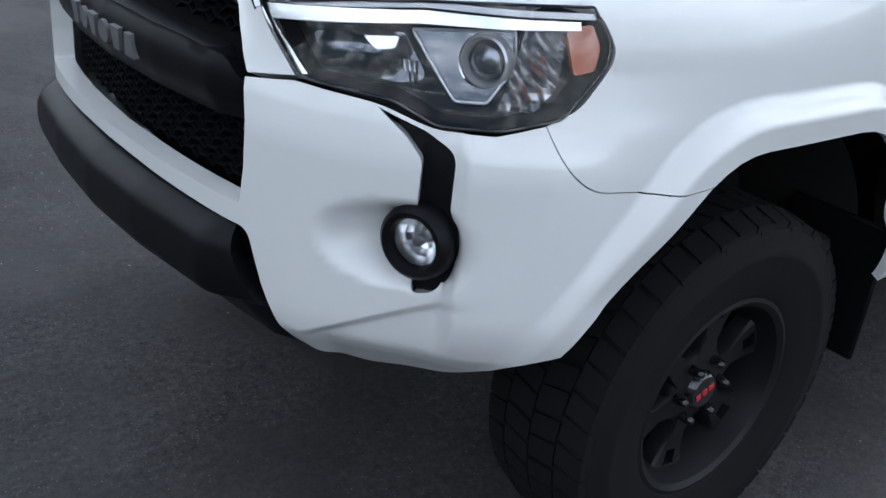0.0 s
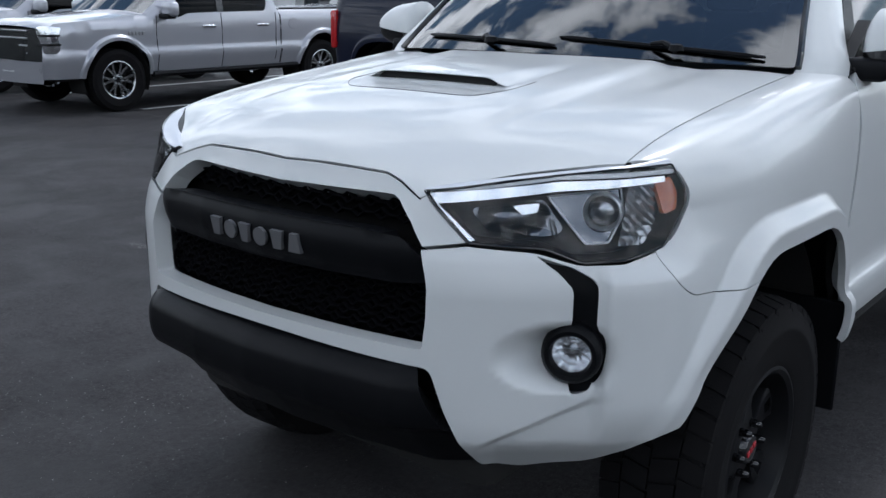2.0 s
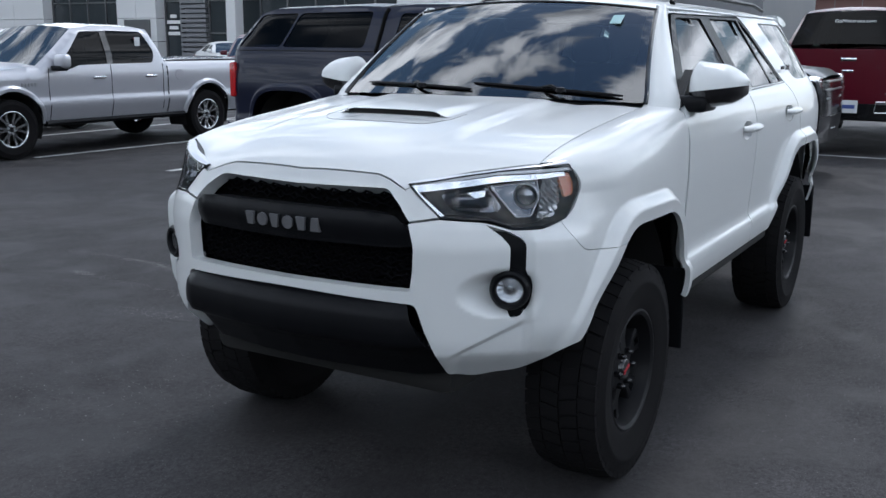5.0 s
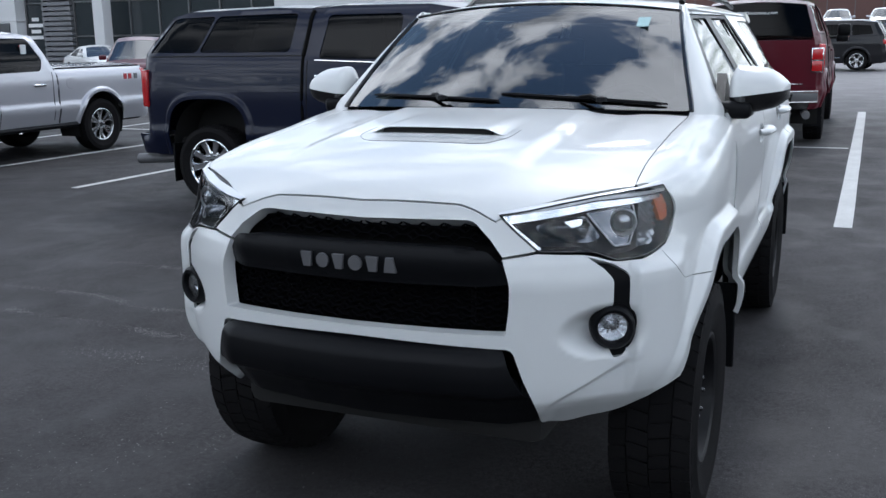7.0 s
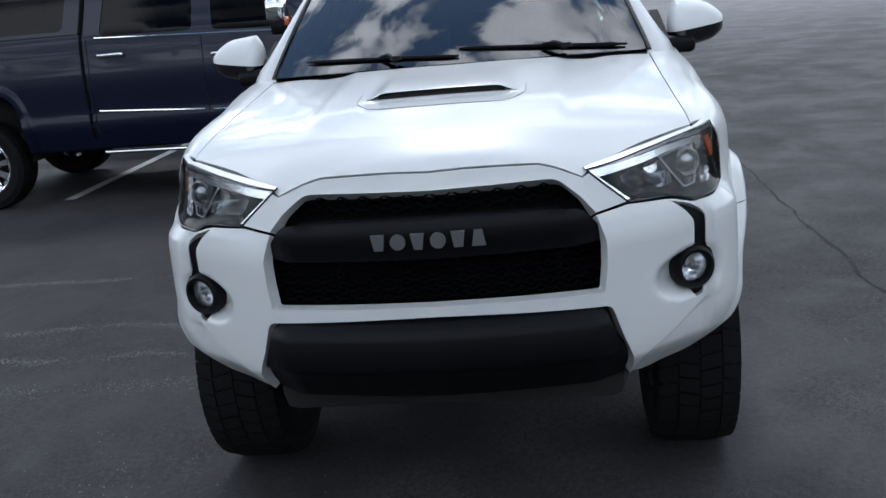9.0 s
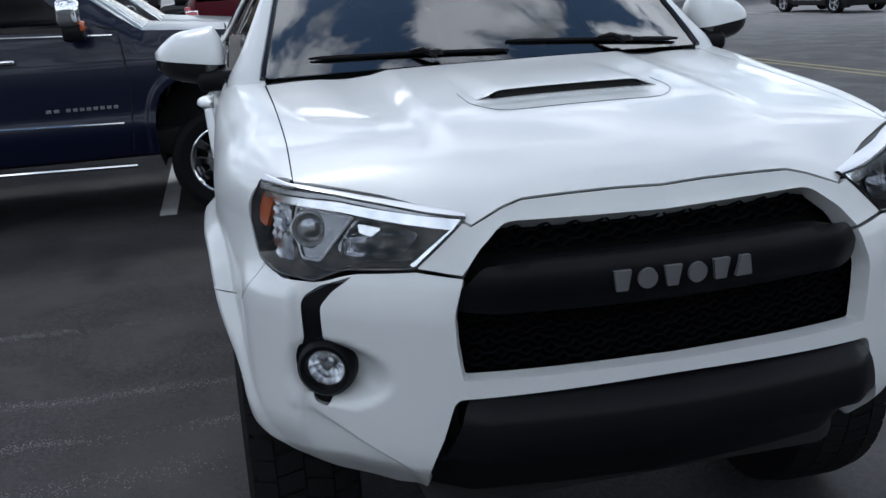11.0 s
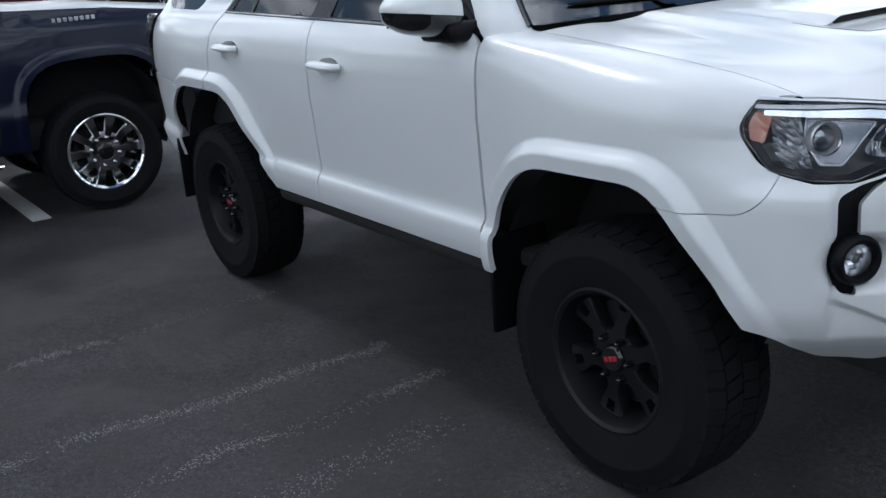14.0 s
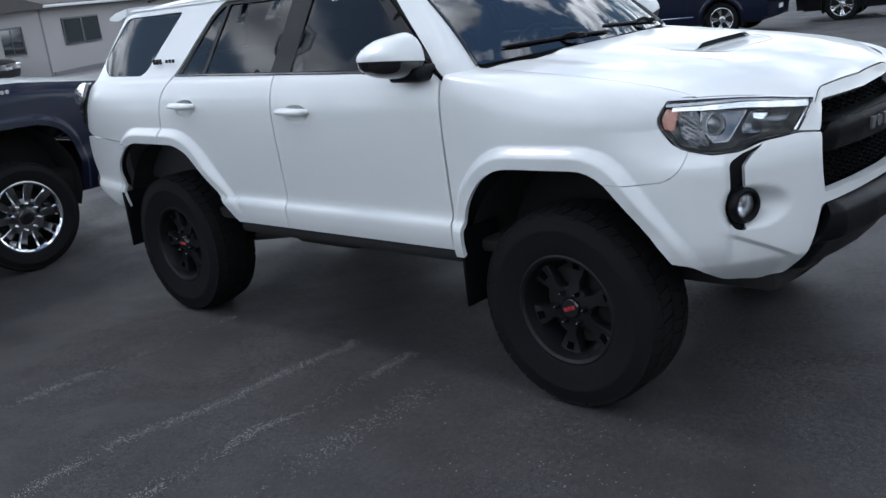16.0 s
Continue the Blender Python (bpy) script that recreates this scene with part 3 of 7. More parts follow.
def rim_mesh(rim, w, spokes, twin, dish, width, hub, plate=False):
    hw = w / 2
    bm = bm_lathe([(rim - 0.002, hw * 0.86), (rim + 0.006, hw * 0.90), (rim - 0.004, hw * 0.92), (rim - 0.016, hw * 0.86), (rim - 0.022, hw * 0.70), (rim - 0.034, hw * 0.30), (rim - 0.045, -hw * 0.7), (rim - 0.01, -hw * 0.9)], 48)
    face = hw * 0.86 - dish
    if plate:
        spoke_plates(bm, spokes, face, rim, hub)
    for k in range(0 if plate else spokes):
        for tw in ((-1, 1) if twin else (0,)):
            a = 2 * math.pi * k / spokes + tw * twin
            bend = tw * twin * 0.5
            us = (hub * 0.75, (hub + rim) * 0.5, rim - 0.012)
            vs = []
            for i, u in enumerate(us):
                aa = a - bend * (1 - i / 2)
                half = width * (0.62 if i == 1 else (0.5 if i == 0 else 0.72))
                y = face - (0.0 if i == 0 else (0.004 if i == 1 else -0.012))
                t = Vector((-math.sin(aa), 0, math.cos(aa))); r = Vector((math.cos(aa), 0, math.sin(aa)))
                vs.append([bm.verts.new(r * u + t * (sx * half) + Vector((0, y - dy, 0))) for sx, dy in ((-1, 0.012), (-0.72, 0), (0.72, 0), (1, 0.012), (0.9, 0.05), (-0.9, 0.05))])
            for A, B in zip(vs, vs[1:]):
                for j in range(6):
                    bm.faces.new((A[j], A[(j + 1) % 6], B[(j + 1) % 6], B[j]))
    hubm = bm_lathe([(0.001, face + 0.002), (hub * 0.7, face + 0.002), (hub, face - 0.006), (hub + 0.006, face - 0.02), (hub, face - 0.06)], 32)
    join_bm(bm, hubm)
    bmesh.ops.recalc_face_normals(bm, faces=bm.faces)
    return bm


def wheel_kit(key, R, rim, w, spokes, twin, dish, width, hub, rim_mat, cap_mat, lug_mat, lugs, lug_r, tread=True, plate=False, cap_r=0.034):
    """Meshes of one wheel, built once: tyre, rim, backing, cap and lug nut."""
    if key in WHEELS:
        return WHEELS[key]
    hw = w / 2
    face = hw * 0.86 - dish
    kit = {}

    def keep(nm, bm, mat, at=None):
        me = bpy.data.meshes.new(nm)
        bm.normal_update(); bm.to_mesh(me); bm.free()
        me.shade_smooth(); me.set_sharp_from_angle(angle=radians(40))
        me.materials.append(mat)
        kit.setdefault(nm, (me, []))[1].append(at or Vector())
    keep("tyre", tyre_mesh(R, rim, w), M["rubber"])
    if tread:
        keep("tread", tread_mesh(R, w), M["rubber"])
    keep("rim", rim_mesh(rim, w, spokes, twin, dish, width, hub, plate), rim_mat)
    keep("brake_disc", bm_lathe([(0.05, hw * 0.05), (rim * 0.74, hw * 0.05), (rim * 0.74, -0.01), (0.05, -0.01)], 32), M["under"])
    keep("centre_cap", bm_lathe([(0.001, face + 0.020), (cap_r * 0.78, face + 0.019), (cap_r * 0.92, face + 0.013), (cap_r, face - 0.002)], 28), cap_mat)
    for k in range(lugs):
        a = 2 * math.pi * (k + 0.3) / lugs
        p = Vector((lug_r * math.cos(a), face + 0.010, lug_r * math.sin(a)))
        if k == 0:
            keep("lug_nut", bm_lathe([(0.001, 0.022), (0.006, 0.020), (0.0095, 0.013), (0.0115, 0.004), (0.0120, -0.010)], 12), lug_mat, p)
        else:
            kit["lug_nut"][1].append(p)
    WHEELS[key] = kit
    return kit


def put_wheel(kit, parent, x, y, z, side, turn=0.0, spin=0.0):
    """side +1: the outer face looks along +y."""
    m = Matrix.Translation((x, y, z)) @ Matrix.Rotation(radians(turn) + (0 if side > 0 else math.pi), 4, "Z") @ Matrix.Rotation(spin, 4, "Y")
    ty = link("tyre", kit["tyre"][0], None, parent)
    ty.matrix_local = m
    for nm, (me, places) in kit.items():
        if nm == "tyre":
            continue
        for p in places:
            ob = link(nm, me, None, ty)
            ob.location = p
            if nm == "tread":
                tagged(ob, kind="stuff")
    return ty


# ---- a car of another make, built from its side outline ----
def vehicle(name, label, m, paint, prof, zb, arches, Yk, wins, kit, wheels_x, track, glass_mat, seams=(), strips=(), group="", edge=0.07, nose=0.12, tail=0.06, wheel_z=0.40, glass_parts=("windshield", "rear_window"), h=0.06, mats=None, square=2.0, lip=0.028):
    """prof: (part name, [(x, z), ...]) pieces from the front bumper's foot over the roof to the rear bumper's foot; x grows rearwards."""
    top = root(name, label, "pickup truck" if "pickup" in name else ("truck" if "truck" in name else "car"), m, group)
    mats = mats or {}
    T = np.array([p for _, q in prof for p in q])
    xf, xr = T[:, 0].min(), T[:, 0].max()

    def reach(a, ar):
        """Radius of the wheel opening in the direction a: round, or squared off."""
        return ar * (np.abs(np.cos(a)) ** square + np.abs(np.sin(a)) ** square) ** (-1 / square)

    def side(X, Z):
        d = dist(np.stack([X, Z], 1), T, closed=False)
        y = curve(Yk, Z) - edge * np.clip(1 - d / 0.13, 0, 1) ** 2
        y = y - nose * np.clip((xf + 0.45 - X) / 0.45, 0, 1) ** 2 - tail * np.clip((X - xr + 0.35) / 0.35, 0, 1) ** 2
        for ax, az, ar in arches:   # rolled lip round the wheel
            far = np.hypot(X - ax, Z - az) - reach(np.arctan2(Z - az, X - ax), ar)
            y = y + lip * smooth((0.085 - far) / 0.05)
        return np.stack([X, y, Z], 1)
    bottom = [(T[-1][0], zb)]
    for ax, az, ar in sorted(arches, reverse=True):
        a0 = math.asin(np.clip((zb - az) / ar, -1, 1))
        bottom += [(ax + float(reach(a, ar)) * math.cos(a), az + float(reach(a, ar)) * math.sin(a)) for a in np.linspace(a0, math.pi - a0, 25)]
    bottom += [(T[0][0], zb)]
    outline = np.concatenate([T, np.array(bottom)])
    win_polys = [rounded(q, 0.05) for q in wins]
    rings = [np.array([(ax + float(reach(a, ar) + d) * math.cos(a), az + float(reach(a, ar) + d) * math.sin(a)) for a in np.linspace(-0.5, math.pi + 0.5, 60)]) for ax, az, ar in arches for d in (0.035, 0.05, 0.065, 0.085)]
    rings += [np.array([(x, z) for x in np.linspace(xf, xr, 60)]) for z, _ in Yk[1:-1]]
    both_sides("body_side", paint, top, outline, side, (0, 1, 0), holes=win_polys, h=h, depth=0.02, gap=0, creases=rings)
    for q in win_polys:
        both_sides("side_window", glass_mat, top, q, side, (0, 1, 0), h=h * 1.5, depth=0, gap=0, lift=-0.008)
    for nm, q in prof:
        q = np.array(q)
        seg = [q[0]]
        for a, b in zip(q, q[1:]):
            k = max(1, int(np.hypot(*(b - a)) / 0.12))
            seg += [a + (b - a) * j / k for j in range(1, k + 1)]
        seg = np.array(seg)
        dd = np.gradient(seg, axis=0) if len(seg) > 2 else np.tile(seg[-1] - seg[0], (len(seg), 1))
        dd /= np.maximum(np.hypot(*dd.T), 1e-9)[:, None]
        ye = side(seg[:, 0], seg[:, 1])[:, 1]
        cs = np.linspace(-1, 1, 13)
        P, faces = [], []
        for i in range(len(seg)):
            for c in cs:
                k = 0.045 * (1 - abs(c) ** 2.2)
                P.append((seg[i, 0] - dd[i, 1] * k, c * ye[i], seg[i, 1] + dd[i, 0] * k))
        for i in range(len(seg) - 1):
            for j in range(len(cs) - 1):
                faces.append([i * 13 + j, (i + 1) * 13 + j, (i + 1) * 13 + j + 1, i * 13 + j + 1])
        mt = mats.get(nm) or (glass_mat if nm in glass_parts else paint)
        link(nm, mesh_of(P, faces), mt, top)
    # underside, wheel wells, wheels
    part("underbody", bm_box(((xf + xr) / 2, 0, zb + 0.06), (xr - xf - 0.3, 1.62, 0.20), 0.04), M["under"], top)
    for ax, az, ar in arches:
        for sgn in (1, -1):
            part("wheel_well", bm_lathe([(ar + 0.01, sgn * 0.93), (ar + 0.01, sgn * 0.55), (0.05, sgn * 0.55)], 20, "y", -0.4, math.pi + 0.4), M["under"], top).location = (ax, 0, az)
    for wx in wheels_x:
        for sgn in (1, -1):
            put_wheel(kit, top, wx, sgn * track, wheel_z, sgn, spin=wx)
    for q in seams:
        q = np.array(q)
        pts = []
        for a, b in zip(q, q[1:]):
            k = max(1, int(np.hypot(*(b - a)) / 0.1))
            pts += [a + (b - a) * j / k for j in range(k)]
        pts = np.array(pts + [q[-1]])
        S = side(pts[:, 0], pts[:, 1])
        for sgn in (1, -1):
            part("door_seam", bm_tube(S * np.array([1, sgn, 1]), 0.006, 5), M["crack"], top)
    for nm, mat, (x0, z0), (x1, z1), th in strips:
        pts = np.stack([np.linspace(x0, x1, 14), np.linspace(z0, z1, 14)], 1)
        S = side(pts[:, 0], pts[:, 1])
        for sgn in (1, -1):
            part(nm, bm_tube(S * np.array([1, sgn, 1]), th, 8, squash=(1, 1)), mat, top)
    return top, side


def ground_z(x, y):
    """The lot rises gently away beyond the stalls, and falls away across the lane."""
    x, y = np.asarray(x, float), np.asarray(y, float)
    rise = np.where(x < 70, 0.00042 * np.maximum(x - 9.0, 0) ** 2, 0.00042 * 61 ** 2 + 0.02 * (x - 70))
    near = 1 - smooth((x - 42) / 12)
    return rise * (1 - near * smooth((-y - 6) / 6)) - 0.02 * np.clip(-y - 9, 0, 15) * near


def sheet(name, xs, ys, dz, material, label, category):
    P, F = [], []
    for x in xs:
        for y in ys:
            P.append((x, y, float(ground_z(x, y)) + dz))
    n = len(ys)
    for i in range(len(xs) - 1):
        for j in range(n - 1):
            F.append([i * n + j, (i + 1) * n + j, (i + 1) * n + j + 1, i * n + j + 1])
    return tagged(link(name, mesh_of(P, F), material), label, category, kind="structure")


g_xs = sorted(set([-1500, -400, -120, -40] + list(np.linspace(-12, 70, 83)) + [80, 110, 200, 500, 1500]))
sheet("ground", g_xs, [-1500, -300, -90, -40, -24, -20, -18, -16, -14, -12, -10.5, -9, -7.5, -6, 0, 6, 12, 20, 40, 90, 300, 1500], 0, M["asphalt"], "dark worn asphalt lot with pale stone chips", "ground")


def line_strip(name, a, b, w, mat, label, dz=0.004):
    a, b = Vector(a), Vector(b)
    d = (b - a); k = max(1, int(d.length / 0.5)); t = d.normalized(); nn = Vector((-t.y, t.x)) * w / 2
    P, F = [], []
    for i in range(k + 1):
        p = a + d * i / k
        wob = [noise.noise((p.x * 3, p.y * 3, s)) * 0.006 for s in (0, 7)]
        for s, q in ((1, wob[0]), (-1, wob[1])):
            e = p + nn * s + nn.normalized() * q
            P.append((e.x, e.y, float(ground_z(e.x, e.y)) + dz))
    for i in range(k):
        F.append([2 * i + 1, 2 * i + 3, 2 * i + 2, 2 * i])
    return tagged(link(name, mesh_of(P, F), mat), label, "road marking", kind="structure")


STALL = "worn white painted stall line on asphalt"
line_strip("stall_line", (5.55, -1.25), (18.5, -1.36), 0.15, M["line_paint"], STALL)
line_strip("stall_line", (4.97, 1.36), (16.5, 1.30), 0.13, M["line_paint"], STALL)
line_strip("stall_line", (5.15, 4.15), (16.5, 4.0), 0.11, M["line_paint"], STALL)
line_strip("stall_line", (5.30, 7.06), (16.5, 6.7), 0.11, M["line_paint"], STALL)
line_strip("stall_line", (5.30, 9.65), (16.5, 9.3), 0.11, M["line_paint"], STALL)
line_strip("stall_line", (5.30, 12.3), (16.5, 12.4), 0.11, M["line_paint"], STALL)
line_strip("stall_line", (11.8, -1.2), (11.8, 14.0), 0.10, M["line_paint"], STALL, 0.005)
line_strip("lane_line", (8.6, -8.05), (16.0, -7.9), 0.10, M["yellow_line"], "faded yellow double lane line", 0.004)
line_strip("lane_line", (8.6, -8.32), (16.0, -8.16), 0.10, M["yellow_line"], "faded yellow double lane line", 0.004)
line_strip("stall_line", (25.0, -14.6), (33.0, -15.6), 0.10, M["line_paint"], STALL)
line_strip("stall_line", (27.5, -18.4), (37.0, -19.4), 0.10, M["line_paint"], STALL)


def crack_strip(pts, w, seed):
    """A wandering open crack in the asphalt."""
    rng = random.Random(seed)
    P, F = [], []
    q = []
    for a, b in zip(pts, pts[1:]):
        k = max(2, int(math.dist(a, b) / 0.05))
        q += [(a[0] + (b[0] - a[0]) * j / k, a[1] + (b[1] - a[1]) * j / k) for j in range(k)]
    for i, (x, y) in enumerate(q):
        y2 = y + noise.noise((x * 2.2, y * 2.2, seed)) * 0.05 + rng.uniform(-0.008, 0.008)
        x2 = x + noise.noise((x * 2.2, y * 2.2, seed + 5)) * 0.05
        ww = w * rng.uniform(0.3, 1.0)
        dx, dy = (pts[-1][0] - pts[0][0]), (pts[-1][1] - pts[0][1])
        L = math.hypot(dx, dy); nx, ny = -dy / L * ww, dx / L * ww
        P += [(x2 + nx, y2 + ny, float(ground_z(x2, y2)) + 0.003), (x2 - nx, y2 - ny, float(ground_z(x2, y2)) + 0.003)]
    for i in range(len(q) - 1):
        F.append([2 * i, 2 * i + 2, 2 * i + 3, 2 * i + 1])
    return tagged(link("asphalt_crack", mesh_of(P, F), M["crack"]), "dark wandering crack in the asphalt", "crack", kind="structure")


crack_strip([(1.0, -1.98), (1.86, -1.93), (5.7, -1.9), (12.0, -2.0), (18.7, -2.1)], 0.012, 3)


# pale chips of stone where the surface has ravelled along old joints
def chip_band(pts, width, count, seed):
    rng = random.Random(seed)
    P, F = [], []
    seg = [(Vector(a), Vector(b), math.dist(a, b)) for a, b in zip(pts, pts[1:])]
    total = sum(s[2] for s in seg)
    for _ in range(count):
        u = rng.random() * total
        for a, b, L in seg:
            if u <= L:
                break
            u -= L
        p = a + (b - a) * min(u / L, 1)
        t = (b - a).normalized()
        off = rng.gauss(0, width) + noise.noise((p.x * 1.7, p.y * 1.7, seed)) * 0.10
        x, y = p.x - t.y * off, p.y + t.x * off
        if noise.noise((x * 3.1, y * 3.1, seed + 9.5)) < -0.12 and rng.random() < 0.8:
            continue
        s = rng.uniform(0.0010, 0.0036)
        k = len(P)
        r0 = rng.random() * 6.28
        for j in range(4):
            P.append((x + s * math.cos(r0 + j * 1.57) * rng.uniform(0.6, 1.3), y + s * math.sin(r0 + j * 1.57) * rng.uniform(0.6, 1.3), 0.0))
        P.append((x, y, s * rng.uniform(0.5, 0.9)))
        F += [[k + j, k + (j + 1) % 4, k + 4] for j in range(4)]
    me = bpy.data.meshes.new("chips"); me.from_pydata(P, [], F); me.update()
    return tagged(link("stone_chips", me, M["gravel"]), "pale loose stone chips in worn asphalt", "gravel", kind="stuff")


chip_band([(2.36, 4.2), (2.40, 2.2), (2.42, 0.85)], 0.026, 3000, 1)
chip_band([(1.50, 4.2), (1.46, 2.0), (1.42, 0.8)], 0.024, 3000, 2)
chip_band([(1.08, 3.6), (0.98, 1.7), (1.05, 0.78)], 0.026, 2800, 3)
chip_band([(0.60, 2.6), (0.62, 1.6), (0.66, 1.0)], 0.05, 900, 4)
chip_band([(-0.2, 1.0), (-0.5, 2.0)], 0.22, 260, 5)
chip_band([(-1.2, -2.2), (2.6, -1.6)], 0.5, 420, 6)
chip_band([(-1.2, 1.6), (0.4, 1.2)], 0.4, 160, 7)


# ---- buildings ----
def wall_box(name, c, s, mat, parent, r=0.0):
    return part(name, bm_box(c, s, r), mat, parent, smooth=False)


def dealership():
    top = root("dealership_building", "pale panel dealership with a dark glass front", "building")
    X, z0 = 40.0, 0.2
    wall_box("wall", (X + 6.5, 39.0, 4.0), (12, 62, 8.0), M["facade_grey"], top)
    def face(nm, y0, y1, za, zb, mat, out=0.12):
        return wall_box(nm, (X + 0.4 - out / 2, (y0 + y1) / 2, (za + zb) / 2), (0.2 + out, y1 - y0, zb - za), mat, top)
    # pale panels, with open joints between courses
    for y0, y1 in ((12.0, 16.3), (16.33, 20.6), (20.63, 25.9)):
        for k in range(6):
            face("facade_panel", y0, y1, z0 + k * 1.3, z0 + k * 1.3 + 1.27, M["facade_white"], 1.2)
    for y0, y1 in ((43.6, 45.3), (45.33, 47.0), (54.0, 57.0), (57.03, 60.0), (60.03, 63.0), (63.03, 68.0)):
        for k in range(0 if y0 < 50 else 1, 6):
            face("facade_panel", y0, y1, z0 + k * 1.4, z0 + k * 1.4 + 1.37, M["facade_white"], 0.8)
    face("dark_band", 55.0, 67.0, z0, z0 + 1.4, M["frame_metal"], 0.5)
    face("dark_band", 44.1, 46.3, z0 + 1.5, z0 + 2.7, M["frame_metal"], 0.9)
    # corrugated bay
    for k in range(26):
        face("corrugation", 40.0, 42.1, z0 + k * 0.28, z0 + k * 0.28 + 0.2, M["facade_grey"], 0.3)
    # glass bays
    def bay(y0, y1, rows, cols):
        for i in range(cols):
            for j in range(rows):
                a, b = y0 + (y1 - y0) * i / cols, y0 + (y1 - y0) * (i + 1) / cols
                za, zb = z0 + 7.6 * j / rows, z0 + 7.6 * (j + 1) / rows
                face("pane", a + 0.05, b - 0.05, za + 0.05, zb - 0.05, M["curtain"], 0.02)
        for i in range(cols + 1):
            face("mullion", y0 + (y1 - y0) * i / cols - 0.045, y0 + (y1 - y0) * i / cols + 0.045, z0, z0 + 7.6, M["frame_metal"], 0.12)
        for j in range(rows + 1):
            face("transom", y0, y1, z0 + 7.6 * j / rows - 0.04, z0 + 7.6 * j / rows + 0.04, M["frame_metal"], 0.10)
    bay(26.0, 39.9, 4, 7)
    bay(42.2, 43.5, 4, 1)
    bay(47.1, 53.9, 4, 4)
    bay(68.2, 78.0, 4, 5)
    # white portal column standing before the glass
    wall_box("portal_column", (X - 0.9, 36.9, 4.0), (0.7, 0.7, 8.2), M["facade_white"], top, 0.05)
    # door notice: rows of unreadable white bars
    for k, (w, yy) in enumerate(((0.8, 0), (1.7, 0), (1.1, 0), (1.5, 0))):
        wall_box("notice_bar", (X + 0.2, 42.85, z0 + 2.9 - k * 0.34), (0.02, w * 0.66, 0.2), M["white_mark"], top)
    return top


dealership()


def far_hall(name, label, mat, x, y0, y1, hgt, z0, door=None, roof=None):
    top = root(name, label, "building")
    wall_box("wall", (x + 5, (y0 + y1) / 2, z0 + hgt / 2), (10, y1 - y0, hgt), mat, top)
    wall_box("roof_edge", (x + 5, (y0 + y1) / 2, z0 + hgt + 0.12), (10.5, y1 - y0 + 0.5, 0.3), roof or M["frame_metal"], top)
    wall_box("base_course", (x - 0.05, (y0 + y1) / 2, z0 + 0.15), (0.12, y1 - y0, 0.3), M["facade_grey"], top)
    n = int((y1 - y0) / 3)
    for k in range(1, n):
        wall_box("wall_joint", (x - 0.02, y0 + (y1 - y0) * k / n, z0 + hgt / 2), (0.05, 0.08, hgt), M["frame_metal"], top)
    if door:
        wall_box("shutter_door", (x - 0.04, door[0], z0 + 1.5), (0.1, door[1], 3.0), M["roofing"], top)
        wall_box("door_notice", (x - 0.10, door[0] + door[1] * 0.35, z0 + 1.3), (0.04, 0.5, 1.0), M["paper"], top)
    return top


far_hall("grey_hall", "low grey-green clad hall with a dark shutter", M["grey_green"], 46.0, -40.0, -14.5, 5.0, 0.5, door=(-23.0, 5.0))
brick = far_hall("brick_hall", "long low red-brick building with rooftop units", M["brick_far"], 120.0, -6.0, 60.0, 5.3, 1.6, roof=M["roofing"])
for k in range(9):
    wall_box("roof_unit", (122.0, -2.0 + k * 6.3, 7.6), (3, 2.2, 0.9), M["frame_metal"], brick)


def house():
    """Low taupe building seen on its corner, with a dark overhanging roof."""
    top = root("taupe_building", "low taupe sided building with dark framed windows", "building",
               pose(36.0, -14.1, float(ground_z(36, -14.1)), 0, 0, 33))
    # local: corner at the origin, one face along -x, the other along -y
    w = [bm_box((2.0, -0.1, 1.2), (4.0, 0.2, 3.0)), bm_box((0.1, -6.1, 1.2), (0.2, 11.8, 3.0)), bm_box((2.0, -11.9, 1.2), (3.6, 0.2, 3.0)), bm_box((3.9, -6.1, 1.2), (0.2, 11.8, 3.0))]
    for b in w:
        part("wall", b, M["siding"], top, smooth=False)
    part("down_pipe", bm_tube([(-0.05, 0.05, 0.0), (-0.05, 0.05, 2.6)], 0.04, 8), M["facade_grey"], top)
    part("roof", bm_prism([(-0.5, 2.62), (-0.5, 2.80), (2.0, 3.6), (4.5, 2.80), (4.5, 2.62)], 0.4, -12.4), M["roofing"], top, smooth=False)
    part("gutter", bm_tube([(-0.55, 0.4, 2.70), (-0.55, -12.4, 2.70)], 0.06, 8), M["facade_white"], top)
    part("base_course", bm_box((-0.02, -6.1, 0.0), (0.10, 11.9, 0.3)), M["facade_grey"], top, smooth=False)
    for nm, c, s in (("window", (-0.02, -2.9, 1.66), (0.10, 2.9, 1.1)), ("window", (1.35, 0.02, 1.52), (0.95, 0.10, 1.08)), ("window", (-0.02, -8.0, 1.66), (0.10, 1.8, 1.1))):
        wd = part(nm, bm_box(c, s, 0.01), M["frame_metal"], top, smooth=False)
        k = 0 if s[1] > s[0] else 1
        for sg in (-1, 1):
            cc = list(c); ss = list(s)
            ax = 1 if k == 0 else 0
            cc[ax] += sg * s[ax] * 0.25; ss[ax] = s[ax] * 0.44; ss[2] = s[2] - 0.14
            if k == 0:
                cc[0] -= 0.02
            else:
                cc[1] += 0.02
            part("pane", bm_box(cc, ss), M["curtain"], wd, smooth=False)
    return top


house()


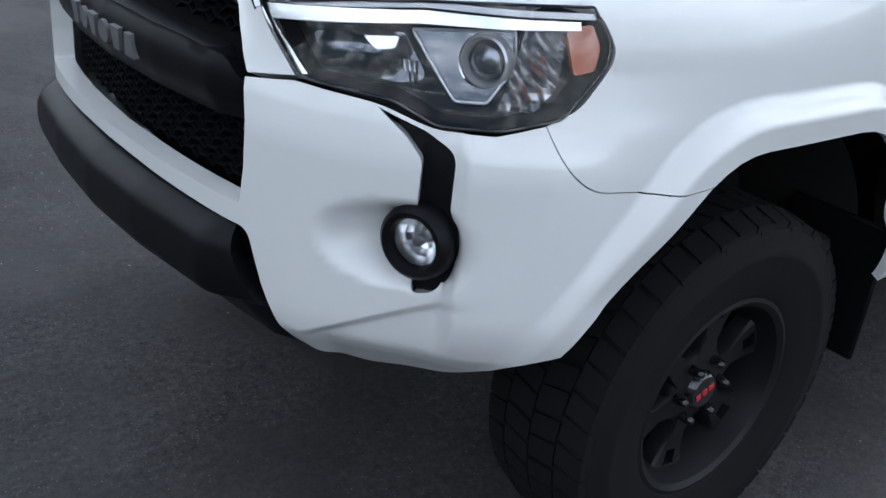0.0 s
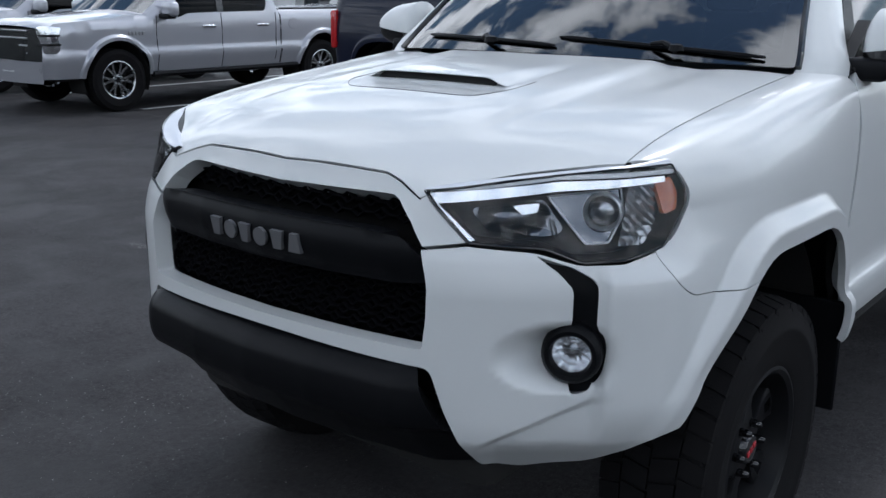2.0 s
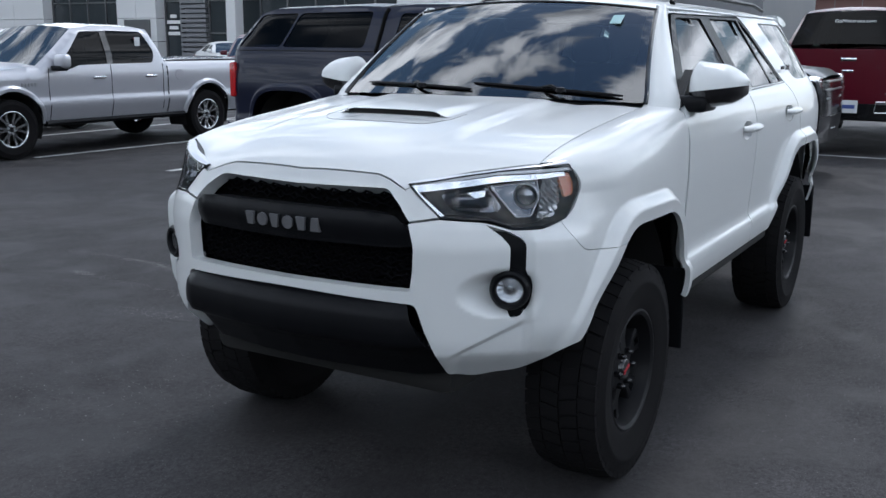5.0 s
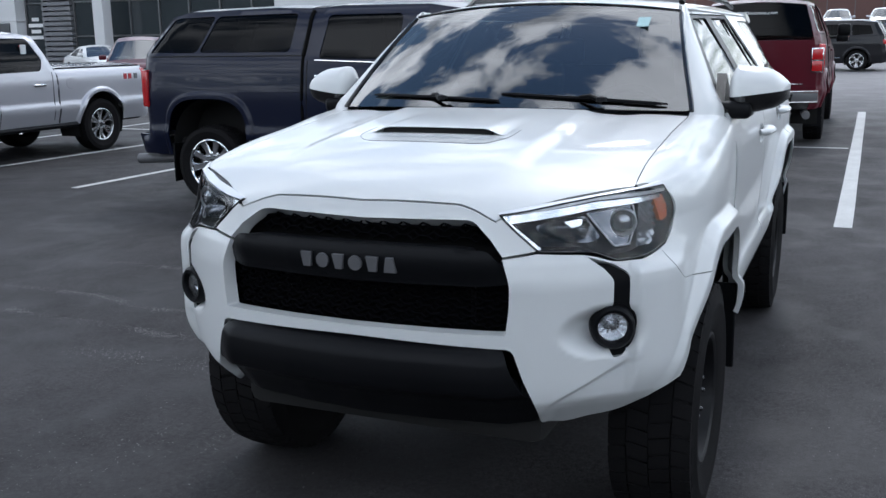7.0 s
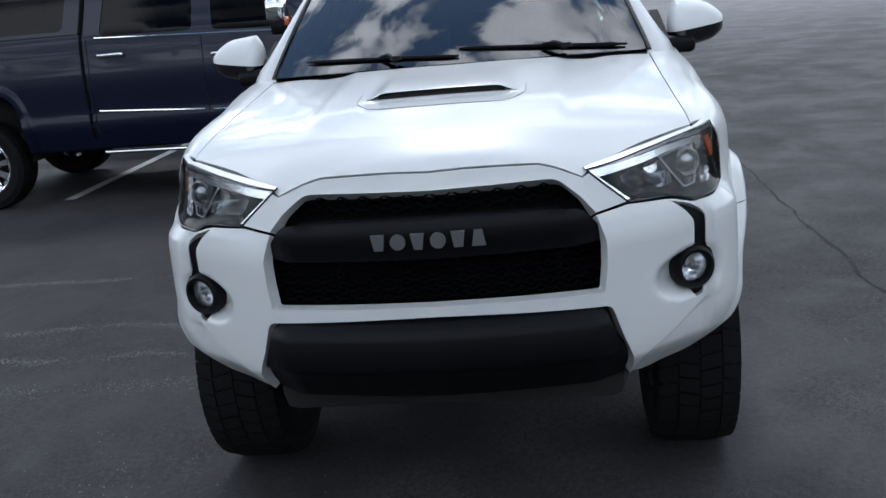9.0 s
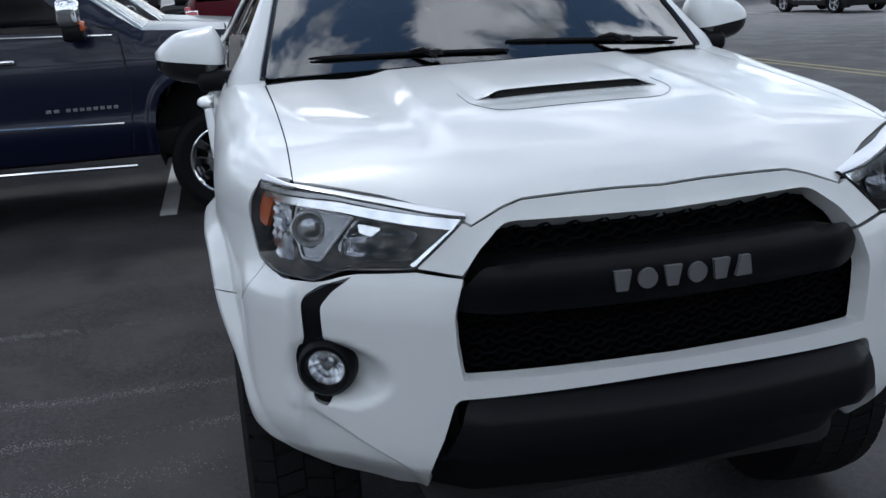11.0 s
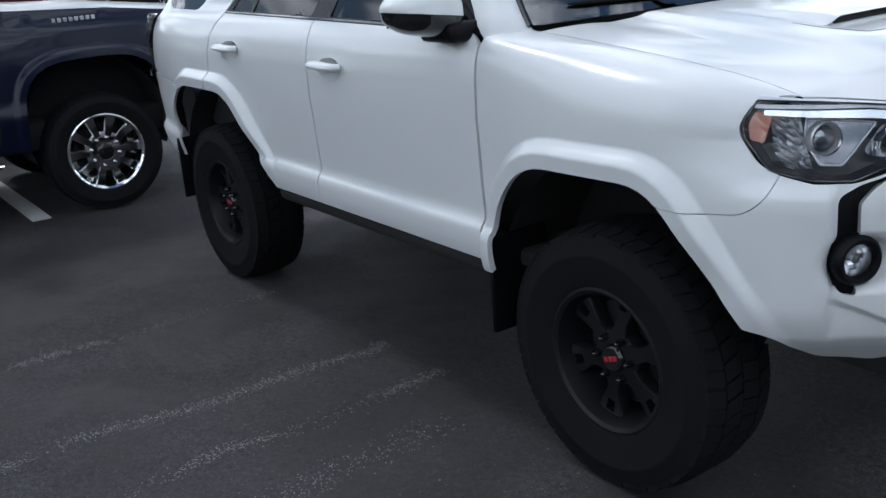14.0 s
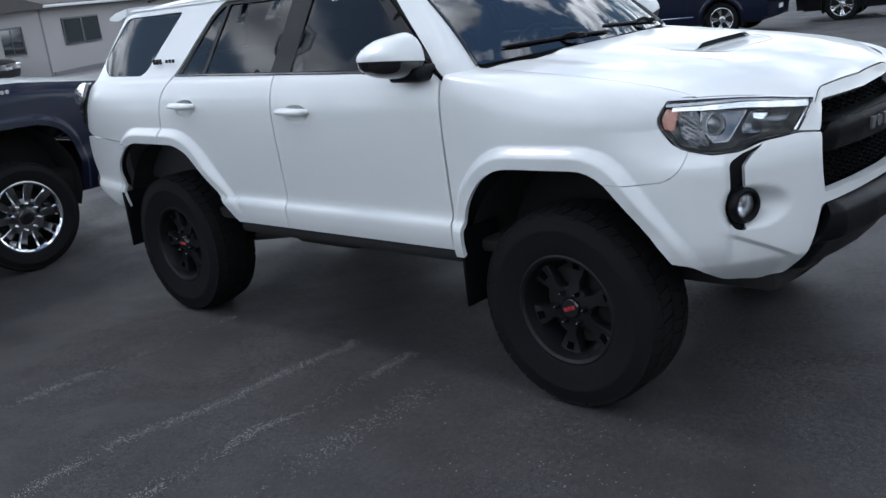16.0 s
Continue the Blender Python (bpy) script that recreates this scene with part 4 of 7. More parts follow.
def tree(x, y, z, hgt, seed):
    rng = random.Random(seed)
    top = root("tree", "green broadleaf tree beyond the lot", "tree", Matrix.Translation((x, y, z)), group="far trees")
    bm = bm_tube([(0, 0, 0), (0.1, 0, hgt * 0.25), (0.0, 0.15, hgt * 0.5), (0.1, 0, hgt * 0.8)], [hgt * 0.03, hgt * 0.024, hgt * 0.016, hgt * 0.006], 8)
    for k in range(9):
        a = k * 2.4 + rng.random(); z0 = hgt * rng.uniform(0.3, 0.65)
        e = Vector((math.cos(a), math.sin(a), rng.uniform(0.5, 1.0))) * hgt * 0.26
        join_bm(bm, bm_tube([(0, 0, z0), tuple(Vector((0, 0, z0)) + e * 0.5 + Vector((0, 0, 0.1))), tuple(Vector((0, 0, z0)) + e)], [hgt * 0.011, hgt * 0.008, hgt * 0.003], 5))
    part("trunk", bm, M["bark"], top)
    P, F = [], []
    for c in range(46):
        a, rr = rng.random() * 6.28, math.sqrt(rng.random()) * hgt * 0.30
        cz = hgt * rng.uniform(0.38, 0.95)
        rr *= 1 - abs(cz / hgt - 0.6) * 1.5
        cc = Vector((rr * math.cos(a), rr * math.sin(a), cz))
        for _ in range(60):
            q = cc + Vector((rng.gauss(0, 1), rng.gauss(0, 1), rng.gauss(0, 0.7))) * hgt * 0.05
            s = hgt * rng.uniform(0.012, 0.026)
            u = Vector((rng.gauss(0, 1), rng.gauss(0, 1), rng.gauss(0, 1))).normalized() * s
            v = Vector((rng.gauss(0, 1), rng.gauss(0, 1), rng.gauss(0, 1))).normalized() * s
            k = len(P)
            P += [q - u, q + v * 0.6, q + u, q - v * 0.6]
            F.append([k, k + 1, k + 2, k + 3])
    me = bpy.data.meshes.new("crown"); me.from_pydata([tuple(p) for p in P], [], F); me.update()
    link("crown", me, M["leaf"], top)
    return top


for k, (x, y, hh) in enumerate(((106, 5.5, 5.2), (105, -4, 7), (98, -14, 9), (116, -30, 10), (110, -44, 9), (118, 30, 11), (90, 62, 9))):
    tree(x, y, 2.0, hh, k)


# plain unseen walls added to close the lot and darken reflections in paint
for nm, c, sz in (("far_wall_front", (-34, 0, 3.5), (1, 130, 7)), ("far_wall_left", (10, -62, 2.5), (140, 1, 7)), ("far_wall_right", (0, 64, 3.5), (70, 1, 7))):
    tagged(part(nm, bm_box(c, sz), M["grey_green"], None, smooth=False), "plain dull unseen wall added to darken reflections", "wall", kind="structure")


# ---- other vehicles in the lot ----
CHROME_KIT = dict(R=0.405, rim=0.262, w=0.275, spokes=10, twin=0, dish=0.026, width=0.056, hub=0.138, cap_r=0.066, rim_mat=M["bright_wheel"], cap_mat=M["gloss_black"], lug_mat=M["chrome"], lugs=8, lug_r=0.098)
ALLOY_KIT = dict(R=0.405, rim=0.245, w=0.265, spokes=6, twin=0.235, dish=0.03, width=0.029, hub=0.070, rim_mat=M["alloy"], cap_mat=M["gloss_black"], lug_mat=M["satin_metal"], lugs=6, lug_r=0.055)
CAR_KIT = dict(R=0.36, rim=0.24, w=0.235, spokes=5, twin=0.17, dish=0.03, width=0.036, hub=0.07, rim_mat=M["alloy"], cap_mat=M["alloy"], lug_mat=M["satin_metal"], lugs=5, lug_r=0.05, tread=False)
TRUCK_Y = [(0.40, 0.90), (0.55, 0.95), (0.66, 0.985), (0.72, 0.998), (0.84, 0.979), (0.90, 0.981), (1.05, 0.985), (1.30, 0.96), (1.45, 0.93), (1.60, 0.87), (1.80, 0.79), (2.05, 0.72)]


def bars(top, side, x0, x1, z, hgt, n, mat, sgn, out=0.004):
    """A word that is only a row of plain raised bars."""
    w = (x1 - x0) / n
    for k in range(n):
        xc = x0 + w * (k + 0.5)
        p = side(np.array([xc]), np.array([z]))[0]
        part("badge_bar", bm_box((xc, sgn * (p[1] + out), z), (w * 0.66, 0.012, hgt), 0.002, 1), mat, top)


# dark pickup with a canopy, standing across the stalls behind the white vehicle
def canopy_pickup(m, paint, label, name="pickup_with_canopy", wheel=("chrome_wheel", CHROME_KIT), trim=True, bed_end=4.72):
    low = 1.53 if trim else 1.465
    prof = [("front_bumper", [(-0.98, 0.42), (-1.0, 0.75)]), ("grille", [(-1.0, 0.75), (-0.97, 1.18)]), ("hood", [(-0.97, 1.18), (-0.86, 1.28), (-0.2, 1.365), (0.50, 1.405)]),
            ("windshield", [(0.50, 1.405), (1.22, 1.91)]), ("roof", [(1.22, 1.91), (1.55, 1.96), (2.45, 1.97), (2.74, 1.95)]),
            ("canopy_roof", [(2.82, 1.95), (3.2, 1.965), (4.25, 1.945), (4.46, 1.90)]), ("canopy_window", [(4.46, 1.90), (bed_end + 0.05, low)]), ("tailgate", [(bed_end + 0.04, low - 0.04), (bed_end, 0.70)]), ("rear_bumper", [(bed_end + 0.16, 0.70), (bed_end + 0.16, 0.50)])]
    wins = [[(0.86, 1.41), (1.60, 1.445), (1.62, 1.86), (1.36, 1.85)], [(1.78, 1.46), (2.62, 1.47), (2.57, 1.88), (1.78, 1.88)],
            [(2.96, 1.535), (4.03, 1.535), (3.86, 1.895), (2.92, 1.905)], [(4.06, 1.535), (4.66, 1.535), (4.40, 1.885), (3.89, 1.895)]]
    seams = [[(0.66, 0.55), (0.62, 1.0), (0.66, 1.42), (0.80, 1.45)], [(1.70, 0.56), (1.70, 1.44)], [(2.74, 0.62), (2.74, 1.45)], [(2.80, 1.50), (4.70, 1.50)]]
    gaps = [("bed_gap", M["void"], (2.79, 0.60), (2.79, 1.50), 0.016), ("bed_gap", M["void"], (2.79, 1.50), (2.76, 1.92), 0.022)]
    strips = [("side_moulding", M["chrome"], (0.70, 0.750), (1.66, 0.775), 0.012), ("side_moulding", M["chrome"], (1.74, 0.780), (2.70, 0.830), 0.012),
              ("window_moulding", M["chrome"], (0.70, 1.385), (2.66, 1.455), 0.010), ("step_bar", M["chrome"], (0.66, 0.415), (2.74, 0.455), 0.016)] if trim else []
    kit = wheel_kit(wheel[0], **wheel[1])
    top, side = vehicle(name, label, m, paint, prof, 0.50, [(0, 0.58, 0.48) if trim else (0, 0.46, 0.50), (3.90, 0.60, 0.48) if trim else (3.90, 0.46, 0.50)], TRUCK_Y, wins, kit, (0.0, 3.90), 0.86, M["dark_glass"], seams, strips + gaps,
                        glass_parts=("windshield", "canopy_window"), wheel_z=0.405, mats={"front_bumper": M["chrome"], "grille": M["chrome"], "windshield": M["windshield"], "rear_bumper": M["gloss_black"]}, h=0.055, square=3.4 if trim else 2.3, lip=0.04)
    for sgn in (1, -1):
        for xa, za in ((1.50, 1.245), (2.52, 1.305)):
            y = float(side(np.array([xa]), np.array([za]))[0, 1])
            part("door_handle", bm_box((xa, sgn * (y + 0.022), za), (0.24, 0.03, 0.034), 0.012, 3), M["chrome"] if trim else paint, top)
        y = float(side(np.array([bed_end - 0.1]), np.array([1.2]))[0, 1])
        part("tail_lamp", bm_box((bed_end - 0.045, sgn * (y - 0.02), 1.18), (0.075, 0.10, 0.38), 0.025, 3), M["red_lens"], top)
        hd = part("door_mirror", bm_box((0.95, sgn * 1.16, 1.56), (0.16, 0.22, 0.20), 0.05, 3), M["chrome"] if trim else M["black_plastic"], top)
        part("mirror_base", bm_box((0.93, sgn * 1.14, 1.43), (0.15, 0.20, 0.13), 0.03, 2), M["black_plastic"], hd)
        part("turn_lens", bm_box((0.865, sgn * 1.16, 1.47), (0.03, 0.17, 0.07), 0.012, 2), M["amber"], hd)
        part("mirror_arm", bm_box((0.92, sgn * 1.0, 1.44), (0.08, 0.16, 0.05), 0.015, 2), M["black_plastic"], hd)
        part("mud_flap", bm_box((4.36, sgn * 0.86, 0.42), (0.02, 0.26, 0.40), 0.006, 1), M["black_plastic"], top)
        hl = part("head_lamp", bm_box((-0.86, sgn * 0.835, 1.10), (0.30, 0.24, 0.25), 0.05, 3), M["lamp_silver"], top)
        part("lamp_divider", bm_box((-0.87, sgn * 0.846, 1.095), (0.31, 0.235, 0.018), 0.006, 2), M["gloss_black"], hl)
        part("bumper_end", bm_box((-0.80, sgn * 0.86, 0.60), (0.42, 0.22, 0.24), 0.07, 3), M["chrome"] if trim else paint, top)
        part("tow_hook", bm_box((-1.03, sgn * 0.50, 0.58), (0.10, 0.05, 0.07), 0.02, 2), M["black_plastic"], top)
        if trim:
            bars(top, side, 0.72, 1.10, 0.875, 0.024, 8, M["satin_metal"], sgn)
            bars(top, side, 1.13, 1.24, 0.875, 0.024, 2, M["satin_metal"], sgn)
            bars(top, side, -0.10, 0.20, 1.315, 0.028, 8, M["satin_metal"], sgn)
    gf = part("grille_frame", bm_box((-1.015, 0, 0.99), (0.05, 1.30, 0.44), 0.02, 2), M["chrome"], top)
    part("grille_insert", bm_box((-1.030, 0, 0.99), (0.05, 1.18, 0.34), 0.01, 2), M["mesh_black"], gf)
    for k in range(4):
        part("grille_slat", bm_box((-1.052, 0, 0.87 + k * 0.08), (0.02, 1.16, 0.02), 0.006, 2), M["satin_metal"], gf)
    part("exhaust_pipe", bm_tube([(3.9, 0.72, 0.44), (4.5, 0.74, 0.44), (4.97, 0.80, 0.42)], 0.055, 12), M["grey_plastic"], top)
    # cab inside
    part("bench_seat", bm_box((1.7, 0, 1.0), (0.5, 1.5, 0.75), 0.1, 2), M["seat"], top)
    part("bench_seat", bm_box((2.5, 0, 1.0), (0.35, 1.5, 0.75), 0.1, 2), M["seat"], top)
    part("dashboard", bm_box((0.85, 0, 1.15), (0.5, 1.6, 0.45), 0.1, 2), M["dash"], top)
    return top, side


# its nose points along -y; local x runs along +y, local +y along -x
gm_m = Matrix.Translation((5.86, 0.87, 0.0)) @ Matrix(((0, -1, 0, 0), (1, 0, 0, 0), (0, 0, 1, 0), (0, 0, 0, 1)))
canopy_pickup(gm_m, M["navy_paint"], "dark navy pickup with a canopy and chrome trim")


def crew_pickup(m, paint, label, decal=True, name="crew_cab_pickup", canopy=False):
    prof = [("front_bumper", [(-0.93, 0.40), (-0.96, 0.68)]), ("grille", [(-0.96, 0.68), (-0.92, 1.07)]), ("hood", [(-0.92, 1.07), (-0.80, 1.14), (-0.1, 1.20), (0.46, 1.25)]),
            ("windshield", [(0.46, 1.25), (1.20, 1.765)]), ("roof", [(1.20, 1.765), (1.6, 1.81), (2.35, 1.805), (2.62, 1.765)]),
            ("rear_window", [(2.62, 1.765), (2.80, 1.33)]), ("bed_rail", [(2.84, 1.30), (4.72, 1.30)]), ("tailgate", [(4.74, 1.28), (4.76, 0.66)]), ("rear_bumper", [(4.92, 0.68), (4.92, 0.46)])]
    wins = [[(0.72, 1.19), (0.98, 1.195), (1.14, 1.25), (1.655, 1.258), (1.66, 1.735), (1.30, 1.725)], [(1.735, 1.258), (2.52, 1.268), (2.58, 1.42), (2.44, 1.735), (1.735, 1.745)]]
    seams = [[(0.62, 0.50), (0.60, 1.0), (0.62, 1.22)], [(1.70, 0.5), (1.70, 1.25)], [(2.70, 0.56), (2.72, 1.25)], [(2.80, 0.5), (2.80, 1.3)], [(2.815, 0.5), (2.815, 1.3)]]
    kit = wheel_kit("six_spoke_wheel", **ALLOY_KIT)
    top, side = vehicle(name, label, m, paint, prof, 0.46, [(0, 0.44, 0.48), (3.68, 0.445, 0.48)], TRUCK_Y, wins, kit, (0.0, 3.68), 0.84, M["dark_glass"], seams,
                        [("rocker_trim", M["black_plastic"], (0.52, 0.455), (3.15, 0.455), 0.042), ("bed_cap", M["black_plastic"], (2.86, 1.295), (4.66, 1.295), 0.016)], glass_parts=("windshield", "rear_window"), wheel_z=0.41,
                        mats={"front_bumper": paint, "grille": M["gloss_black"], "windshield": M["windshield"], "rear_bumper": M["chrome"]}, lip=0.042)
    both_sides("pillar_trim", M["gloss_black"], top, [(1.640, 1.258), (1.752, 1.259), (1.752, 1.738), (1.645, 1.735)], side, (0, 1, 0), h=0.06, depth=0.004, gap=0, lift=0.003)
    for k, z in enumerate((0.78, 0.87, 0.96, 1.05)):
        part("grille_slat", bm_box((-0.965, 0, z), (0.03, 1.0, 0.022), 0.006, 2), M["satin_metal"], top)
    for sgn in (1, -1):
        for xa in (1.46, 2.44):
            y = float(side(np.array([xa]), np.array([1.07]))[0, 1])
            part("door_handle", bm_box((xa, sgn * (y + 0.022), 1.07), (0.22, 0.03, 0.040), 0.012, 3), M["chrome"], top)
        part("tail_lamp", bm_box((4.695, sgn * 0.925, 1.05), (0.10, 0.09, 0.40), 0.025, 3), M["red_lens"], top)
        hd = part("door_mirror", bm_box((0.76, sgn * 1.10, 1.31), (0.16, 0.24, 0.20), 0.06, 4), paint, top)
        part("mirror_base", bm_box((0.74, sgn * 1.04, 1.215), (0.15, 0.26, 0.07), 0.025, 2), M["black_plastic"], hd)
        hl = part("head_lamp", bm_box((-0.84, sgn * 0.80, 0.94), (0.20, 0.27, 0.34), 0.03, 2), M["reflector"], top)
        for dz in (-0.05, 0.06):
            part("lamp_divider", bm_box((-0.85, sgn * 0.812, 0.94 + dz), (0.20, 0.26, 0.03), 0.006, 1), M["gloss_black"], hl)
        part("fog_lamp", bm_lathe([(0.001, -0.04), (0.05, -0.03), (0.06, 0.0)], 16, "x"), M["clear"], top).location = (-0.92, sgn * 0.72, 0.58)
        part("window_sticker", bm_box((2.30, sgn * float(side(np.array([2.30]), np.array([1.55]))[0, 1]), 1.55), (0.10, 0.008, 0.20)), M["paper"], top)
        part("sticker_band", bm_box((2.30, sgn * (float(side(np.array([2.30]), np.array([1.63]))[0, 1]) + 0.012), 1.63), (0.10, 0.006, 0.025)), M["red_mark"], top)
        yf = float(side(np.array([3.06]), np.array([1.08]))[0, 1])
        part("fuel_door", bm_lathe([(0.001, 0.004), (0.085, 0.004), (0.088, 0.0)], 28, "y"), paint, top).matrix_local = Matrix.Translation((3.06, sgn * yf, 1.08)) @ Matrix.Diagonal((1, sgn, 1, 1))
        if decal:
            bars(top, side, 4.20, 4.42, 1.13, 0.085, 2, M["red_mark"], sgn, 0.001)
            bars(top, side, 4.44, 4.56, 1.13, 0.085, 1, M["grey_plastic"], sgn, 0.001)
            bars(top, side, 0.16, 0.42, 1.0, 0.045, 5, M["satin_metal"], sgn, 0.001)
    part("plate", bm_box((-0.98, 0, 0.60), (0.02, 0.30, 0.15), 0.004, 1), M["paper"], top)
    part("bed_floor", bm_box((3.75, 0, 0.98), (1.8, 1.6, 0.04)), M["black_plastic"], top)
    part("bench_seat", bm_box((1.7, 0, 1.0), (0.5, 1.5, 0.75), 0.1, 2), M["seat"], top)
    part("bench_seat", bm_box((2.45, 0, 1.0), (0.3, 1.5, 0.75), 0.1, 2), M["seat"], top)
    return top


crew_pickup(pose(5.0, 10.6, 0.0), M["silver_paint"], "silver crew-cab pickup parked in a stall")
crew_pickup(pose(5.0, 13.9, 0.0), M["silver_paint"], "silver crew-cab pickup beside another silver pickup", decal=False)

crew_pickup(Matrix.Translation((9.35, 0.92, 0.02)) @ Matrix(((0, -1, 0, 0), (1, 0, 0, 0), (0, 0, 1.10, 0), (0, 0, 0, 1))), M["black_paint"], "black crew-cab pickup standing behind the navy one", decal=False)

# dark red pickup with a canopy, tail towards the white vehicle
red_m = pose(16.75, 0.20, 0.02, 0, 0, 180) @ Matrix.Diagonal((1, 1, 1.07, 1))
red, red_side = canopy_pickup(red_m, M["red_paint"], "dark red pickup with a canopy, seen from its tail", name="red_canopy_pickup", wheel=("six_spoke_wheel", ALLOY_KIT), trim=False)
part("plate", bm_box((4.935, 0.04, 0.66), (0.02, 0.31, 0.17), 0.004, 1), M["paper"], red)
part("plate_mark", bm_box((4.947, 0.04, 0.66), (0.006, 0.24, 0.05)), M["blue_mark"], red)
part("tailgate_handle", bm_box((4.795, 0.0, 1.285), (0.03, 0.22, 0.05), 0.012, 2), M["chrome"], red)
part("maker_badge", bm_box((0, 0, 0), (0.02, 0.16, 0.04), 0.012, 2), M["chrome"], red).location = (4.785, 0.0, 1.13)
for sgn in (-1, 1):
    part("lamp_surround", bm_box((4.755, sgn * 0.90, 1.155), (0.05, 0.17, 0.33), 0.01, 2), M["chrome"], red)
    part("lamp_lens", bm_box((4.779, sgn * 0.90, 1.23), (0.02, 0.145, 0.145), 0.008, 2), M["red_lens"], red)
    part("lamp_lens", bm_box((4.779, sgn * 0.90, 1.075), (0.02, 0.145, 0.135), 0.008, 2), M["red_lens"], red)
    pad = part("bumper_pad", bm_box((4.885, sgn * 0.68, 0.655), (0.04, 0.52, 0.14), 0.012, 2), M["grey_plastic"], red, "grey step pad with a chrome outline")
    part("pad_outline", bm_tube([(4.910, sgn * q, z) for q, z in ((0.42, 0.585), (0.43, 0.730), (0.94, 0.745), (0.94, 0.60), (0.42, 0.585))], 0.008, 6), M["chrome"], pad)
part("model_badge", bm_box((4.755, 0.62, 0.83), (0.02, 0.20, 0.014), 0.004, 1), M["chrome"], red)
# wording across its rear glass
txt = bpy.data.curves.new("rear_wording", "FONT")
txt.body, txt.size, txt.align_x, txt.extrude = "GoMontrose.com", 0.078, "CENTER", 0.001
tob = new("rear_wording", txt)
tmp = bpy.data.meshes.new_from_object(tob)
bpy.data.objects.remove(tob)
tmp.materials.clear()
wording = link("rear_wording", tmp, M["white_mark"], red, "white lettering on the canopy's rear glass")
wording.matrix_local = Matrix.Translation((4.622, 0.02, 1.775)) @ Matrix.Rotation(radians(90), 4, "Z") @ Matrix.Rotation(radians(90 - 35), 4, "X")


def simple_car(m, paint, label, suv=True, name="parked_suv", group="", far=False):
    if suv:
        prof = [("front_bumper", [(-0.88, 0.32), (-0.92, 0.62)]), ("grille", [(-0.92, 0.62), (-0.88, 0.96)]), ("hood", [(-0.88, 0.96), (-0.7, 1.06), (0.35, 1.17)]),
                ("windshield", [(0.35, 1.17), (1.15, 1.66)]), ("roof", [(1.15, 1.66), (1.7, 1.76), (2.9, 1.75), (3.42, 1.68)]), ("rear_window", [(3.42, 1.68), (3.70, 1.22)]), ("tailgate", [(3.70, 1.22), (3.78, 0.70)]), ("rear_bumper", [(3.84, 0.68), (3.82, 0.36)])]
        wins = [[(0.82, 1.17), (1.62, 1.19), (1.64, 1.60), (1.30, 1.58)], [(1.74, 1.19), (2.55, 1.22), (2.50, 1.62), (1.74, 1.62)], [(2.66, 1.23), (3.35, 1.28), (3.22, 1.58), (2.62, 1.61)]]
        ax = 2.86
        Yk = [(0.3, 0.88), (0.6, 0.95), (0.9, 0.96), (1.15, 0.93), (1.4, 0.82), (1.8, 0.64)]
    else:
        prof = [("front_bumper", [(-0.86, 0.22), (-0.92, 0.50)]), ("grille", [(-0.92, 0.50), (-0.86, 0.70)]), ("hood", [(-0.86, 0.70), (-0.5, 0.84), (0.55, 0.97)]),
                ("windshield", [(0.55, 0.97), (1.35, 1.36)]), ("roof", [(1.35, 1.36), (1.8, 1.43), (2.4, 1.40)]), ("rear_window", [(2.4, 1.40), (3.2, 1.06)]), ("boot", [(3.2, 1.06), (3.72, 1.00), (3.80, 0.70)]), ("rear_bumper", [(3.84, 0.66), (3.80, 0.30)])]
        wins = [[(0.95, 0.98), (1.75, 1.00), (1.75, 1.33), (1.45, 1.30)], [(1.84, 1.00), (2.75, 1.04), (2.3, 1.32), (1.84, 1.34)]]
        ax = 2.75
        Yk = [(0.2, 0.85), (0.5, 0.91), (0.8, 0.92), (1.0, 0.88), (1.2, 0.76), (1.45, 0.60)]
    kit = wheel_kit("five_spoke_wheel", **CAR_KIT)
    top, side = vehicle(name, label, m, paint, prof, 0.30 if suv else 0.24, [(0, 0.36, 0.42), (ax, 0.36, 0.42)], Yk, wins, kit, (0.0, ax), 0.80, M["dark_glass"], () if far else [[(0.72, 0.4), (0.72, 1.1)], [(1.68, 0.4), (1.68, 1.15)], [(2.55, 0.75), (2.6, 1.2)]] if suv else (),
                        [("sill_strip", M["chrome"], (0.6, 0.46), (2.3, 0.46), 0.014)] if suv and not far else (), group=group, wheel_z=0.36, h=0.11 if far else 0.07, mats={"grille": M["gloss_black"], "windshield": M["windshield"]})
    zc = 0.84 if suv else 0.66
    for sgn in (1, -1):
        part("head_lamp", bm_box((-0.80, sgn * 0.68, zc), (0.22, 0.26, 0.12), 0.03, 2), M["reflector"], top)
        part("tail_lamp", bm_box((3.72, sgn * 0.78, zc + 0.16), (0.16, 0.22, 0.16), 0.03, 2), M["red_lens"], top)
        part("door_mirror", bm_box((0.92, sgn * 1.02, zc + 0.42), (0.12, 0.20, 0.13), 0.04, 2), paint, top)
    part("plate", bm_box((-0.945, 0, 0.52), (0.02, 0.30, 0.13)), M["paper"], top)
    part("bench_seat", bm_box((1.6, 0, 0.8), (0.5, 1.3, 0.7), 0.1, 2), M["seat"], top)
    return top


